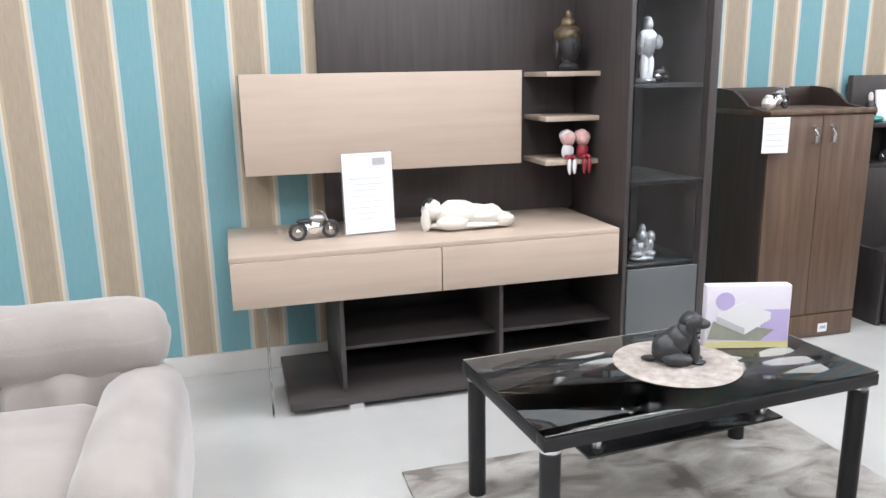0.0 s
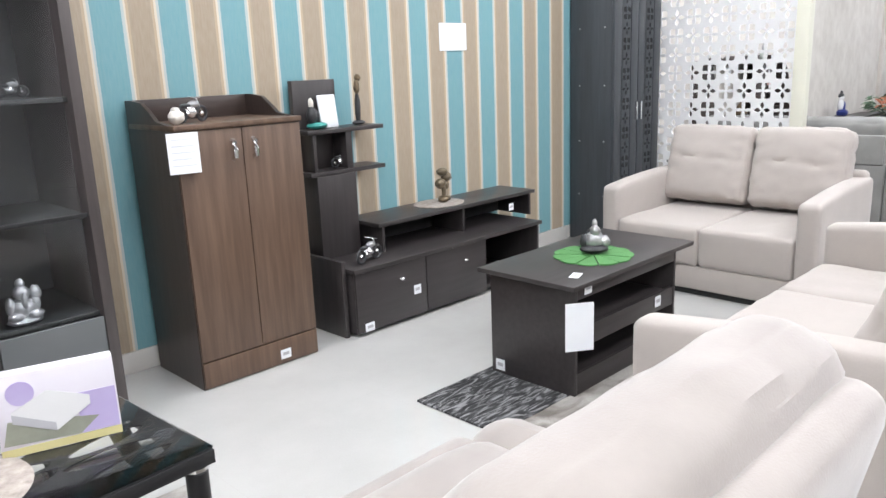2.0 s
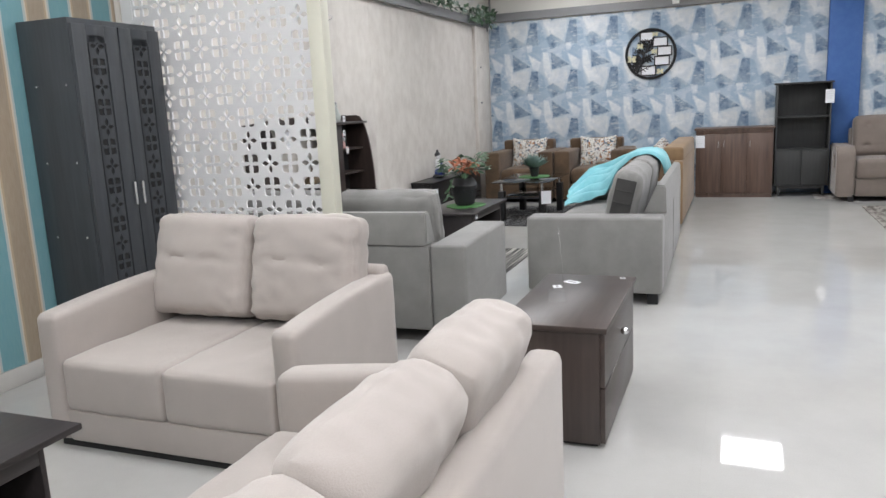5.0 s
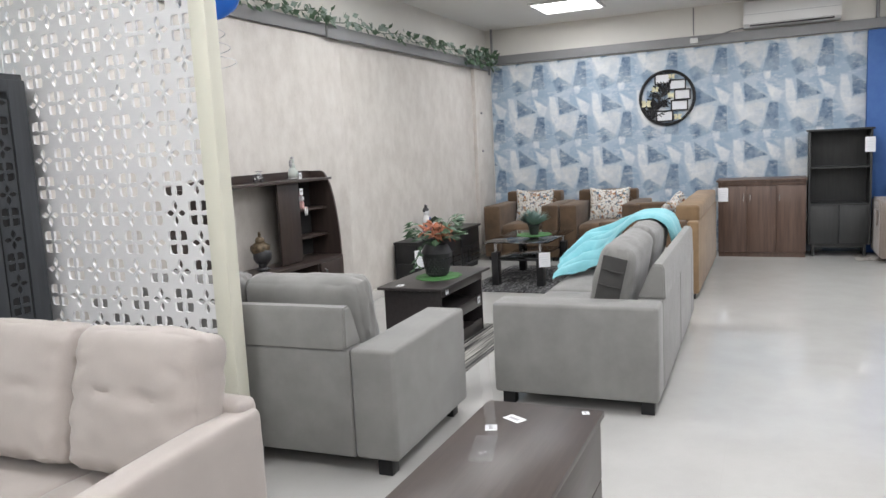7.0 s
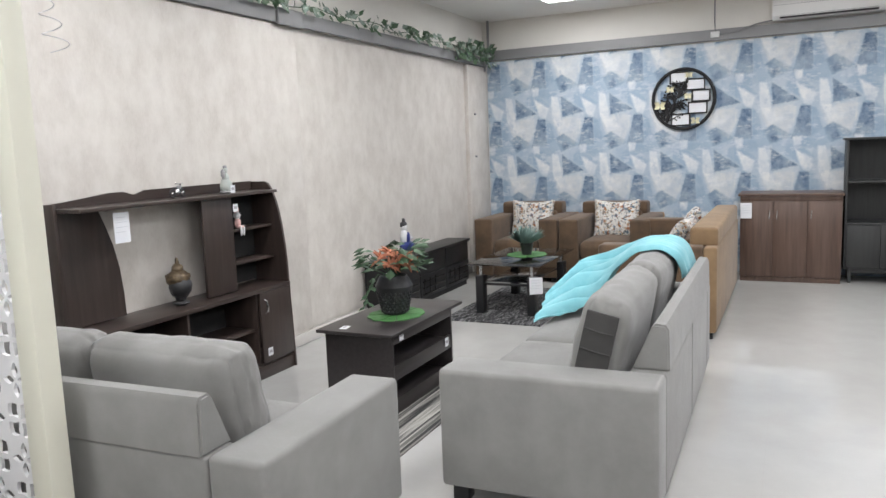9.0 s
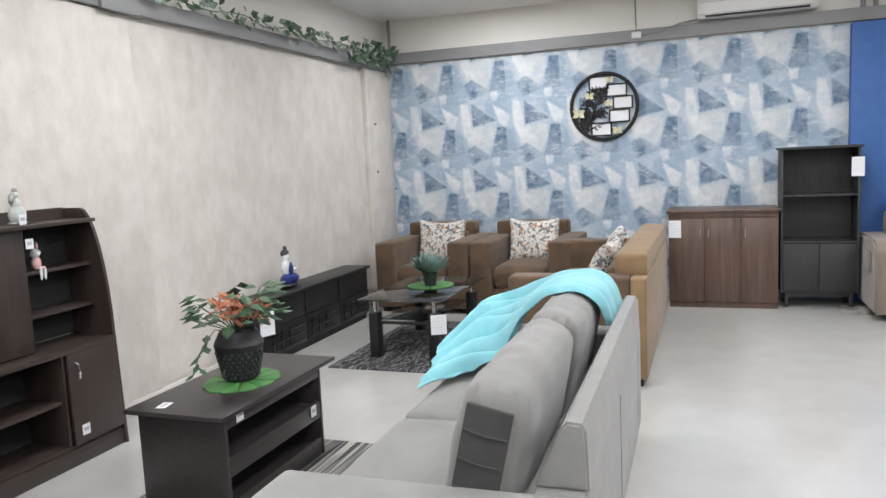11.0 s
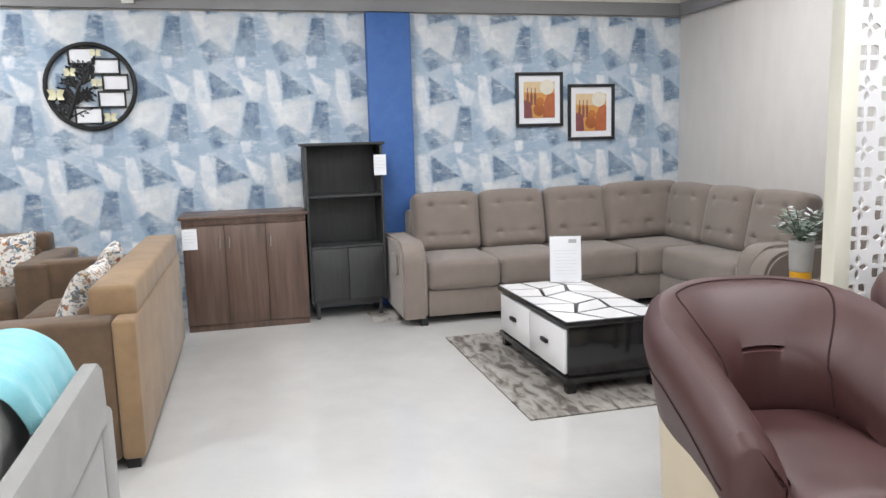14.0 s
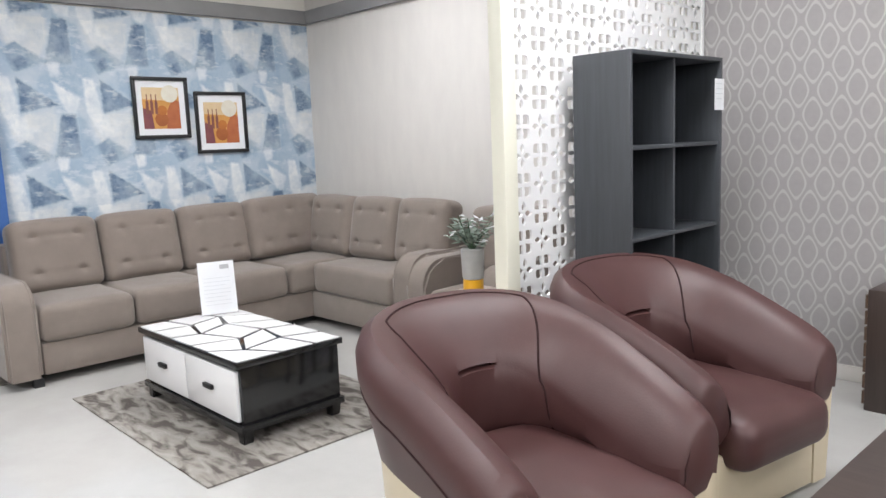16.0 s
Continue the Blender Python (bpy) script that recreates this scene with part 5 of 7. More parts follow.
# ---- end wall ----
def door_cabinet():
    t = thing("cabinet", "low three-door walnut cabinet against blue wallpaper", "cabinet")
    x0, x1, y0, y1, h = 13.53, 14.05, -0.53, 0.41, 0.905
    part("top", box(x0 - 0.015, x1, y0 - 0.012, y1 + 0.02, h - 0.022, h, 0.003), WALNUT_RED, t)
    part("body", box(x0 + 0.02, x1, y0, y1, 0.05, h - 0.022, 0.002), WALNUT_RED, t)
    part("plinth", box(x0 + 0.012, x1, y0 + 0.005, y1 - 0.005, 0.0, 0.05, 0.002), WALNUT_RED, t)
    w = (y1 - y0) / 3
    for i in range(3):
        a = y1 - (i + 1) * w
        d = part("door", box(x0, x0 + 0.018, a + 0.003, a + w - 0.003, 0.055, h - 0.075, 0.002), WALNUT_RED, t)
        hy = a + (0.035 if i == 0 else w - 0.035)
        part("handle", tube([(x0, hy, 0.74), (x0 - 0.02, hy, 0.735), (x0 - 0.02, hy, 0.655), (x0, hy, 0.65)], 0.006, 8), CHROME, d)
    part("rail", box(x0 + 0.004, x0 + 0.02, y0 + 0.003, y1 - 0.003, h - 0.07, h - 0.024, 0.002), WALNUT_RED, t)
    return t


door_cabinet()


def bookshelf():
    t = thing("bookcase", "dark grey wood bookcase with open shelves over doors", "bookcase")
    x0, x1, y0, y1, h = 13.60, 13.95, -1.18, -0.55, 1.44
    part("top", box(x0 - 0.015, x1, y0 - 0.02, y1 + 0.02, h - 0.022, h, 0.003), GREYWOOD, t)
    for y in (y0, y1 - 0.02):
        part("side", box(x0, x1, y, y + 0.02, 0.14, h - 0.022, 0.002), GREYWOOD, t)
    part("back", box(x1 - 0.012, x1, y0 + 0.02, y1 - 0.02, 0.14, h - 0.022, 0), GREYWOOD, t)
    for z in (1.0, 0.585, 0.14):
        part("shelf", box(x0 + 0.01, x1 - 0.012, y0 + 0.02, y1 - 0.02, z, z + 0.018, 0.002), GREYWOOD, t)
    for i in (0, 1):
        a = y0 + 0.022 + i * 0.294
        part("door", box(x0, x0 + 0.016, a, a + 0.29, 0.16, 0.583, 0.002), GREYWOOD, t)
    for y in (y0 + 0.04, y1 - 0.07):
        for x in (x0 + 0.03, x1 - 0.06):
            part("leg", box(x, x + 0.03, y, y + 0.03, 0, 0.14, 0.003), GREYWOOD, t)
    part("stretcher", box(x0 + 0.035, x0 + 0.055, y0 + 0.07, y1 - 0.07, 0.10, 0.135, 0.002), GREYWOOD, t)
    return t


bookshelf()


def tufted(cols, rows, depth=0.022, face=1):
    """Buttoned padding on the face towards +y."""
    spots = [(-1 + 2 * (i + 0.5) / cols, -1 + 2 * (j + 0.5) / rows) for i in range(cols) for j in range(rows)]

    def fn(u, v, z):
        f = max(0.0, 1 - u ** 4) * max(0.0, 1 - z ** 4)
        y = 0.0
        if v > 0.2:
            y = 0.022 * f
            for a, b in spots:
                y -= depth * math.exp(-(((u - a) / 0.10) ** 2 + ((z - b) / 0.10) ** 2))
            for j in range(rows):
                b = -1 + 2 * (j + 0.5) / rows
                if abs(u) < 0.75:
                    y -= 0.006 * math.exp(-((z - b) / 0.05) ** 2)
        return (0.0, y, 0.012 * (1 - u * u) * (1 if z > 0.3 else 0))
    return fn


def sectional():
    t = thing("corner_sofa", "taupe linen L-shaped corner sofa with buttoned backs", "corner sofa")
    # long arm along the end wall, seats facing -x
    m = TAUPE
    X0, X1 = 13.10, 13.98

    def arm(x0, x1, y0, y1, along):
        """An upright slab whose front top corner is rounded; along is the way in which it runs."""
        back, front = (x1, x0) if along == "x" else (y0, y1)
        k = 1 if front > back else -1
        prof = [(back, 0.06), (back, 0.655)] + [(front - k * 0.17 * (1 - math.sin(a * math.pi / 16)), 0.485 + 0.17 * math.cos(a * math.pi / 16)) for a in range(9)] + [(front, 0.06)]
        lo, hi = (y0, y1) if along == "x" else (x0, x1)
        a = part("arm", prism(prof, lo, hi, 1 if along == "x" else 0, 0.018), m, t)
        welt = [(p, q) for p, q in prof[1:]]
        for side in (lo + 0.022, hi - 0.022):
            part("piping", tube([(p - k * 0.001, side, q + 0.001) if along == "x" else (side, p - k * 0.001, q + 0.001) for p, q in welt], 0.004, 5), m, a)
        return a

    arm(X0, X1 - 0.1, -1.41, -1.21, "x")
    arm(11.88, 12.09, -4.1, -3.42, "y")
    part("base", box(X0 + 0.03, X1, -4.10, -1.42, 0.06, 0.27, 0.02), m, t)
    part("base", box(11.98, X0 + 0.03, -4.10, -3.43, 0.06, 0.27, 0.02), m, t)
    part("back_frame", box(X1 - 0.16, X1, -4.12, -1.42, 0.27, 0.84, 0.03), m, t)
    part("back_frame", box(11.98, X1 - 0.16, -4.13, -3.98, 0.27, 0.84, 0.03), m, t)
    for i in range(3):
        y1 = -1.42 - i * 0.60
        part("seat_cushion", soft(X0 + 0.37, y1 - 0.30, 0.385, 0.74, 0.594, 0.23, 0.05, 12, crown(0.012, 2, 0.004, i)), m, t)
        part("back_cushion", soft(X1 - 0.20, y1 - 0.30 - 0.02, 0.735, 0.59, 0.20, 0.50, 0.06, 26, tufted(2, 2), m4=Matrix.Rotation(radians(90), 4, "Z") @ Matrix.Rotation(radians(11), 4, "X")), m, t)
    part("seat_cushion", soft(X0 + 0.37, -3.66, 0.385, 0.74, 0.86, 0.23, 0.05, 12, crown(0.012, 2, 0.004, 5)), m, t, "corner seat cushion")
    part("seat_cushion", soft(12.60, -3.72, 0.385, 0.99, 0.60, 0.23, 0.05, 12, crown(0.012, 2, 0.004, 6)), m, t)
    part("corner_back", soft(13.72, -3.58, 0.755, 0.78, 0.20, 0.50, 0.06, 26, tufted(3, 2), m4=Matrix.Rotation(radians(96), 4, "Z") @ Matrix.Rotation(radians(11), 4, "X")), m, t)
    for cx, w, k in ((13.38, 0.58, 2), (12.80, 0.56, 2), (12.22, 0.56, 2)):
        part("back_cushion", soft(cx, -3.90, 0.745, w, 0.20, 0.50, 0.06, 26, tufted(k, 2), m4=Matrix.Rotation(radians(11), 4, "X")), m, t)
    for x, y in ((X0 + 0.04, -1.38), (X0 + 0.04, -3.2), (12.02, -3.48), (X1 - 0.10, -1.38)):
        part("foot", box(x - 0.03, x + 0.03, y - 0.03, y + 0.03, 0, 0.06, 0.003), BLACK_SATIN, t)
    part("side_pocket", box(X0 + 0.12, X0 + 0.32, -1.203, -1.19, 0.40, 0.56, 0.004), m, t, "stitched pocket on the arm")
    return t


sectional()


def matching_chair():
    t = thing("armchair", "taupe linen armchair with rounded arms and dark inside", "armchair")
    x0, x1, y0, y1 = 11.0, 11.80, -4.12, -3.30
    part("base", box(x0 + 0.05, x1 - 0.05, y0, y1 - 0.03, 0.05, 0.27, 0.02), TAUPE, t)
    part("back", soft((x0 + x1) / 2, y0 + 0.14, 0.60, x1 - x0 - 0.1, 0.22, 0.72, 0.06, 20, tufted(2, 2)), TAUPE, t)
    part("seat_cushion", soft((x0 + x1) / 2, (y0 + y1) / 2 + 0.08, 0.37, x1 - x0 - 0.36, 0.62, 0.20, 0.05, 10, crown(0.012)), TAUPE, t)
    for c in (x0, x1 - 0.19):
        prof = [(y0 + 0.1, 0.05), (y0 + 0.1, 0.66)] + [(y1 - 0.18 * (1 - math.sin(a * math.pi / 16)), 0.48 + 0.18 * math.cos(a * math.pi / 16)) for a in range(9)] + [(y1, 0.05)]
        a = part("arm", prism(prof, c, c + 0.19, 0, 0.018), TAUPE, t)
        for side in (c + 0.022, c + 0.168):
            part("piping", tube([(side, p, q + 0.001) for p, q in prof[1:]], 0.004, 5), TAUPE, a)
    for x in (x0 + 0.1, x1 - 0.1):
        for y in (y0 + 0.08, y1 - 0.08):
            part("foot", box(x - 0.03, x + 0.03, y - 0.03, y + 0.03, 0, 0.05, 0.003), BLACK_SATIN, t)
    return t


matching_chair()


def marble_table():
    t = thing("coffee_table", "black coffee table with white crazed top and white drawers", "coffee table")
    x0, x1, y0, y1, h = 11.23, 12.39, -2.36, -1.745, 0.432
    part("body", box(x0 + 0.02, x1 - 0.02, y0 + 0.02, y1 - 0.03, 0.11, h - 0.035, 0.003), BLACK, t)
    part("top_slab", box(x0, x1, y0, y1, h - 0.035, h - 0.004, 0.003), BLACK, t)
    part("plinth", box(x0 + 0.005, x1 - 0.005, y0 + 0.005, y1 - 0.005, 0.075, 0.11, 0.003), BLACK, t)
    # white glass facets between black grout lines
    nx, ny = 5, 3
    rng = random.Random(4)
    pts = {}
    for i in range(nx + 1):
        for j in range(ny + 1):
            px, py = x0 + (x1 - x0) * i / nx, y0 + (y1 - y0) * j / ny
            if 0 < i < nx:
                px += rng.uniform(-0.04, 0.04) + (0.06 if j % 2 else -0.03)
            if 0 < j < ny:
                py += rng.uniform(-0.025, 0.025) + (0.03 if i % 2 else -0.03)
            pts[i, j] = Vector((px, py))
    for i in range(nx):
        for j in range(ny):
            ring = [pts[i, j], pts[i + 1, j], pts[i + 1, j + 1], pts[i, j + 1]]
            c = sum(ring, Vector((0, 0))) / len(ring)
            ring = [c + (p - c) * (1 - 0.019 / max(0.02, (p - c).length)) for p in ring]
            part("facet", prism([(p.x, p.y) for p in ring], h - 0.005, h, 2), WHITE, t)
    for a, b in ((x0 + 0.04, (x0 + x1) / 2 - 0.004), ((x0 + x1) / 2 + 0.004, x1 - 0.04)):
        d = part("drawer_front", box(a, b, y1 - 0.03, y1 - 0.008, 0.125, h - 0.055, 0.004), WHITE, t, "white gloss drawer front")
        c = (a + b) / 2
        part("handle", box(c - 0.045, c + 0.045, y1 - 0.008, y1 + 0.012, 0.245, 0.27, 0.004), BLACK_SATIN, d, "black bar handle")
    for x in (x0 + 0.05, x1 - 0.05):
        for y in (y0 + 0.05, y1 - 0.05):
            part("leg", prism([(x - 0.022, 0.011), (x + 0.022, 0.011), (x + 0.034, 0.075), (x - 0.034, 0.075)], y - 0.028, y + 0.028, 1, 0.003), BLACK, t)
    return t


marble_table()


def tub_chair(at, label):
    """A barrel chair that faces -x: thickly padded burgundy leather above a cream shell."""
    t = thing("tub_chair", label, "armchair", at, -10, "burgundy tub chairs")
    N = 120
    FRONT = 0.47

    def path(s):
        """The plan of the wall, from the front of one arm round the back to the other, s from -1 to 1: a direction and a shift forward."""
        a, k = abs(s), (1 if s > 0 else -1)
        if a < 0.6:
            w = a / 0.6 * math.pi / 2
            d = Vector((math.cos(w) ** 0.86, k * math.sin(w) ** 0.86))
            return d, 0.0
        return Vector((0, k)), (a - 0.6) / 0.4 * FRONT

    def rise(s):
        return math.cos(min(1.0, abs(s)) ** 1.12 * math.pi / 2) ** 0.95

    def rim(s):
        return 0.60 + 0.285 * rise(s)

    def section(s):
        """Outside, rolled top and swelling inside of the padded wall at s."""
        d, fwd = path(s)
        top, r = rim(s), rise(s)
        e = min(1.0, (1 - abs(s)) / 0.075)
        end = math.sqrt(max(0.0, 1 - (1 - e) ** 2))
        pad = 0.01 + 0.065 * r
        slit = math.exp(-(abs(s) / 0.125) ** 8)
        sec = [(0.405, 0.40), (0.428, top - 0.21), (0.440, top - 0.13), (0.436, top - 0.07), (0.415, top - 0.025), (0.378, top), (0.335, top - 0.008), (0.295, top - 0.034),
               (0.266 - 0.15 * pad, top - 0.078), (0.248 - 0.5 * pad, top - 0.128), (0.238 - 0.8 * pad, top - 0.175), (0.236 - 0.95 * pad - 0.006 * slit, top - 0.212), (0.236 - 0.95 * pad + 0.03 * slit, top - 0.222),
               (0.236 - 1.0 * pad - 0.008 * slit, top - 0.232), (0.236 - 1.0 * pad, top - 0.275), (0.236 - 0.8 * pad, 0.46), (0.243, 0.38), (0.30, 0.34), (0.37, 0.35)]
        out = []
        for n, (rr, zz) in enumerate(sec):
            rc, zc = 0.335, 0.48
            rr = rc + (rr - rc) * (0.72 + 0.28 * end)
            zz = zc + (zz - zc) * (0.80 + 0.20 * end)
            rr += 0.11 * r * (zz - 0.45)
            p = d * rr + Vector((-fwd, 0))
            soft_fold = 0.002 * noise.noise(Vector((p.x * 9, p.y * 9, zz * 9 + at[1])))
            out.append(Vector((p.x + d.x * soft_fold, p.y + d.y * soft_fold, zz + 0.5 * soft_fold)))
        return out

    def skin(bm, rows, closed):
        n = len(rows[0])
        for a, b in zip(rows, rows[1:]):
            for q in range(n if closed else n - 1):
                bm.faces.new((a[q], a[(q + 1) % n], b[(q + 1) % n], b[q]))

    def on(s, q):
        """A point on the padded wall: section index q, with its fraction."""
        sec = section(s)
        i = min(int(q), len(sec) - 2)
        return sec[i].lerp(sec[i + 1], q - i)

    bm, rows = bmesh.new(), []
    steps = [-1 + 2 * i / N for i in range(N + 1)]
    steps = sorted(set(steps + [k * v for k in (-1, 1) for v in (0.995, 0.99, 0.975, 0.965)]))
    for s in steps:
        rows.append([bm.verts.new(p) for p in section(s)])
    skin(bm, rows, True)
    bm.faces.new(rows[0])
    bm.faces.new(rows[-1][::-1])
    part("padded_wall", bm, BURGUNDY, t, "padded burgundy leather back that runs into the arms")
    part("slit", tube([on(-0.115 + 0.23 * i / 16, 12) + Vector((-0.004, 0, 0)) for i in range(17)], 0.005, 6), PIPING, t, "stitched slit in the back pad")
    # piping round the back pad: along the inside of the rim, then down to the seat on both sides
    pts = []
    for i in range(81):
        s = -0.56 + 1.12 * i / 80
        f = max(0.0, (abs(s) - 0.30) / 0.26)
        pts.append(on(s, 5.9 + 9.3 * f ** 1.5))
    part("piping", tube(pts, 0.0042, 6), PIPING, t, "dark piping round the back pad")
    part("piping", tube([on(-0.97 + 1.94 * i / N, 1.5) for i in range(N + 1)], 0.0042, 6), PIPING, t, "dark piping above the shell")
    # cream outside shell
    bm, rows = bmesh.new(), []
    for i in range(N + 1):
        s = -0.985 + 1.97 * i / N
        d, fwd = path(s)
        top = rim(s) - 0.16
        row = []
        for f in range(6):
            z = 0.03 + (top - 0.03) * f / 5
            p = d * (0.388 + 0.030 * f / 5 + 0.11 * rise(s) * max(0.0, z - 0.45)) + Vector((-fwd, 0))
            row.append(bm.verts.new((p.x, p.y, z)))
        for f in range(6):
            p = d * 0.30 + Vector((-fwd, 0))
            row.append(bm.verts.new((p.x, p.y, min(top, 0.40) - (min(top, 0.40) - 0.03) * f / 5)))
        rows.append(row)
    skin(bm, rows, True)
    bm.faces.new(rows[0])
    bm.faces.new(rows[-1][::-1])
    part("outer_shell", bm, CREAM_LEATHER, t, "cream leatherette outside shell")
    part("front_apron", box(-0.45, -0.40, -0.30, 0.30, 0.03, 0.30, 0.012), CREAM_LEATHER, t)

    def sag(u, v, z):
        f = max(0.0, 1 - u * u) * max(0.0, 1 - v * v)
        return (0.0, 0.0, (0.028 * f + 0.006 * noise.noise(Vector((u * 3, v * 3, at[1])))) * (1 if z > 0 else 0.2))

    part("seat_cushion", soft(-0.17, 0, 0.335, 0.76, 0.545, 0.20, 0.075, 18, sag), BURGUNDY, t)
    for x in (-0.34, 0.26):
        for y in (-0.2, 0.2):
            part("foot", cyl(x, y, 0, 0.04, 0.02, n=10), BLACK_SATIN, t)
    return t


tub_chair((9.60, -1.845, 0), "burgundy leather tub chair with a cream shell")
tub_chair((9.615, -2.86, 0), "burgundy leather tub chair with a cream shell")


def grey_bookcase():
    t = thing("bookcase", "tall grey bookcase with open compartments by the screen", "bookcase")
    x0, x1, y0, y1, h = 9.955, 10.27, -3.98, -3.10, 1.80
    m = CHARCOAL
    for y in (y0, y1 - 0.02):
        part("side", box(x0, x1, y, y + 0.02, 0, h, 0.002), m, t)
    part("top", box(x0, x1, y0 + 0.02, y1 - 0.02, h - 0.02, h, 0.002), m, t)
    part("back", box(x1 - 0.012, x1, y0 + 0.02, y1 - 0.02, 0, h - 0.02, 0), m, t)
    part("divider", box(x0 + 0.03, x1 - 0.012, (y0 + y1) / 2 - 0.009, (y0 + y1) / 2 + 0.009, 0.06, h - 0.02, 0.002), m, t)
    for z in (0.05, 0.48, 0.92, 1.35):
        part("shelf", box(x0 + 0.012, x1 - 0.012, y0 + 0.02, y1 - 0.02, z, z + 0.018, 0.002), m, t)
    return t


grey_bookcase()


def vase_table():
    t = thing("side_table", "small pink-topped square side table behind the tub chairs", "side table")
    part("tabletop", box(10.40, 10.80, -2.96, -2.42, 0.635, 0.66, 0.004), mat("pale_pink_laminate", (0.52, 0.42, 0.38), 0.4, other=(0.47, 0.38, 0.34), scale=5), t)
    for x in (10.43, 10.735):
        for y in (-2.93, -2.485):
            part("leg", box(x, x + 0.035, y, y + 0.035, 0, 0.635, 0.003), WALNUT, t)
    return t


vase_table()


def corner_cabinets():
    t = thing("bench", "dark brown bench with a plain flat top", "bench")
    part("seat", box(8.35, 8.80, -2.95, -1.98, 0.38, 0.42, 0.004), EBONY, t)
    part("body", box(8.40, 8.75, -2.90, -2.04, 0.0, 0.38, 0.003), EBONY_V, t)
    t = thing("slatted_cabinet", "brown cabinet with slatted front against the grey wall", "cabinet")
    part("body", box(8.55, 9.26, -4.52, -4.12, 0.0, 0.62, 0.004), EBONY_V, t)
    for i in range(7):
        part("slat", box(9.26, 9.275, -4.51, -4.13, 0.03 + 0.082 * i, 0.098 + 0.082 * i, 0.003), WALNUT, t)


corner_cabinets()


# ---- small things ----
def label_card(at, w, h, turn=0.0, tilt=0.0, ink=4, label="white paper price tag with small print", name="price_tag", thick=0.0016, cat="price tag", group="price tags"):
    """A paper card that stands in its x, z plane and faces -y, with bars for the small print."""
    t = thing(name, label, cat, at, turn, group)
    t.matrix_basis = pose(*at, 0, 0, turn) @ pose(0, 0, 0, tilt, 0, 0)
    part("card", box(-w / 2, w / 2, -thick / 2, thick / 2, 0, h, 0), PAPER, t)
    if ink:
        bm = bmesh.new()
        for i in range(ink):
            z = h * (0.84 - 0.16 * i * 5 / max(ink, 5))
            k = 0.36 if i % 3 else 0.26
            box(-w * 0.38, w * (k - 0.02 * (i % 2)), -thick / 2 - 0.0016, -thick / 2 - 0.0004, z - h * 0.011, z + h * 0.011, 0, bm)
        part("print", bm, FAINT_INK, t, "faint lines of small print")
    return t


def sticker(at, w=0.045, h=0.045, rx=0.0, rz=0.0):
    t = thing("sticker", "small white paper sticker", "sticker", at, 0, "stickers")
    t.matrix_basis = pose(*at, rx, 0, rz)
    part("paper", box(-w / 2, w / 2, -0.002, -0.0006, -h / 2, h / 2, 0), PAPER, t)
    part("print", box(-w * 0.3, w * 0.3, -0.003, -0.0022, -h * 0.12, h * 0.2, 0), INK, t)
    return t


def sign_stand(at, w, h, turn, tilt, label, sheet=True):
    """A leaning acrylic stand with a printed sheet; it faces -y."""
    t = thing("sign_stand", label, "sign", at, turn)
    t.matrix_basis = pose(*at, 0, 0, turn)
    k = Matrix.Rotation(radians(-tilt), 4, "X")
    part("acrylic_sheet", box(-w / 2, w / 2, -0.002, 0.002, 0.0, h, 0.001), ACRYLIC, t, "", k)
    part("foot", box(-w / 2, w / 2, -0.002, 0.07, 0.0, 0.004, 0.001), ACRYLIC, t)
    if not sheet:
        return t
    p = part("paper", box(-w / 2 + 0.006, w / 2 - 0.006, -0.0040, -0.0026, 0.008, h - 0.006, 0), PAPER, t, "", k)
    bm = bmesh.new()
    for i in range(8):
        z = h * (0.68 - 0.07 * i)
        box(-w * 0.36, w * (0.34 - 0.12 * (i % 3 == 2)), -0.0062, -0.0045, z, z + h * 0.008, 0, bm)
    part("print", bm, FAINT_INK, t, "faint lines of small print", k)
    part("logo", box(w * 0.10, w * 0.34, -0.0064, -0.0045, h * 0.84, h * 0.92, 0), INK, t, "plain dark printed block", k)
    return t


def motorbike(at, turn, s=1.0, label="small silver and black model motorcycle"):
    t = thing("model_motorcycle", label, "ornament", at, turn)
    t.matrix_basis = pose(*at, 0, 0, turn) @ Matrix.Scale(s, 4)
    for x in (-0.055, 0.055):
        bm = bmesh.new()
        ring = [(x + 0.026 * math.cos(a * math.pi / 8), 0, 0.031 + 0.026 * math.sin(a * math.pi / 8)) for a in range(17)]
        w = part("wheel", tube(ring, 0.006, 6), STONE_BLACK, t)
        part("hub", blob(x, 0, 0.031, 0.010, 0.008, 0.010, n=8), CHROME, w)
    part("engine", blob(0, 0, 0.038, 0.028, 0.014, 0.020, lump=0.5), CHROME, t)
    part("tank", blob(0.012, 0, 0.068, 0.028, 0.013, 0.014), SILVER, t)
    part("saddle", blob(-0.03, 0, 0.064, 0.030, 0.012, 0.008), STONE_BLACK, t)
    part("fork", tube([(0.055, 0, 0.031), (0.036, 0, 0.085), (0.025, 0, 0.095)], 0.004, 6), CHROME, t)
    part("handlebar", tube([(0.02, -0.03, 0.094), (0.032, 0, 0.092), (0.02, 0.03, 0.094)], 0.003, 6), CHROME, t)
    return t


def statue(name, label, mats, at, turn, blobs, s=1.0, category="figurine"):
    """A figure in one plain mesh: rows of (material index, x, y, z, rx, ry, rz)."""
    bm = bmesh.new()
    for k, x, y, z, rx, ry, rz in blobs:
        before = set(bm.faces)
        blob(x, y, z, rx, ry, rz, bm, 12, 0.18, x * 31 + z * 17)
        for f in set(bm.faces) - before:
            f.material_index = k
    ob = solo(name, bm, mats, label, category, at, turn)
    ob.matrix_basis = pose(*at, 0, 0, turn) @ Matrix.Scale(s, 4)
    return ob


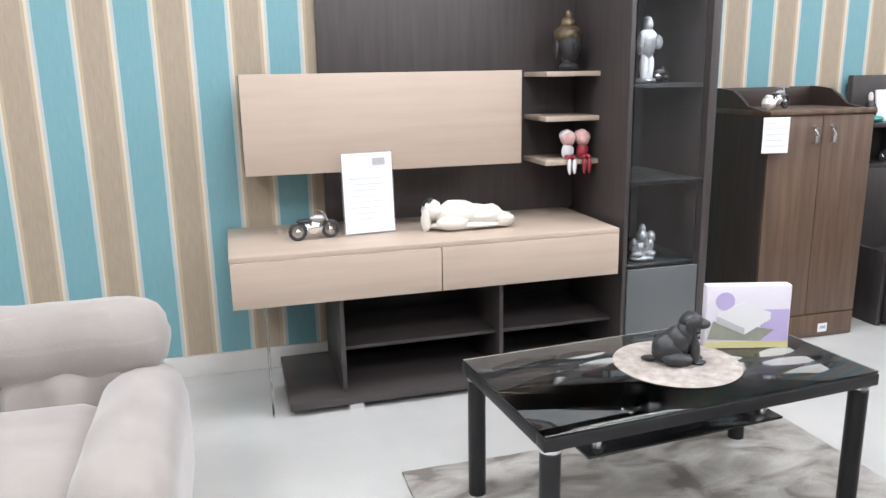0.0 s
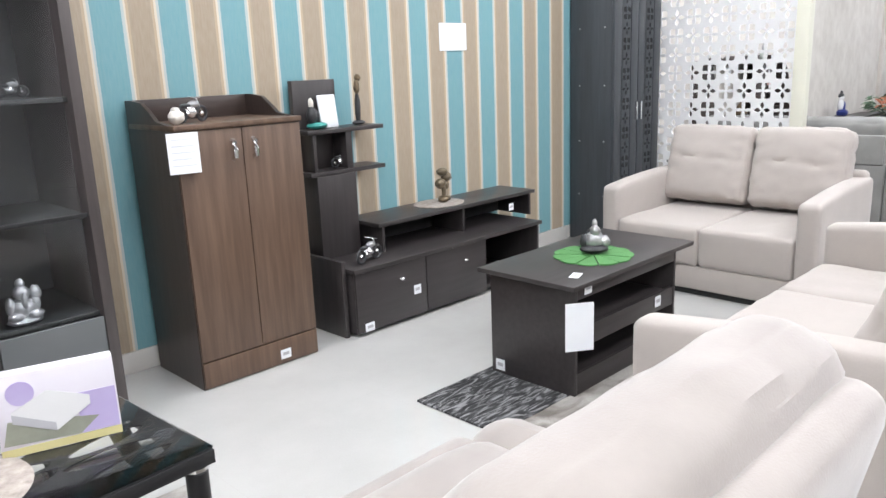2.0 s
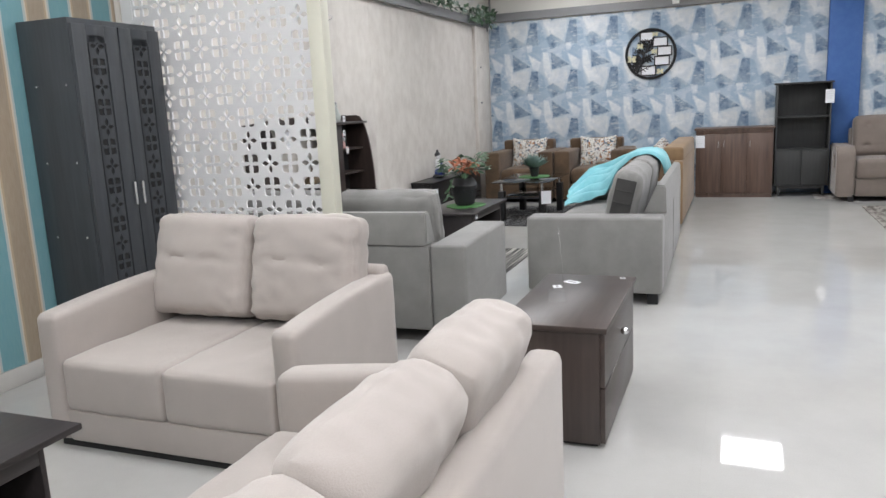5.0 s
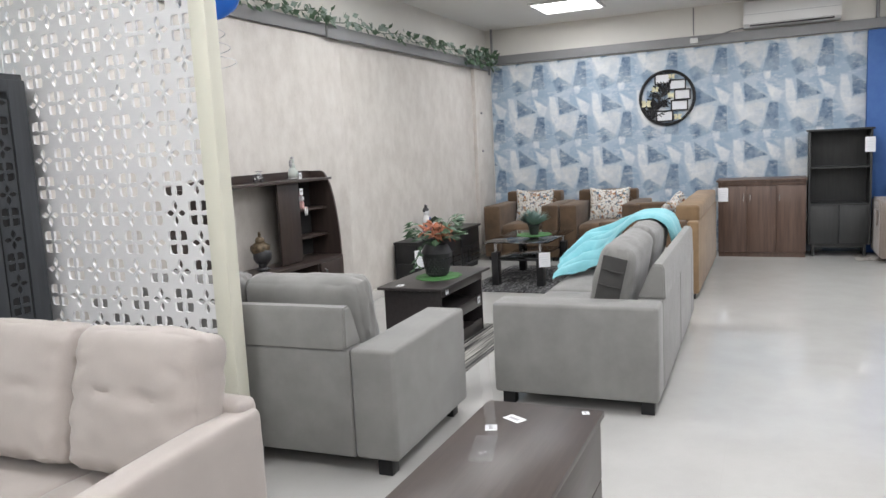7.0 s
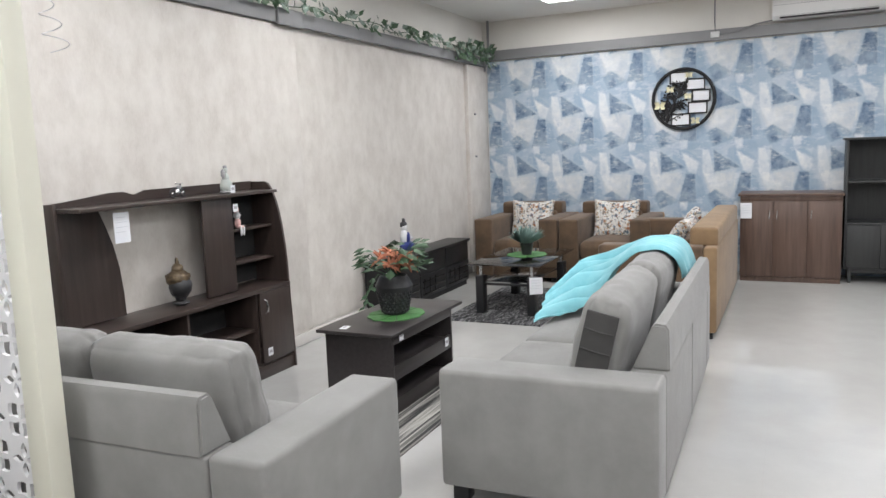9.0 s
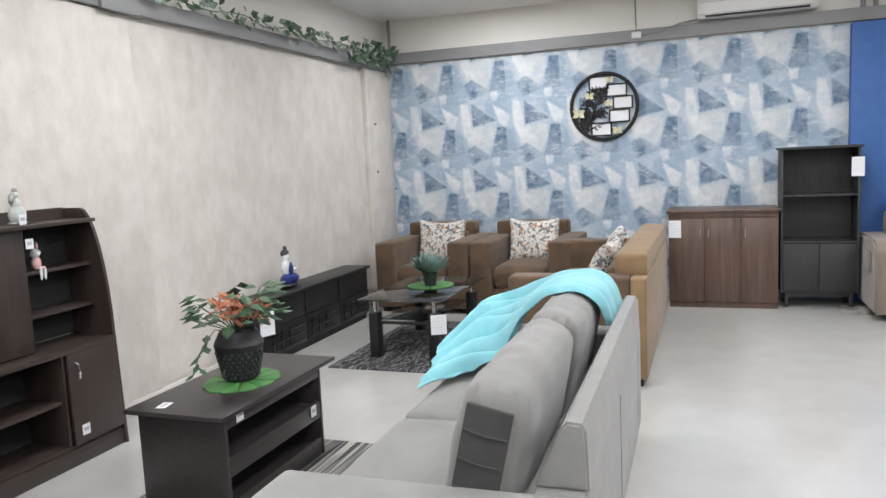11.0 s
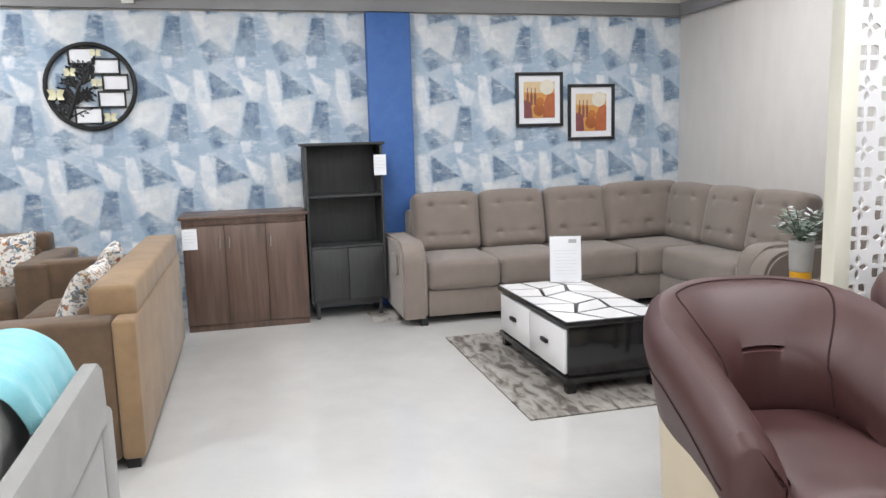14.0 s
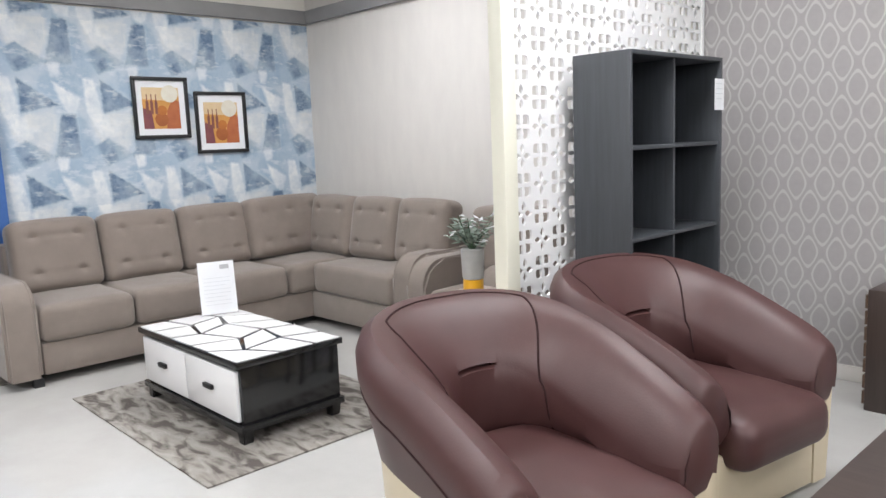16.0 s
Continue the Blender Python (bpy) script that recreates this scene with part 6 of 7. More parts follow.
# television unit
motorbike((0.63, 3.06, 0.678), 10, 1.25)
sign_stand((0.865, 3.075, 0.679), 0.225, 0.345, 6, 4, "white printed sheet in a leaning acrylic stand")
statue("reclining_figure", "ivory resin figure lying on the oak console", [CERAMIC, STONE_BLACK], (1.27, 3.05, 0.679), -8,
       [(0, -0.14, 0, 0.085, 0.045, 0.045, 0.045), (1, -0.15, 0.01, 0.105, 0.03, 0.04, 0.03), (0, -0.03, 0, 0.065, 0.10, 0.06, 0.06), (0, 0.08, 0, 0.055, 0.10, 0.05, 0.05), (0, 0.17, 0.0, 0.035, 0.05, 0.045, 0.032),
        (0, -0.17, -0.03, 0.045, 0.022, 0.02, 0.05), (0, -0.06, -0.05, 0.035, 0.07, 0.03, 0.03), (0, 0.0, 0.0, 0.02, 0.17, 0.065, 0.02)])
statue("buddha_head", "black resin head with antique gold curls on the shelf", [STONE_BLACK, GOLD], (1.825, 3.22, 1.332), 0,
       [(0, 0, 0, 0.02, 0.045, 0.045, 0.02), (0, 0, 0, 0.05, 0.03, 0.03, 0.05), (0, 0, -0.005, 0.11, 0.055, 0.058, 0.07), (1, 0, 0.012, 0.155, 0.067, 0.068, 0.052), (1, 0, 0.01, 0.205, 0.035, 0.035, 0.032), (1, 0, 0.01, 0.24, 0.014, 0.014, 0.028),
        (0, -0.058, 0.01, 0.10, 0.011, 0.02, 0.045), (0, 0.058, 0.01, 0.10, 0.011, 0.02, 0.045), (0, 0, -0.062, 0.105, 0.010, 0.014, 0.022)])
for x, c, nm in ((1.795, 0, "seated doll in white and pink on the shelf edge"), (1.868, 1, "seated doll in red and pink on the shelf edge")):
    statue("seated_doll", nm, [PINK, RED, WHITE], (x, 3.15, 0.943), 0,
           [(1 if c else 2, 0, 0, 0.035, 0.028, 0.026, 0.04), (0, 0, -0.004, 0.092, 0.034, 0.034, 0.032), (2 if not c else 0, 0, 0.008, 0.105, 0.036, 0.033, 0.028), (1, -0.012, -0.03, 0.012, 0.011, 0.03, 0.011), (1, 0.012, -0.03, 0.012, 0.011, 0.03, 0.011),
            (1 if c else 2, -0.012, -0.052, -0.028, 0.010, 0.010, 0.035), (1 if c else 2, 0.012, -0.052, -0.028, 0.010, 0.010, 0.035)])
statue("standing_figure", "silver white standing figure behind the glass door", [SILVER, WHITE], (2.06, 2.95, 1.276), 0,
       [(0, 0, 0, 0.012, 0.045, 0.04, 0.014), (1, -0.014, 0, 0.07, 0.018, 0.02, 0.065), (1, 0.014, 0, 0.07, 0.018, 0.02, 0.065), (0, 0, 0, 0.155, 0.036, 0.028, 0.06), (1, 0, 0, 0.19, 0.042, 0.026, 0.035), (0, 0, 0, 0.24, 0.021, 0.022, 0.026), (0, -0.04, -0.01, 0.16, 0.013, 0.016, 0.045), (0, 0.045, -0.01, 0.17, 0.02, 0.016, 0.03), (0, 0, 0.004, 0.262, 0.018, 0.018, 0.014)])
statue("seated_idol", "silver seated idol behind the glass door", [SILVER], (2.075, 2.95, 0.492), 0,
       [(0, 0, 0, 0.015, 0.06, 0.045, 0.017), (0, 0, 0, 0.055, 0.045, 0.035, 0.042), (0, 0, -0.005, 0.115, 0.028, 0.026, 0.028), (0, -0.04, 0, 0.07, 0.018, 0.02, 0.035), (0, 0.04, 0, 0.07, 0.018, 0.02, 0.035), (0, 0, -0.03, 0.09, 0.01, 0.012, 0.03), (0, 0, 0, 0.147, 0.016, 0.016, 0.02), (0, -0.03, -0.02, 0.035, 0.03, 0.02, 0.018), (0, 0.03, -0.02, 0.035, 0.03, 0.02, 0.018), (0, 0.045, 0.0, 0.105, 0.02, 0.018, 0.03)])
motorbike((2.18, 3.05, 1.277), 0, 0.7, "small model motorcycle behind the glass door")

# shoe cabinet and stepped stand
label_card((2.735, 2.935, 0.948), 0.125, 0.163, -12, 0, 5, "white paper price card hung on the shoe cabinet")
motorbike((2.87, 3.10, 1.138), 20, 1.1)
statue("round_pot", "small pale clay pot on the shoe cabinet", [CERAMIC], (2.775, 3.05, 1.138), 0, [(0, 0, 0, 0.03, 0.033, 0.033, 0.03), (0, 0, 0, 0.058, 0.018, 0.018, 0.012)])
sticker((3.13, 2.96, 0.05), 0.055, 0.045)
sticker((3.97, 2.947, 0.165), 0.05, 0.05)
sticker((3.63, 2.947, 0.045), 0.06, 0.045)
motorbike((3.72, 3.03, 0.361), 15, 1.25)
solo("round_mat", lathe([(0.165, 0.0), (0.168, 0.003), (0.16, 0.006), (0.0001, 0.007)], 36), STRAW, "round woven straw mat on the stand", "mat", (4.47, 3.265, 0.525)).scale = (1.0, 0.82, 1)
statue("bonsai_figure", "dark bronze tree ornament on a straw mat", [BRONZE, GOLD], (4.50, 3.25, 0.532), 0,
       [(1, 0, 0, 0.02, 0.045, 0.035, 0.02), (0, 0.0, 0, 0.07, 0.014, 0.014, 0.055), (0, -0.025, 0, 0.115, 0.038, 0.03, 0.03), (0, 0.03, 0.005, 0.15, 0.036, 0.03, 0.03), (0, -0.01, 0, 0.185, 0.04, 0.03, 0.025), (0, 0.02, 0, 0.10, 0.02, 0.02, 0.025)])
sticker((4.97, 3.12, 0.44), 0.045, 0.045)
solo("photo_frame", box(-0.055, 0.055, -0.006, 0.006, 0, 0.17, 0.003), [PAPER], "white photo frame standing on the tower shelf", "frame", (3.745, 3.32, 1.038), 0).matrix_basis = pose(3.745, 3.32, 1.038) @ pose(0, 0, 0, -8, 0, 0)
statue("bottle_figure", "dark bottle ornament on a teal base", [STONE_BLACK, TEAL_RESIN, CERAMIC], (3.63, 3.30, 1.038), 0, [(1, 0.02, 0, 0.018, 0.06, 0.04, 0.018), (0, -0.01, 0, 0.07, 0.026, 0.026, 0.05), (2, -0.01, 0, 0.13, 0.014, 0.014, 0.03), (0, 0.025, 0.01, 0.06, 0.018, 0.018, 0.04)])
statue("tall_figure", "tall dark figure with a gold top on the tower shelf", [STONE_BLACK, GOLD], (3.93, 3.31, 1.038), 0, [(0, 0, 0, 0.012, 0.04, 0.03, 0.013), (0, 0, 0, 0.09, 0.016, 0.016, 0.09), (1, 0, 0, 0.20, 0.018, 0.016, 0.04), (1, 0.01, 0, 0.25, 0.02, 0.016, 0.018)])
motorbike((3.80, 3.31, 0.823), 5, 0.9)
label_card((4.81, 3.430, 1.42), 0.24, 0.165, 0, 0, 0, "blank white notice pasted on the striped wallpaper", "wall_notice", cat="notice", group="wall notices")

# glass table
solo("round_mat", lathe([(0.185, 0.0), (0.19, 0.003), (0.18, 0.006), (0.0001, 0.007)], 40), STRAW, "round woven straw mat on the glass table", "mat", (1.575, 1.89, 0.461))
statue("dog_figure", "black seated dog figure with a pale ear", [STONE_BLACK, GOLD], (1.565, 1.89, 0.468), 70,
       [(0, 0, 0.02, 0.052, 0.050, 0.062, 0.052), (0, 0, -0.010, 0.078, 0.046, 0.050, 0.056), (0, 0, -0.034, 0.105, 0.040, 0.038, 0.050), (0, -0.022, -0.066, 0.045, 0.017, 0.018, 0.050), (0, 0.022, -0.066, 0.045, 0.017, 0.018, 0.050),
        (0, -0.022, -0.082, 0.008, 0.018, 0.024, 0.010), (0, 0.022, -0.082, 0.008, 0.018, 0.024, 0.010), (0, 0, -0.052, 0.150, 0.036, 0.040, 0.034), (0, 0, -0.092, 0.140, 0.022, 0.028, 0.019), (0, -0.036, -0.045, 0.143, 0.009, 0.018, 0.028), (1, 0.036, -0.045, 0.143, 0.009, 0.018, 0.028),
        (0, -0.046, -0.002, 0.025, 0.024, 0.052, 0.026), (0, 0.046, -0.002, 0.025, 0.024, 0.052, 0.026), (0, 0, 0.085, 0.014, 0.012, 0.03, 0.012)], 0.86)


def picture_box():
    t = thing("product_box", "flat white and lilac carton with a pictured mattress", "box", (1.862, 1.955, 0.462), -16)
    w, h = 0.265, 0.205
    lilac = mat("lilac_print", (0.42, 0.34, 0.60), 0.5, other=(0.50, 0.44, 0.66), scale=8)
    sand = mat("straw_yellow_print", (0.62, 0.56, 0.28), 0.5, other=(0.55, 0.50, 0.24), scale=8)
    part("carton", box(-w / 2, w / 2, -0.02, 0.02, 0, h, 0.002), mat("pale_print", (0.66, 0.62, 0.70), 0.5, other=(0.72, 0.70, 0.74), scale=6), t)
    part("base_band", box(-w / 2, w / 2, -0.022, -0.0205, 0.0, 0.02, 0), sand, t)
    part("lilac_field", box(w * 0.16, w / 2 - 0.004, -0.0222, -0.0206, 0.022, h * 0.62, 0), lilac, t)
    bm = prism([(-0.10, 0.055), (0.02, 0.03), (0.075, 0.075), (-0.03, 0.11)], -0.0236, -0.0224, 1)
    part("grass_field", prism([(-0.125, 0.03), (0.04, 0.022), (0.085, 0.06), (-0.11, 0.09)], -0.0224, -0.0206, 1), mat("moss_print", (0.24, 0.25, 0.20), 0.6, other=(0.32, 0.33, 0.27), scale=20), t)
    part("mattress_print", prism([(-0.10, 0.085), (-0.01, 0.045), (0.07, 0.095), (0.07, 0.118), (-0.02, 0.152), (-0.10, 0.112)], -0.0246, -0.0228, 1), WHITE, t)
    part("mattress_side", prism([(-0.10, 0.085), (-0.01, 0.045), (-0.01, 0.066), (-0.10, 0.108)], -0.0256, -0.0247, 1), mat("grey_print", (0.42, 0.42, 0.45), 0.6, other=(0.48, 0.48, 0.5), scale=10), t)
    part("round_print", cyl(0, 0, 0, 0.0012, 0.03, n=24), lilac, t, "", pose(-0.075, -0.0206, 0.155, 90, 0, 0))
    return t


picture_box()


def leaf_mat(at, rx, ry, turn):
    """A foam mat of overlapping leaves round a centre."""
    t = thing("leaf_mat", "green foam place mat shaped like lily leaves", "mat", at, turn, "leaf place mats")
    n = 11
    for i in range(n):
        a = 2 * math.pi * i / n
        out = []
        for k in range(11):
            f = -1 + 2 * k / 10
            r = 1.0 - 0.06 * f * f
            out.append((r * math.cos(a + f * math.pi / n * 0.93), r * math.sin(a + f * math.pi / n * 0.93)))
        out.append((0.05 * math.cos(a), 0.05 * math.sin(a)))
        part("leaf", prism([(p * rx, q * ry) for p, q in out], 0.0, 0.005 + 0.001 * (i % 2), 2), LEAF_MAT, t)
    return t


leaf_mat((4.075, 1.90, 0.489), 0.185, 0.175, 10)
statue("seated_idol", "silver and black seated idol on a green leaf mat", [SILVER, STONE_BLACK], (4.10, 1.91, 0.496), -40,
       [(1, 0, 0, 0.02, 0.065, 0.05, 0.022), (0, 0, 0, 0.055, 0.045, 0.035, 0.04), (0, 0.0, -0.01, 0.10, 0.024, 0.024, 0.026), (0, 0.04, -0.01, 0.05, 0.028, 0.022, 0.03), (1, -0.04, 0.01, 0.05, 0.022, 0.022, 0.035), (0, 0, 0, 0.13, 0.012, 0.012, 0.022), (1, 0.0, 0.02, 0.075, 0.035, 0.02, 0.035)])
label_card((3.635, 1.664, 0.232), 0.115, 0.195, -35, 0, 0, "blank white tag hung on the coffee table")
for p, rz in (((3.755, 1.708, 0.452), 0), ((4.31, 1.710, 0.255), 0), ((4.36, 1.712, 0.055), 0), ((3.668, 2.10, 0.05), -90)):
    sticker(p, 0.05, 0.05, 0, rz)
sticker((3.76, 1.77, 0.489), 0.075, 0.04, -90, 20)

# side table
sign_stand((6.235, 0.60, 0.499), 0.20, 0.30, 14, 4, "empty clear acrylic sign holder on the side table", False)
sticker((6.50, 0.62, 0.499), 0.075, 0.045, -90, 60)
sticker((6.40, 0.67, 0.499), 0.05, 0.04, -90, 20)
sticker((6.62, 0.40, 0.499), 0.03, 0.025, -90, 20)

# wall unit
statue("lady_figure", "pale green and silver lady figure on the wall unit", [mat("pale_celadon", (0.45, 0.50, 0.46), 0.4, other=(0.55, 0.57, 0.54), scale=15), SILVER], (9.07, 3.26, 1.256), 0,
       [(1, 0, 0, 0.008, 0.05, 0.045, 0.01), (0, 0, 0, 0.045, 0.042, 0.04, 0.05), (0, 0, 0, 0.095, 0.024, 0.022, 0.04), (0, 0, 0, 0.148, 0.017, 0.017, 0.02), (1, -0.022, 0, 0.125, 0.018, 0.012, 0.03), (1, 0.0, 0, 0.168, 0.015, 0.014, 0.012)])
motorbike((8.66, 3.28, 1.256), 10, 0.9)
statue("rabbit_figure", "pink seated rabbit figure on the cubby shelf", [PINK, WHITE], (9.14, 3.25, 1.017), 0,
       [(0, 0, 0, 0.035, 0.024, 0.022, 0.035), (1, 0, 0, 0.085, 0.026, 0.024, 0.024), (0, -0.012, 0, 0.12, 0.008, 0.006, 0.024), (0, 0.012, 0, 0.12, 0.008, 0.006, 0.024), (1, -0.012, -0.04, -0.015, 0.008, 0.008, 0.035), (1, 0.012, -0.04, -0.015, 0.008, 0.008, 0.035), (0, 0, -0.025, 0.01, 0.02, 0.025, 0.010)])
statue("buddha_head", "black bust with antique gold curls on the desk", [STONE_BLACK, GOLD], (8.575, 3.24, 0.613), 0,
       [(0, 0, 0, 0.015, 0.05, 0.05, 0.017), (0, 0, 0, 0.05, 0.032, 0.032, 0.05), (0, 0, -0.005, 0.115, 0.07, 0.068, 0.07), (1, 0, 0.012, 0.165, 0.077, 0.074, 0.055), (1, 0, 0.01, 0.22, 0.036, 0.036, 0.035), (1, 0, 0.01, 0.262, 0.012, 0.012, 0.03)])
label_card((8.145, 3.19, 1.05), 0.105, 0.165, 0, 0, 4, "white printed tag hung on the wall unit")
sticker((9.06, 3.190, 1.16), 0.045, 0.05)
sticker((9.0, 3.148, 1.285), 0.04, 0.05)
sticker((9.19, 3.089, 0.175), 0.05, 0.055)

# flower pot table
leaf_mat((9.19, 2.105, 0.489), 0.20, 0.17, 0)


def flower_pot(at):
    t = thing("potted_flowers", "black faceted pot with orange flowers and green leaves", "potted plant", at)
    prof = [(0.062, 0.0), (0.068, 0.006), (0.098, 0.13), (0.104, 0.15), (0.078, 0.20), (0.072, 0.205), (0.066, 0.19)]
    part("pot", lathe(prof, 10), STONE_BLACK, t)
    bm = bmesh.new()
    for j in range(7):
        for i in range(22):
            a = 2 * math.pi * (i + 0.5 * (j % 2)) / 22
            r = 0.0695 + 0.0255 * j / 7
            blob(r * math.cos(a), r * math.sin(a), 0.018 + 0.0165 * j, 0.008, 0.008, 0.0075, bm, 5)
    part("knobbed_relief", bm, STONE_BLACK, t, "rows of small raised knobs")
    rng = random.Random(3)
    lf, st = bmesh.new(), bmesh.new()
    for i in range(9):
        fl = bmesh.new()
        a, r = 2 * math.pi * i / 9 + 0.3, 0.03 + 0.055 * (i % 3) / 2
        c = Vector((r * math.cos(a) - 0.01, r * math.sin(a) - 0.02, 0.26 + 0.085 * rng.random()))
        tube([(0, 0, 0.18), (c.x * 0.5, c.y * 0.5, 0.25), c], 0.003, 5, st)
        for k in range(11):
            b = 2 * math.pi * k / 11
            d = Vector((math.cos(b), math.sin(b), rng.uniform(-0.9, 1.2)))
            leaf(fl, c, d, 0.055 + 0.025 * rng.random(), 0.020, bend=0.5)
        part("flower", fl, ORANGE, t, "orange flower with pointed petals")
    for i in range(64):
        a = 2 * math.pi * rng.random()
        up = 0.24 + 0.14 * rng.random()
        r = 0.10 + 0.06 * rng.random()
        c = Vector((r * math.cos(a), r * math.sin(a), up))
        if i % 3 == 0:
            tube([(0, 0, 0.19), c], 0.002, 4, st)
        d = Vector((math.cos(a), math.sin(a), rng.uniform(-0.6, 0.5)))
        leaf(lf, c, d, 0.075, 0.055, bend=0.3)
    for i in range(9):
        c = Vector((-0.12 - 0.012 * i, 0.06 - 0.02 * rng.random(), 0.19 - 0.014 * i + 0.02 * rng.random()))
        leaf(lf, c, (rng.uniform(-1, 0.2), rng.uniform(-1, 1), -0.5), 0.05, 0.036)
    tube([(0, 0, 0.19), (-0.08, 0.05, 0.22), (-0.15, 0.06, 0.17), (-0.22, 0.05, 0.10)], 0.002, 5, st)
    part("stem", st, LEAF_DARK, t)
    part("leaves", lf, LEAF_DARK, t, "dark green round leaves")
    return t


flower_pot((9.205, 2.12, 0.496)).scale = (1.15, 1.15, 1.15)
sticker((8.80, 2.23, 0.489), 0.075, 0.045, -90, 10)
sticker((8.87, 1.903, 0.45), 0.05, 0.055)
sticker((9.47, 1.903, 0.26), 0.05, 0.055)

# low stand and far glass table
statue("seated_figure", "white and blue seated figure with black hair", [WHITE, COBALT, STONE_BLACK], (11.52, 3.27, 0.506), 0,
       [(2, 0, 0, 0.02, 0.11, 0.06, 0.022), (1, 0.01, -0.01, 0.06, 0.095, 0.055, 0.045), (0, -0.01, 0, 0.14, 0.045, 0.035, 0.065), (0, -0.01, 0, 0.22, 0.028, 0.028, 0.033), (2, -0.01, 0.006, 0.242, 0.032, 0.03, 0.028), (2, -0.005, 0.006, 0.275, 0.015, 0.015, 0.02), (0, 0.05, -0.02, 0.12, 0.05, 0.016, 0.014), (1, 0.0, -0.03, 0.13, 0.03, 0.012, 0.05)], 1.15)
label_card((10.925, 3.10, 0.25), 0.13, 0.18, -20, 0, 4)
leaf_mat((11.93, 2.19, 0.463), 0.20, 0.19, 20)


def grass_pot(at):
    t = thing("potted_grass", "small black pot with grey-green artificial grass", "potted plant", at)
    part("pot", lathe([(0.045, 0), (0.062, 0.105), (0.066, 0.11), (0.058, 0.112), (0.055, 0.10)], 20), STONE_BLACK, t)
    rng = random.Random(8)
    bm = bmesh.new()
    for i in range(150):
        a, tilt = 2 * math.pi * rng.random(), rng.random() ** 0.7
        d = Vector((math.cos(a) * tilt, math.sin(a) * tilt, 1.05 - 0.5 * tilt))
        leaf(bm, (0.03 * math.cos(a), 0.03 * math.sin(a), 0.10), d, 0.13 + 0.07 * rng.random(), 0.010, up=(math.sin(a), -math.cos(a), 0.3), bend=0.5)
    part("grass", bm, LEAF_GREY, t)
    return t


grass_pot((11.90, 2.18, 0.469))
label_card((11.275, 1.89, 0.22), 0.115, 0.145, -60, 0, 4, "white price card hung on the glass table")


# ---- blanket over the grey sofa ----
def blanket():
    nu, nv = 130, 100
    # the two long edges: over the cushion, one down to the seat, the other taut to the arm
    low = [(9.60, 0.455, 0.72), (9.53, 0.49, 0.835), (9.50, 0.58, 0.893), (9.50, 0.70, 0.868), (9.53, 0.80, 0.755), (9.60, 0.89, 0.61), (9.61, 0.99, 0.50), (9.49, 1.12, 0.475), (9.27, 1.25, 0.468)]
    high = [(10.07, 0.455, 0.72), (10.03, 0.49, 0.84), (10.02, 0.59, 0.898), (10.05, 0.71, 0.872), (10.08, 0.83, 0.795), (10.12, 0.97, 0.70), (10.12, 1.09, 0.645), (10.02, 1.21, 0.61), (9.78, 1.29, 0.57)]

    def along(prof, f):
        """A smooth way through the points."""
        s = f * (len(prof) - 1)
        i = min(int(s), len(prof) - 2)
        u = s - i
        p = [Vector(prof[max(0, min(len(prof) - 1, i + k))]) for k in (-1, 0, 1, 2)]
        return 0.5 * (2 * p[1] + (p[2] - p[0]) * u + (2 * p[0] - 5 * p[1] + 4 * p[2] - p[3]) * u * u + (3 * p[1] - p[0] - 3 * p[2] + p[3]) * u ** 3)

    bm = bmesh.new()
    rows = []
    for i in range(nv + 1):
        f = i / nv
        a, b = along(low, f), along(high, f)
        w = 0.10 + 0.90 * min(1.0, max(0.0, f - 0.32) * 2.2)
        up = Vector((0, -0.8, 0.5)).lerp(Vector((0, 0, 1)), min(1, f / 0.22)).lerp(Vector((0.0, 0.25, 0.95)), min(1, max(0, f - 0.22) / 0.2)).normalized()
        row = []
        for j in range(nu + 1):
            g = j / nu
            bend = 1.6 * noise.noise(Vector((g * 1.6, f * 2.0, 0)))
            sag = 0.05 * math.sin(g * math.pi) * max(0.0, f - 0.35)
            fold = 0.085 * w * abs(math.sin(g * 11 + 2.2 * f + 1.6 * bend)) ** 0.7
            fold += 0.036 * w * abs(math.sin(g * 23 - 5 * f + 2.6 * bend)) ** 0.7
            fold *= 1 - 0.75 * max(0.0, f - 0.82) / 0.18
            rim = max(0.0, 1 - g / 0.07, 1 - (1 - g) / 0.05)
            fold -= 0.022 * rim * rim
            fold += 0.008 * noise.noise(Vector((g * 7, f * 9, 4)))
            hem = 0.03 * noise.noise(Vector((g * 6, 3.1, 0))) * max(0.0, f - 0.8) * 5
            row.append(bm.verts.new(a.lerp(b, g) + up * fold + Vector((0, hem, -sag))))
        rows.append(row)
    for a, b in zip(rows, rows[1:]):
        for j in range(nu):
            bm.faces.new((a[j], a[j + 1], b[j + 1], b[j]))
    bmesh.ops.recalc_face_normals(bm, faces=bm.faces)
    geom = bmesh.ops.extrude_face_region(bm, geom=bm.faces[:])
    for v in [g for g in geom["geom"] if isinstance(g, bmesh.types.BMVert)]:
        v.co += v.normal * 0.006
    return solo("blanket", bm, TURQ, "turquoise fleece blanket draped over the grey sofa", "blanket")


blanket()


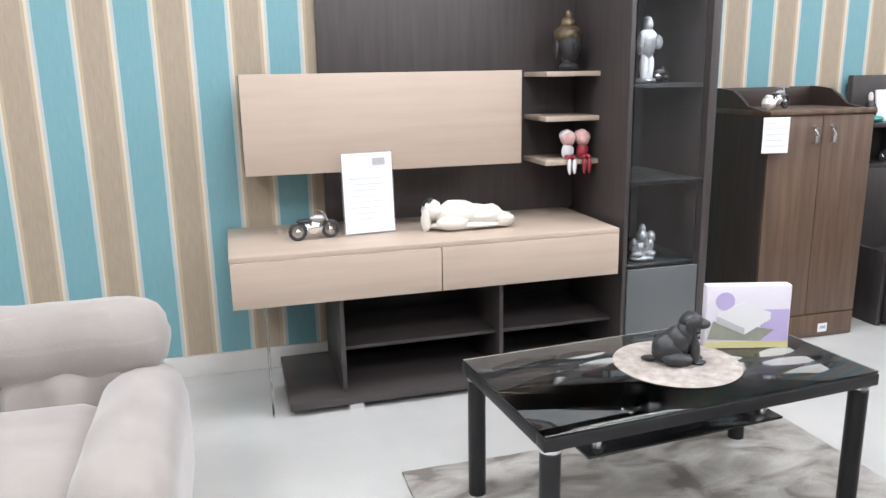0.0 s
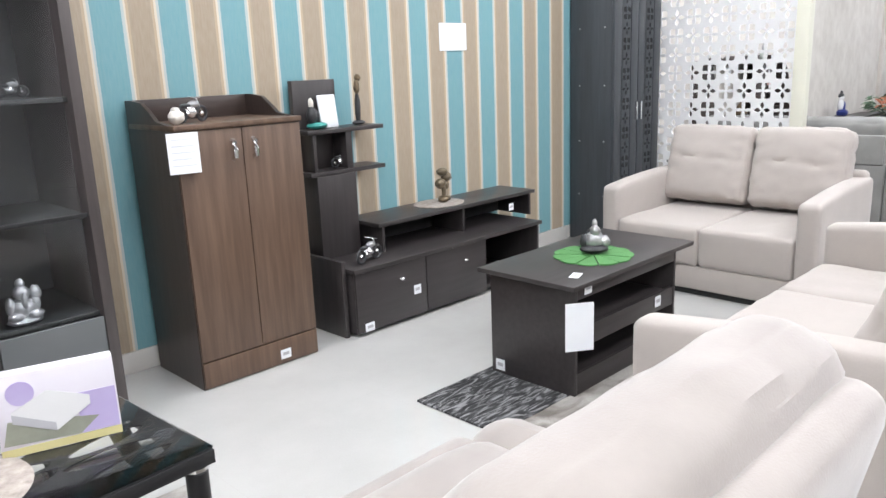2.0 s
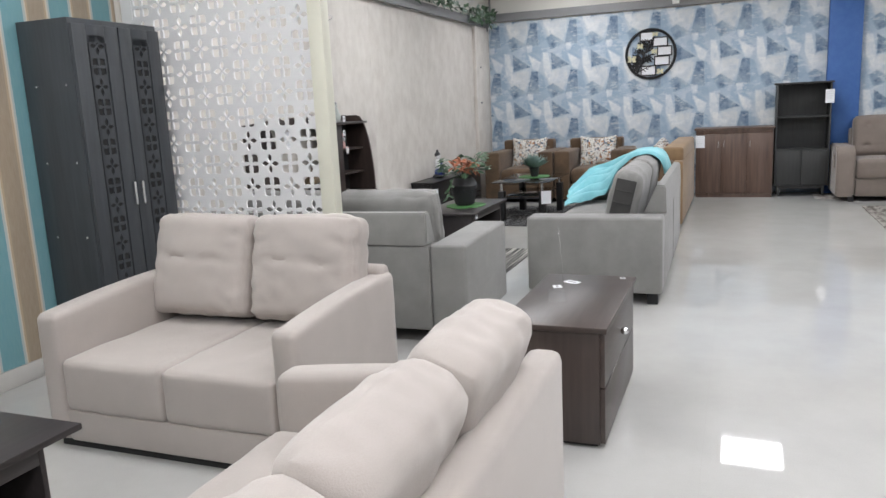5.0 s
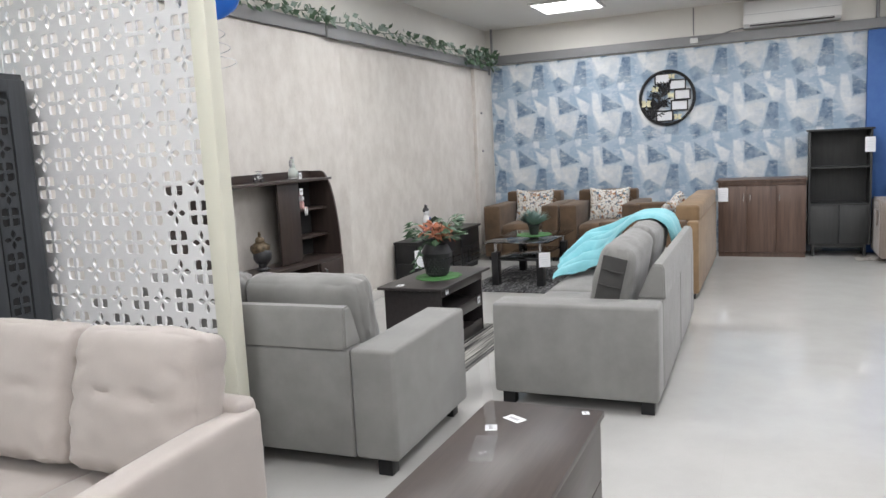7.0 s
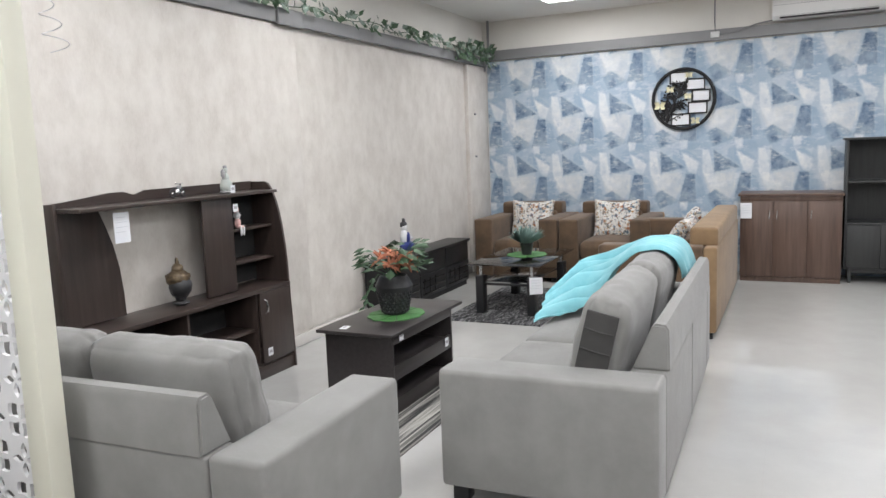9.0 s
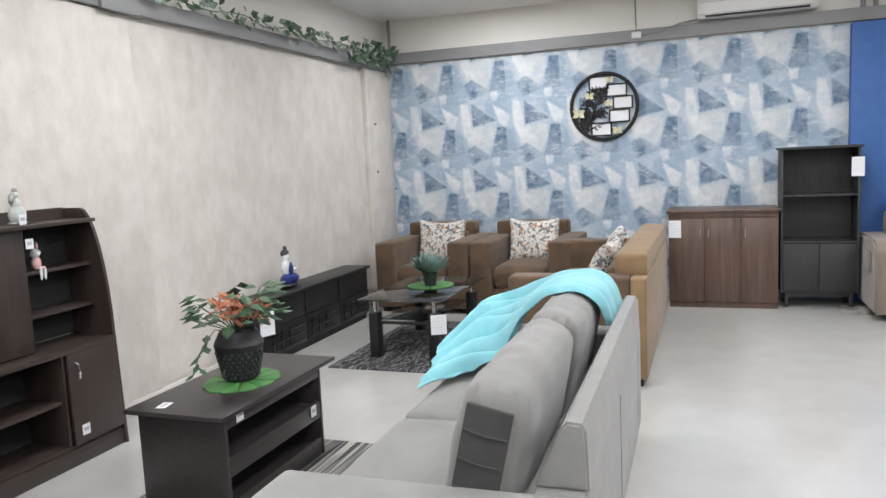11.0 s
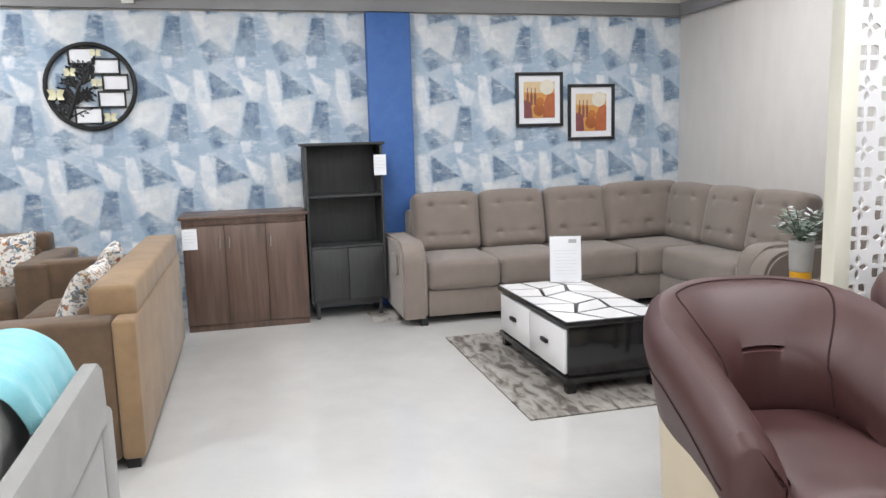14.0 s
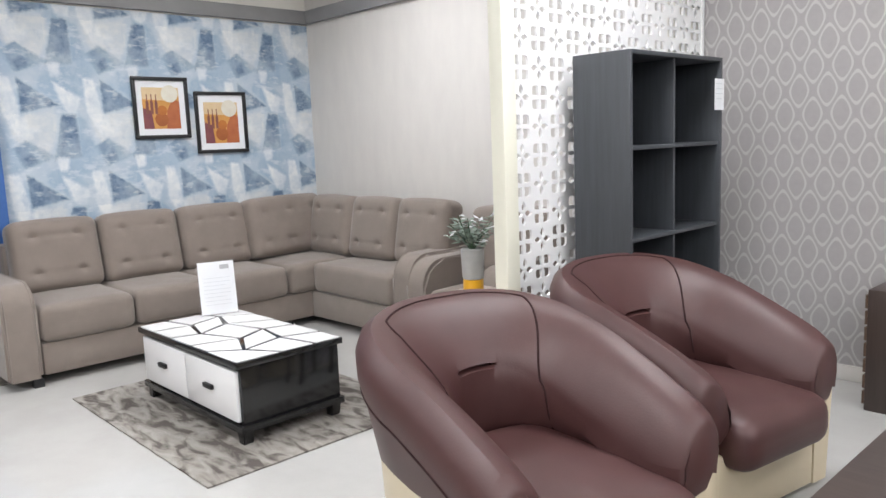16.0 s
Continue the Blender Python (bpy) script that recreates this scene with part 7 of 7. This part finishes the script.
# ---- end wall ornaments ----
def collage_clock():
    t = thing("wall_clock", "round black wall collage with white photo frames and butterflies", "wall decor", (14.058, 1.045, 1.93))
    t.matrix_basis = pose(14.058, 1.045, 1.93, 0, 0, -90)
    # local x runs towards -y of the room's wall as seen from inside, z up, front towards -y
    R = 0.327
    bm = bmesh.new()
    ring = [(R * math.cos(2 * math.pi * i / 48), -0.012, R * math.sin(2 * math.pi * i / 48)) for i in range(49)]
    part("ring", tube(ring, 0.019, 8), BLACK_SATIN, t)
    frames = [(-0.05, 0.235, 0.085, 0.052), (0.125, 0.155, 0.09, 0.05), (0.185, 0.03, 0.085, 0.052), (0.15, -0.10, 0.09, 0.052), (-0.03, -0.225, 0.09, 0.055)]
    for x, z, a, b in frames:
        o = bmesh.new()
        for q in ((x - a - 0.014, x + a + 0.014, z + b, z + b + 0.014), (x - a - 0.014, x + a + 0.014, z - b - 0.014, z - b), (x - a - 0.014, x - a, z - b, z + b), (x + a, x + a + 0.014, z - b, z + b)):
            box(q[0], q[1], -0.022, -0.004, q[2], q[3], 0.002, o)
        f = part("photo_frame", o, BLACK_SATIN, t)
        part("photo", box(x - a, x + a, -0.012, -0.006, z - b, z + b, 0), PAPER, f, "blank white photo")
    rng = random.Random(6)
    br = bmesh.new()
    tube([(-0.18, -0.012, -0.25), (-0.13, -0.012, -0.12), (-0.09, -0.012, 0.0), (-0.03, -0.012, 0.10)], 0.016, 6, br, [1, 0.9, 0.7, 0.3])
    for i in range(60):
        f = rng.random()
        s = Vector((-0.18 + 0.15 * f, -0.012, -0.25 + 0.34 * f))
        a = rng.uniform(0.2, 3.0)
        e = s + Vector((math.cos(a), 0, math.sin(a))) * rng.uniform(0.08, 0.16)
        if Vector((e.x, e.z)).length < R - 0.01:
            m = (s + e) / 2 + Vector((rng.uniform(-0.03, 0.03), 0, rng.uniform(-0.03, 0.03)))
            tube([s, m, e], 0.008, 5, br, [1, 0.9, 0.5])
            for k in range(3):
                b = a + rng.uniform(-1.2, 1.2)
                leaf(br, m.lerp(e, k / 2), (math.cos(b), -0.05, math.sin(b)), 0.05, 0.022, up=(0, 1, 0))
    part("branch", br, BLACK_SATIN, t, "black cut-out branch")
    pale = mat("pale_yellow_metal", (0.62, 0.58, 0.36), 0.4, other=(0.70, 0.68, 0.50), scale=20)
    for x, z, s in ((0.06, 0.26, 0.05), (-0.14, 0.11, 0.055), (-0.25, -0.06, 0.075), (0.05, 0.03, 0.05), (0.13, -0.24, 0.06)):
        o = bmesh.new()
        for a in (0.5, 2.6, -0.6, 3.7):
            leaf(o, (x, -0.028, z), (math.cos(a), -0.2, math.sin(a)), s, s * 0.8, up=(0, 1, 0.1))
        part("butterfly", o, pale, t, "pale yellow butterfly")
    return t


collage_clock()


def art(y1, z0, y0, z1):
    """A framed abstract print: warm blocks, a pale disc, and dark bottle shapes."""
    t = thing("framed_picture", "abstract orange print in a black frame", "picture", ((14.06), (y0 + y1) / 2, (z0 + z1) / 2), 0, "pair of framed prints")
    t.matrix_basis = pose(14.061, (y0 + y1) / 2, (z0 + z1) / 2, 0, 0, -90)
    w, h = abs(y1 - y0) / 2, (z1 - z0) / 2
    bm = bmesh.new()
    k = 0.028
    for b in ((-w, w, h - k, h), (-w, w, -h, -h + k), (-w, -w + k, -h + k, h - k), (w - k, w, -h + k, h - k)):
        box(b[0], b[1], -0.028, -0.002, b[2], b[3], 0.004, bm)
    part("frame", bm, BLACK_SATIN, t)
    part("mount", box(-w + k, w - k, -0.008, -0.004, -h + k, h - k, 0), PAPER, t)

    def patch(name, pts, c, d, o):
        part(name, prism([(x * w, z * h) for x, z in pts], -0.0085 - 0.001 * d - 0.0008, -0.0085 - 0.001 * d, 1), mat(name, c, 0.6, other=o, scale=14), t)

    patch("ochre_field", [(-0.66, -0.68), (0.66, -0.68), (0.66, 0.66), (-0.66, 0.66)], (0.52, 0.24, 0.045), 0, (0.60, 0.32, 0.10))
    patch("cream_field", [(-0.66, 0.28), (0.1, 0.24), (0.66, 0.40), (0.66, 0.66), (-0.66, 0.66)], (0.60, 0.44, 0.24), 1, (0.66, 0.52, 0.34))
    patch("rust_field", [(0.15, -0.68), (0.66, -0.68), (0.66, 0.20), (0.42, 0.30), (0.2, -0.1)], (0.34, 0.09, 0.035), 2, (0.44, 0.14, 0.05))
    patch("plum_field", [(-0.66, -0.68), (-0.30, -0.68), (-0.36, -0.1), (-0.66, 0.0)], (0.16, 0.045, 0.06), 2, (0.22, 0.07, 0.07))
    part("pale_disc", cyl(0, 0, 0, 0.001, 0.30 * w, n=28), mat("pale_disc", (0.70, 0.68, 0.60), 0.6, other=(0.62, 0.58, 0.48), scale=14), t, "", pose(0.32 * w, -0.0125, 0.46 * h, 90, 0, 0))
    for x in (-0.5, -0.34, -0.18):
        patch("bottle_shape", [(x - 0.05, -0.2), (x + 0.05, -0.2), (x + 0.05, 0.18), (x + 0.018, 0.26), (x + 0.018, 0.44), (x - 0.018, 0.44), (x - 0.018, 0.26), (x - 0.05, 0.18)], (0.16, 0.06, 0.05), 3, (0.24, 0.09, 0.06))
    part("round_shape", cyl(0, 0, 0, 0.001, 0.17 * w, n=24), mat("amber_disc", (0.48, 0.17, 0.03), 0.6, other=(0.36, 0.11, 0.02), scale=10), t, "", pose(0.02 * w, -0.0135, -0.08 * h, 90, 0, 0))
    part("round_shape", cyl(0, 0, 0, 0.001, 0.24 * w, n=24), mat("dark_amber_disc", (0.38, 0.12, 0.03), 0.6, other=(0.28, 0.08, 0.02), scale=10), t, "", pose(-0.02 * w, -0.0125, -0.38 * h, 90, 0, 0))
    return t


art(-2.5, 1.535, -2.958, 2.022)
art(-3.009, 1.402, -3.478, 1.913)


def air_conditioner():
    t = thing("air_conditioner", "white split air conditioner above the grey trunking", "air conditioner")
    out = [(14.06, 2.67), (13.90, 2.665), (13.86, 2.70), (13.845, 2.78), (13.85, 2.90), (13.88, 2.955), (14.06, 2.96)]
    part("body", prism(out, -0.87, 0.15, 1, 0.006), WHITE_PLASTIC, t)
    part("air_slot", box(13.862, 13.90, -0.80, 0.08, 2.672, 2.70, 0.002), BLACK_SATIN, t, "dark air outlet slot")
    part("louvre", box(13.852, 13.872, -0.80, 0.08, 2.688, 2.694, 0.001), WHITE_PLASTIC, t)
    part("seam", box(13.842, 13.846, -0.86, 0.14, 2.80, 2.804, 0), INK, t)
    return t


air_conditioner()
solo("cable", tube([(14.0, 0.15, 2.68), (14.0, 0.3, 2.66), (14.0, 0.5, 2.60), (14.0, 0.71, 2.585), (14.0, 0.72, 2.72), (14.0, 0.72, 2.98)], 0.008, 8), BAND, "thin grey cable running down to a socket", "cable")
solo("socket", box(13.985, 14.012, 0.67, 0.76, 2.56, 2.62, 0.004), WHITE_PLASTIC, "small white wall socket on the trunking", "socket")
label_card((13.518, 0.353, 0.655), 0.11, 0.16, -90, 0, 4)
label_card((13.575, -1.153, 1.17), 0.10, 0.165, -90, 0, 4)
label_card((9.945, -3.925, 1.53), 0.10, 0.16, -90, 0, 4)


def vine():
    t = thing("leaf_garland", "artificial ivy garland hung along the trunking", "garland")
    rng = random.Random(11)
    st = bmesh.new()
    pts = []
    for i in range(80):
        x = 7.0 + 7.0 * i / 79
        pts.append((min(x, 13.95), 3.33 + 0.02 * math.sin(i), 2.60 + 0.02 * math.sin(i * 0.7)))
    tube(pts, 0.004, 5, st)
    lf, pl = bmesh.new(), bmesh.new()
    for i in range(360):
        x = rng.uniform(7.0, 13.95)
        c = Vector((x, 3.32 + rng.uniform(-0.03, 0.02), 2.60 + rng.uniform(-0.05, 0.06)))
        a = rng.uniform(0, 6.28)
        leaf(lf if rng.random() < 0.6 else pl, c, (math.cos(a), -0.4, 0.5 * math.sin(a) - 0.1), 0.075, 0.055, up=(0, -1, 0.3))
    for i in range(90):
        c = Vector((rng.uniform(12.9, 13.95), 3.28 + rng.uniform(-0.05, 0.05), 2.60 + rng.uniform(-0.12, 0.08)))
        a = rng.uniform(0, 6.28)
        leaf(lf if rng.random() < 0.7 else pl, c, (math.cos(a), -0.4, 0.6 * math.sin(a) - 0.3), 0.09, 0.065, up=(0, -1, 0.3))
    part("stem", st, LEAF_DARK, t)
    part("leaves", lf, LEAF_DARK, t, "dark green leaves")
    part("pale_leaves", pl, LEAF_PALE, t, "paler variegated leaves")
    return t


vine()


def balloon():
    t = thing("balloon", "blue balloon with curled silver ribbon on the screen post", "balloon", (7.03, 2.20, 2.22))
    part("envelope", lathe([(0.006, -0.140), (0.010, -0.134), (0.045, -0.124), (0.098, -0.085), (0.128, -0.03), (0.132, 0.03), (0.11, 0.09), (0.06, 0.125), (0.001, 0.135)], 28), BLUE_RUBBER, t)
    pts = [(0.02 * math.cos(i * 0.7) * (1 + i * 0.03), 0.02 * math.sin(i * 0.7) * (1 + i * 0.05) - 0.002 * i, -0.14 - 0.0075 * i) for i in range(30)]
    part("ribbon", tube(pts, 0.0018, 5), RIBBON, t, "curled silver ribbon")
    part("string", tube([(0, 0, -0.15), (-0.12, -0.08, -0.05), (-0.262, -0.165, 0.0)], 0.0015, 4), RIBBON, t)
    return t


balloon()


# ---- corner sofa side ----
sign_stand((12.262, -2.20, 0.433), 0.225, 0.33, -108, 8, "white printed sheet in an acrylic stand on the marble table")


def vase(at):
    t = thing("vase", "grey ribbed vase on a yellow base with pale green leaves", "vase", at)
    part("base", lathe([(0.046, 0), (0.05, 0.004), (0.05, 0.088), (0.046, 0.092)], 24), YELLOW, t, "glossy yellow base")
    part("body", lathe([(0.047, 0.092), (0.052, 0.097)] + [(0.052 + 0.0016 * (i % 2) + 0.00025 * i, 0.10 + 0.006 * i) for i in range(24)] + [(0.050, 0.245), (0.046, 0.24)], 28), mat("ribbed_grey_glaze", (0.27, 0.27, 0.26), 0.6, other=(0.33, 0.33, 0.32), scale=15), t)
    rng = random.Random(5)
    lf, st, wh = bmesh.new(), bmesh.new(), bmesh.new()
    for i in range(22):
        a, k = 2 * math.pi * rng.random(), rng.uniform(0.25, 1.0)
        e = Vector((0.15 * k * math.cos(a), 0.15 * k * math.sin(a), 0.29 + 0.15 * rng.random()))
        tube([(0, 0, 0.22), (e.x * 0.4, e.y * 0.4, 0.30), e], 0.002, 4, st)
        for j in range(9):
            p = Vector((0, 0, 0.24)).lerp(e, 0.35 + 0.65 * j / 8)
            b = rng.uniform(0, 6.28)
            leaf(wh if j > 6 and i % 2 else lf, p, (math.cos(b), math.sin(b), rng.uniform(-0.2, 0.7)), 0.045, 0.026)
    part("stem", st, LEAF_DARK, t)
    part("leaves", lf, LEAF_PALE, t, "pale sage leaves")
    part("blossom", wh, PAPER, t, "small white blossom")
    return t


vase((10.60, -2.715, 0.661))
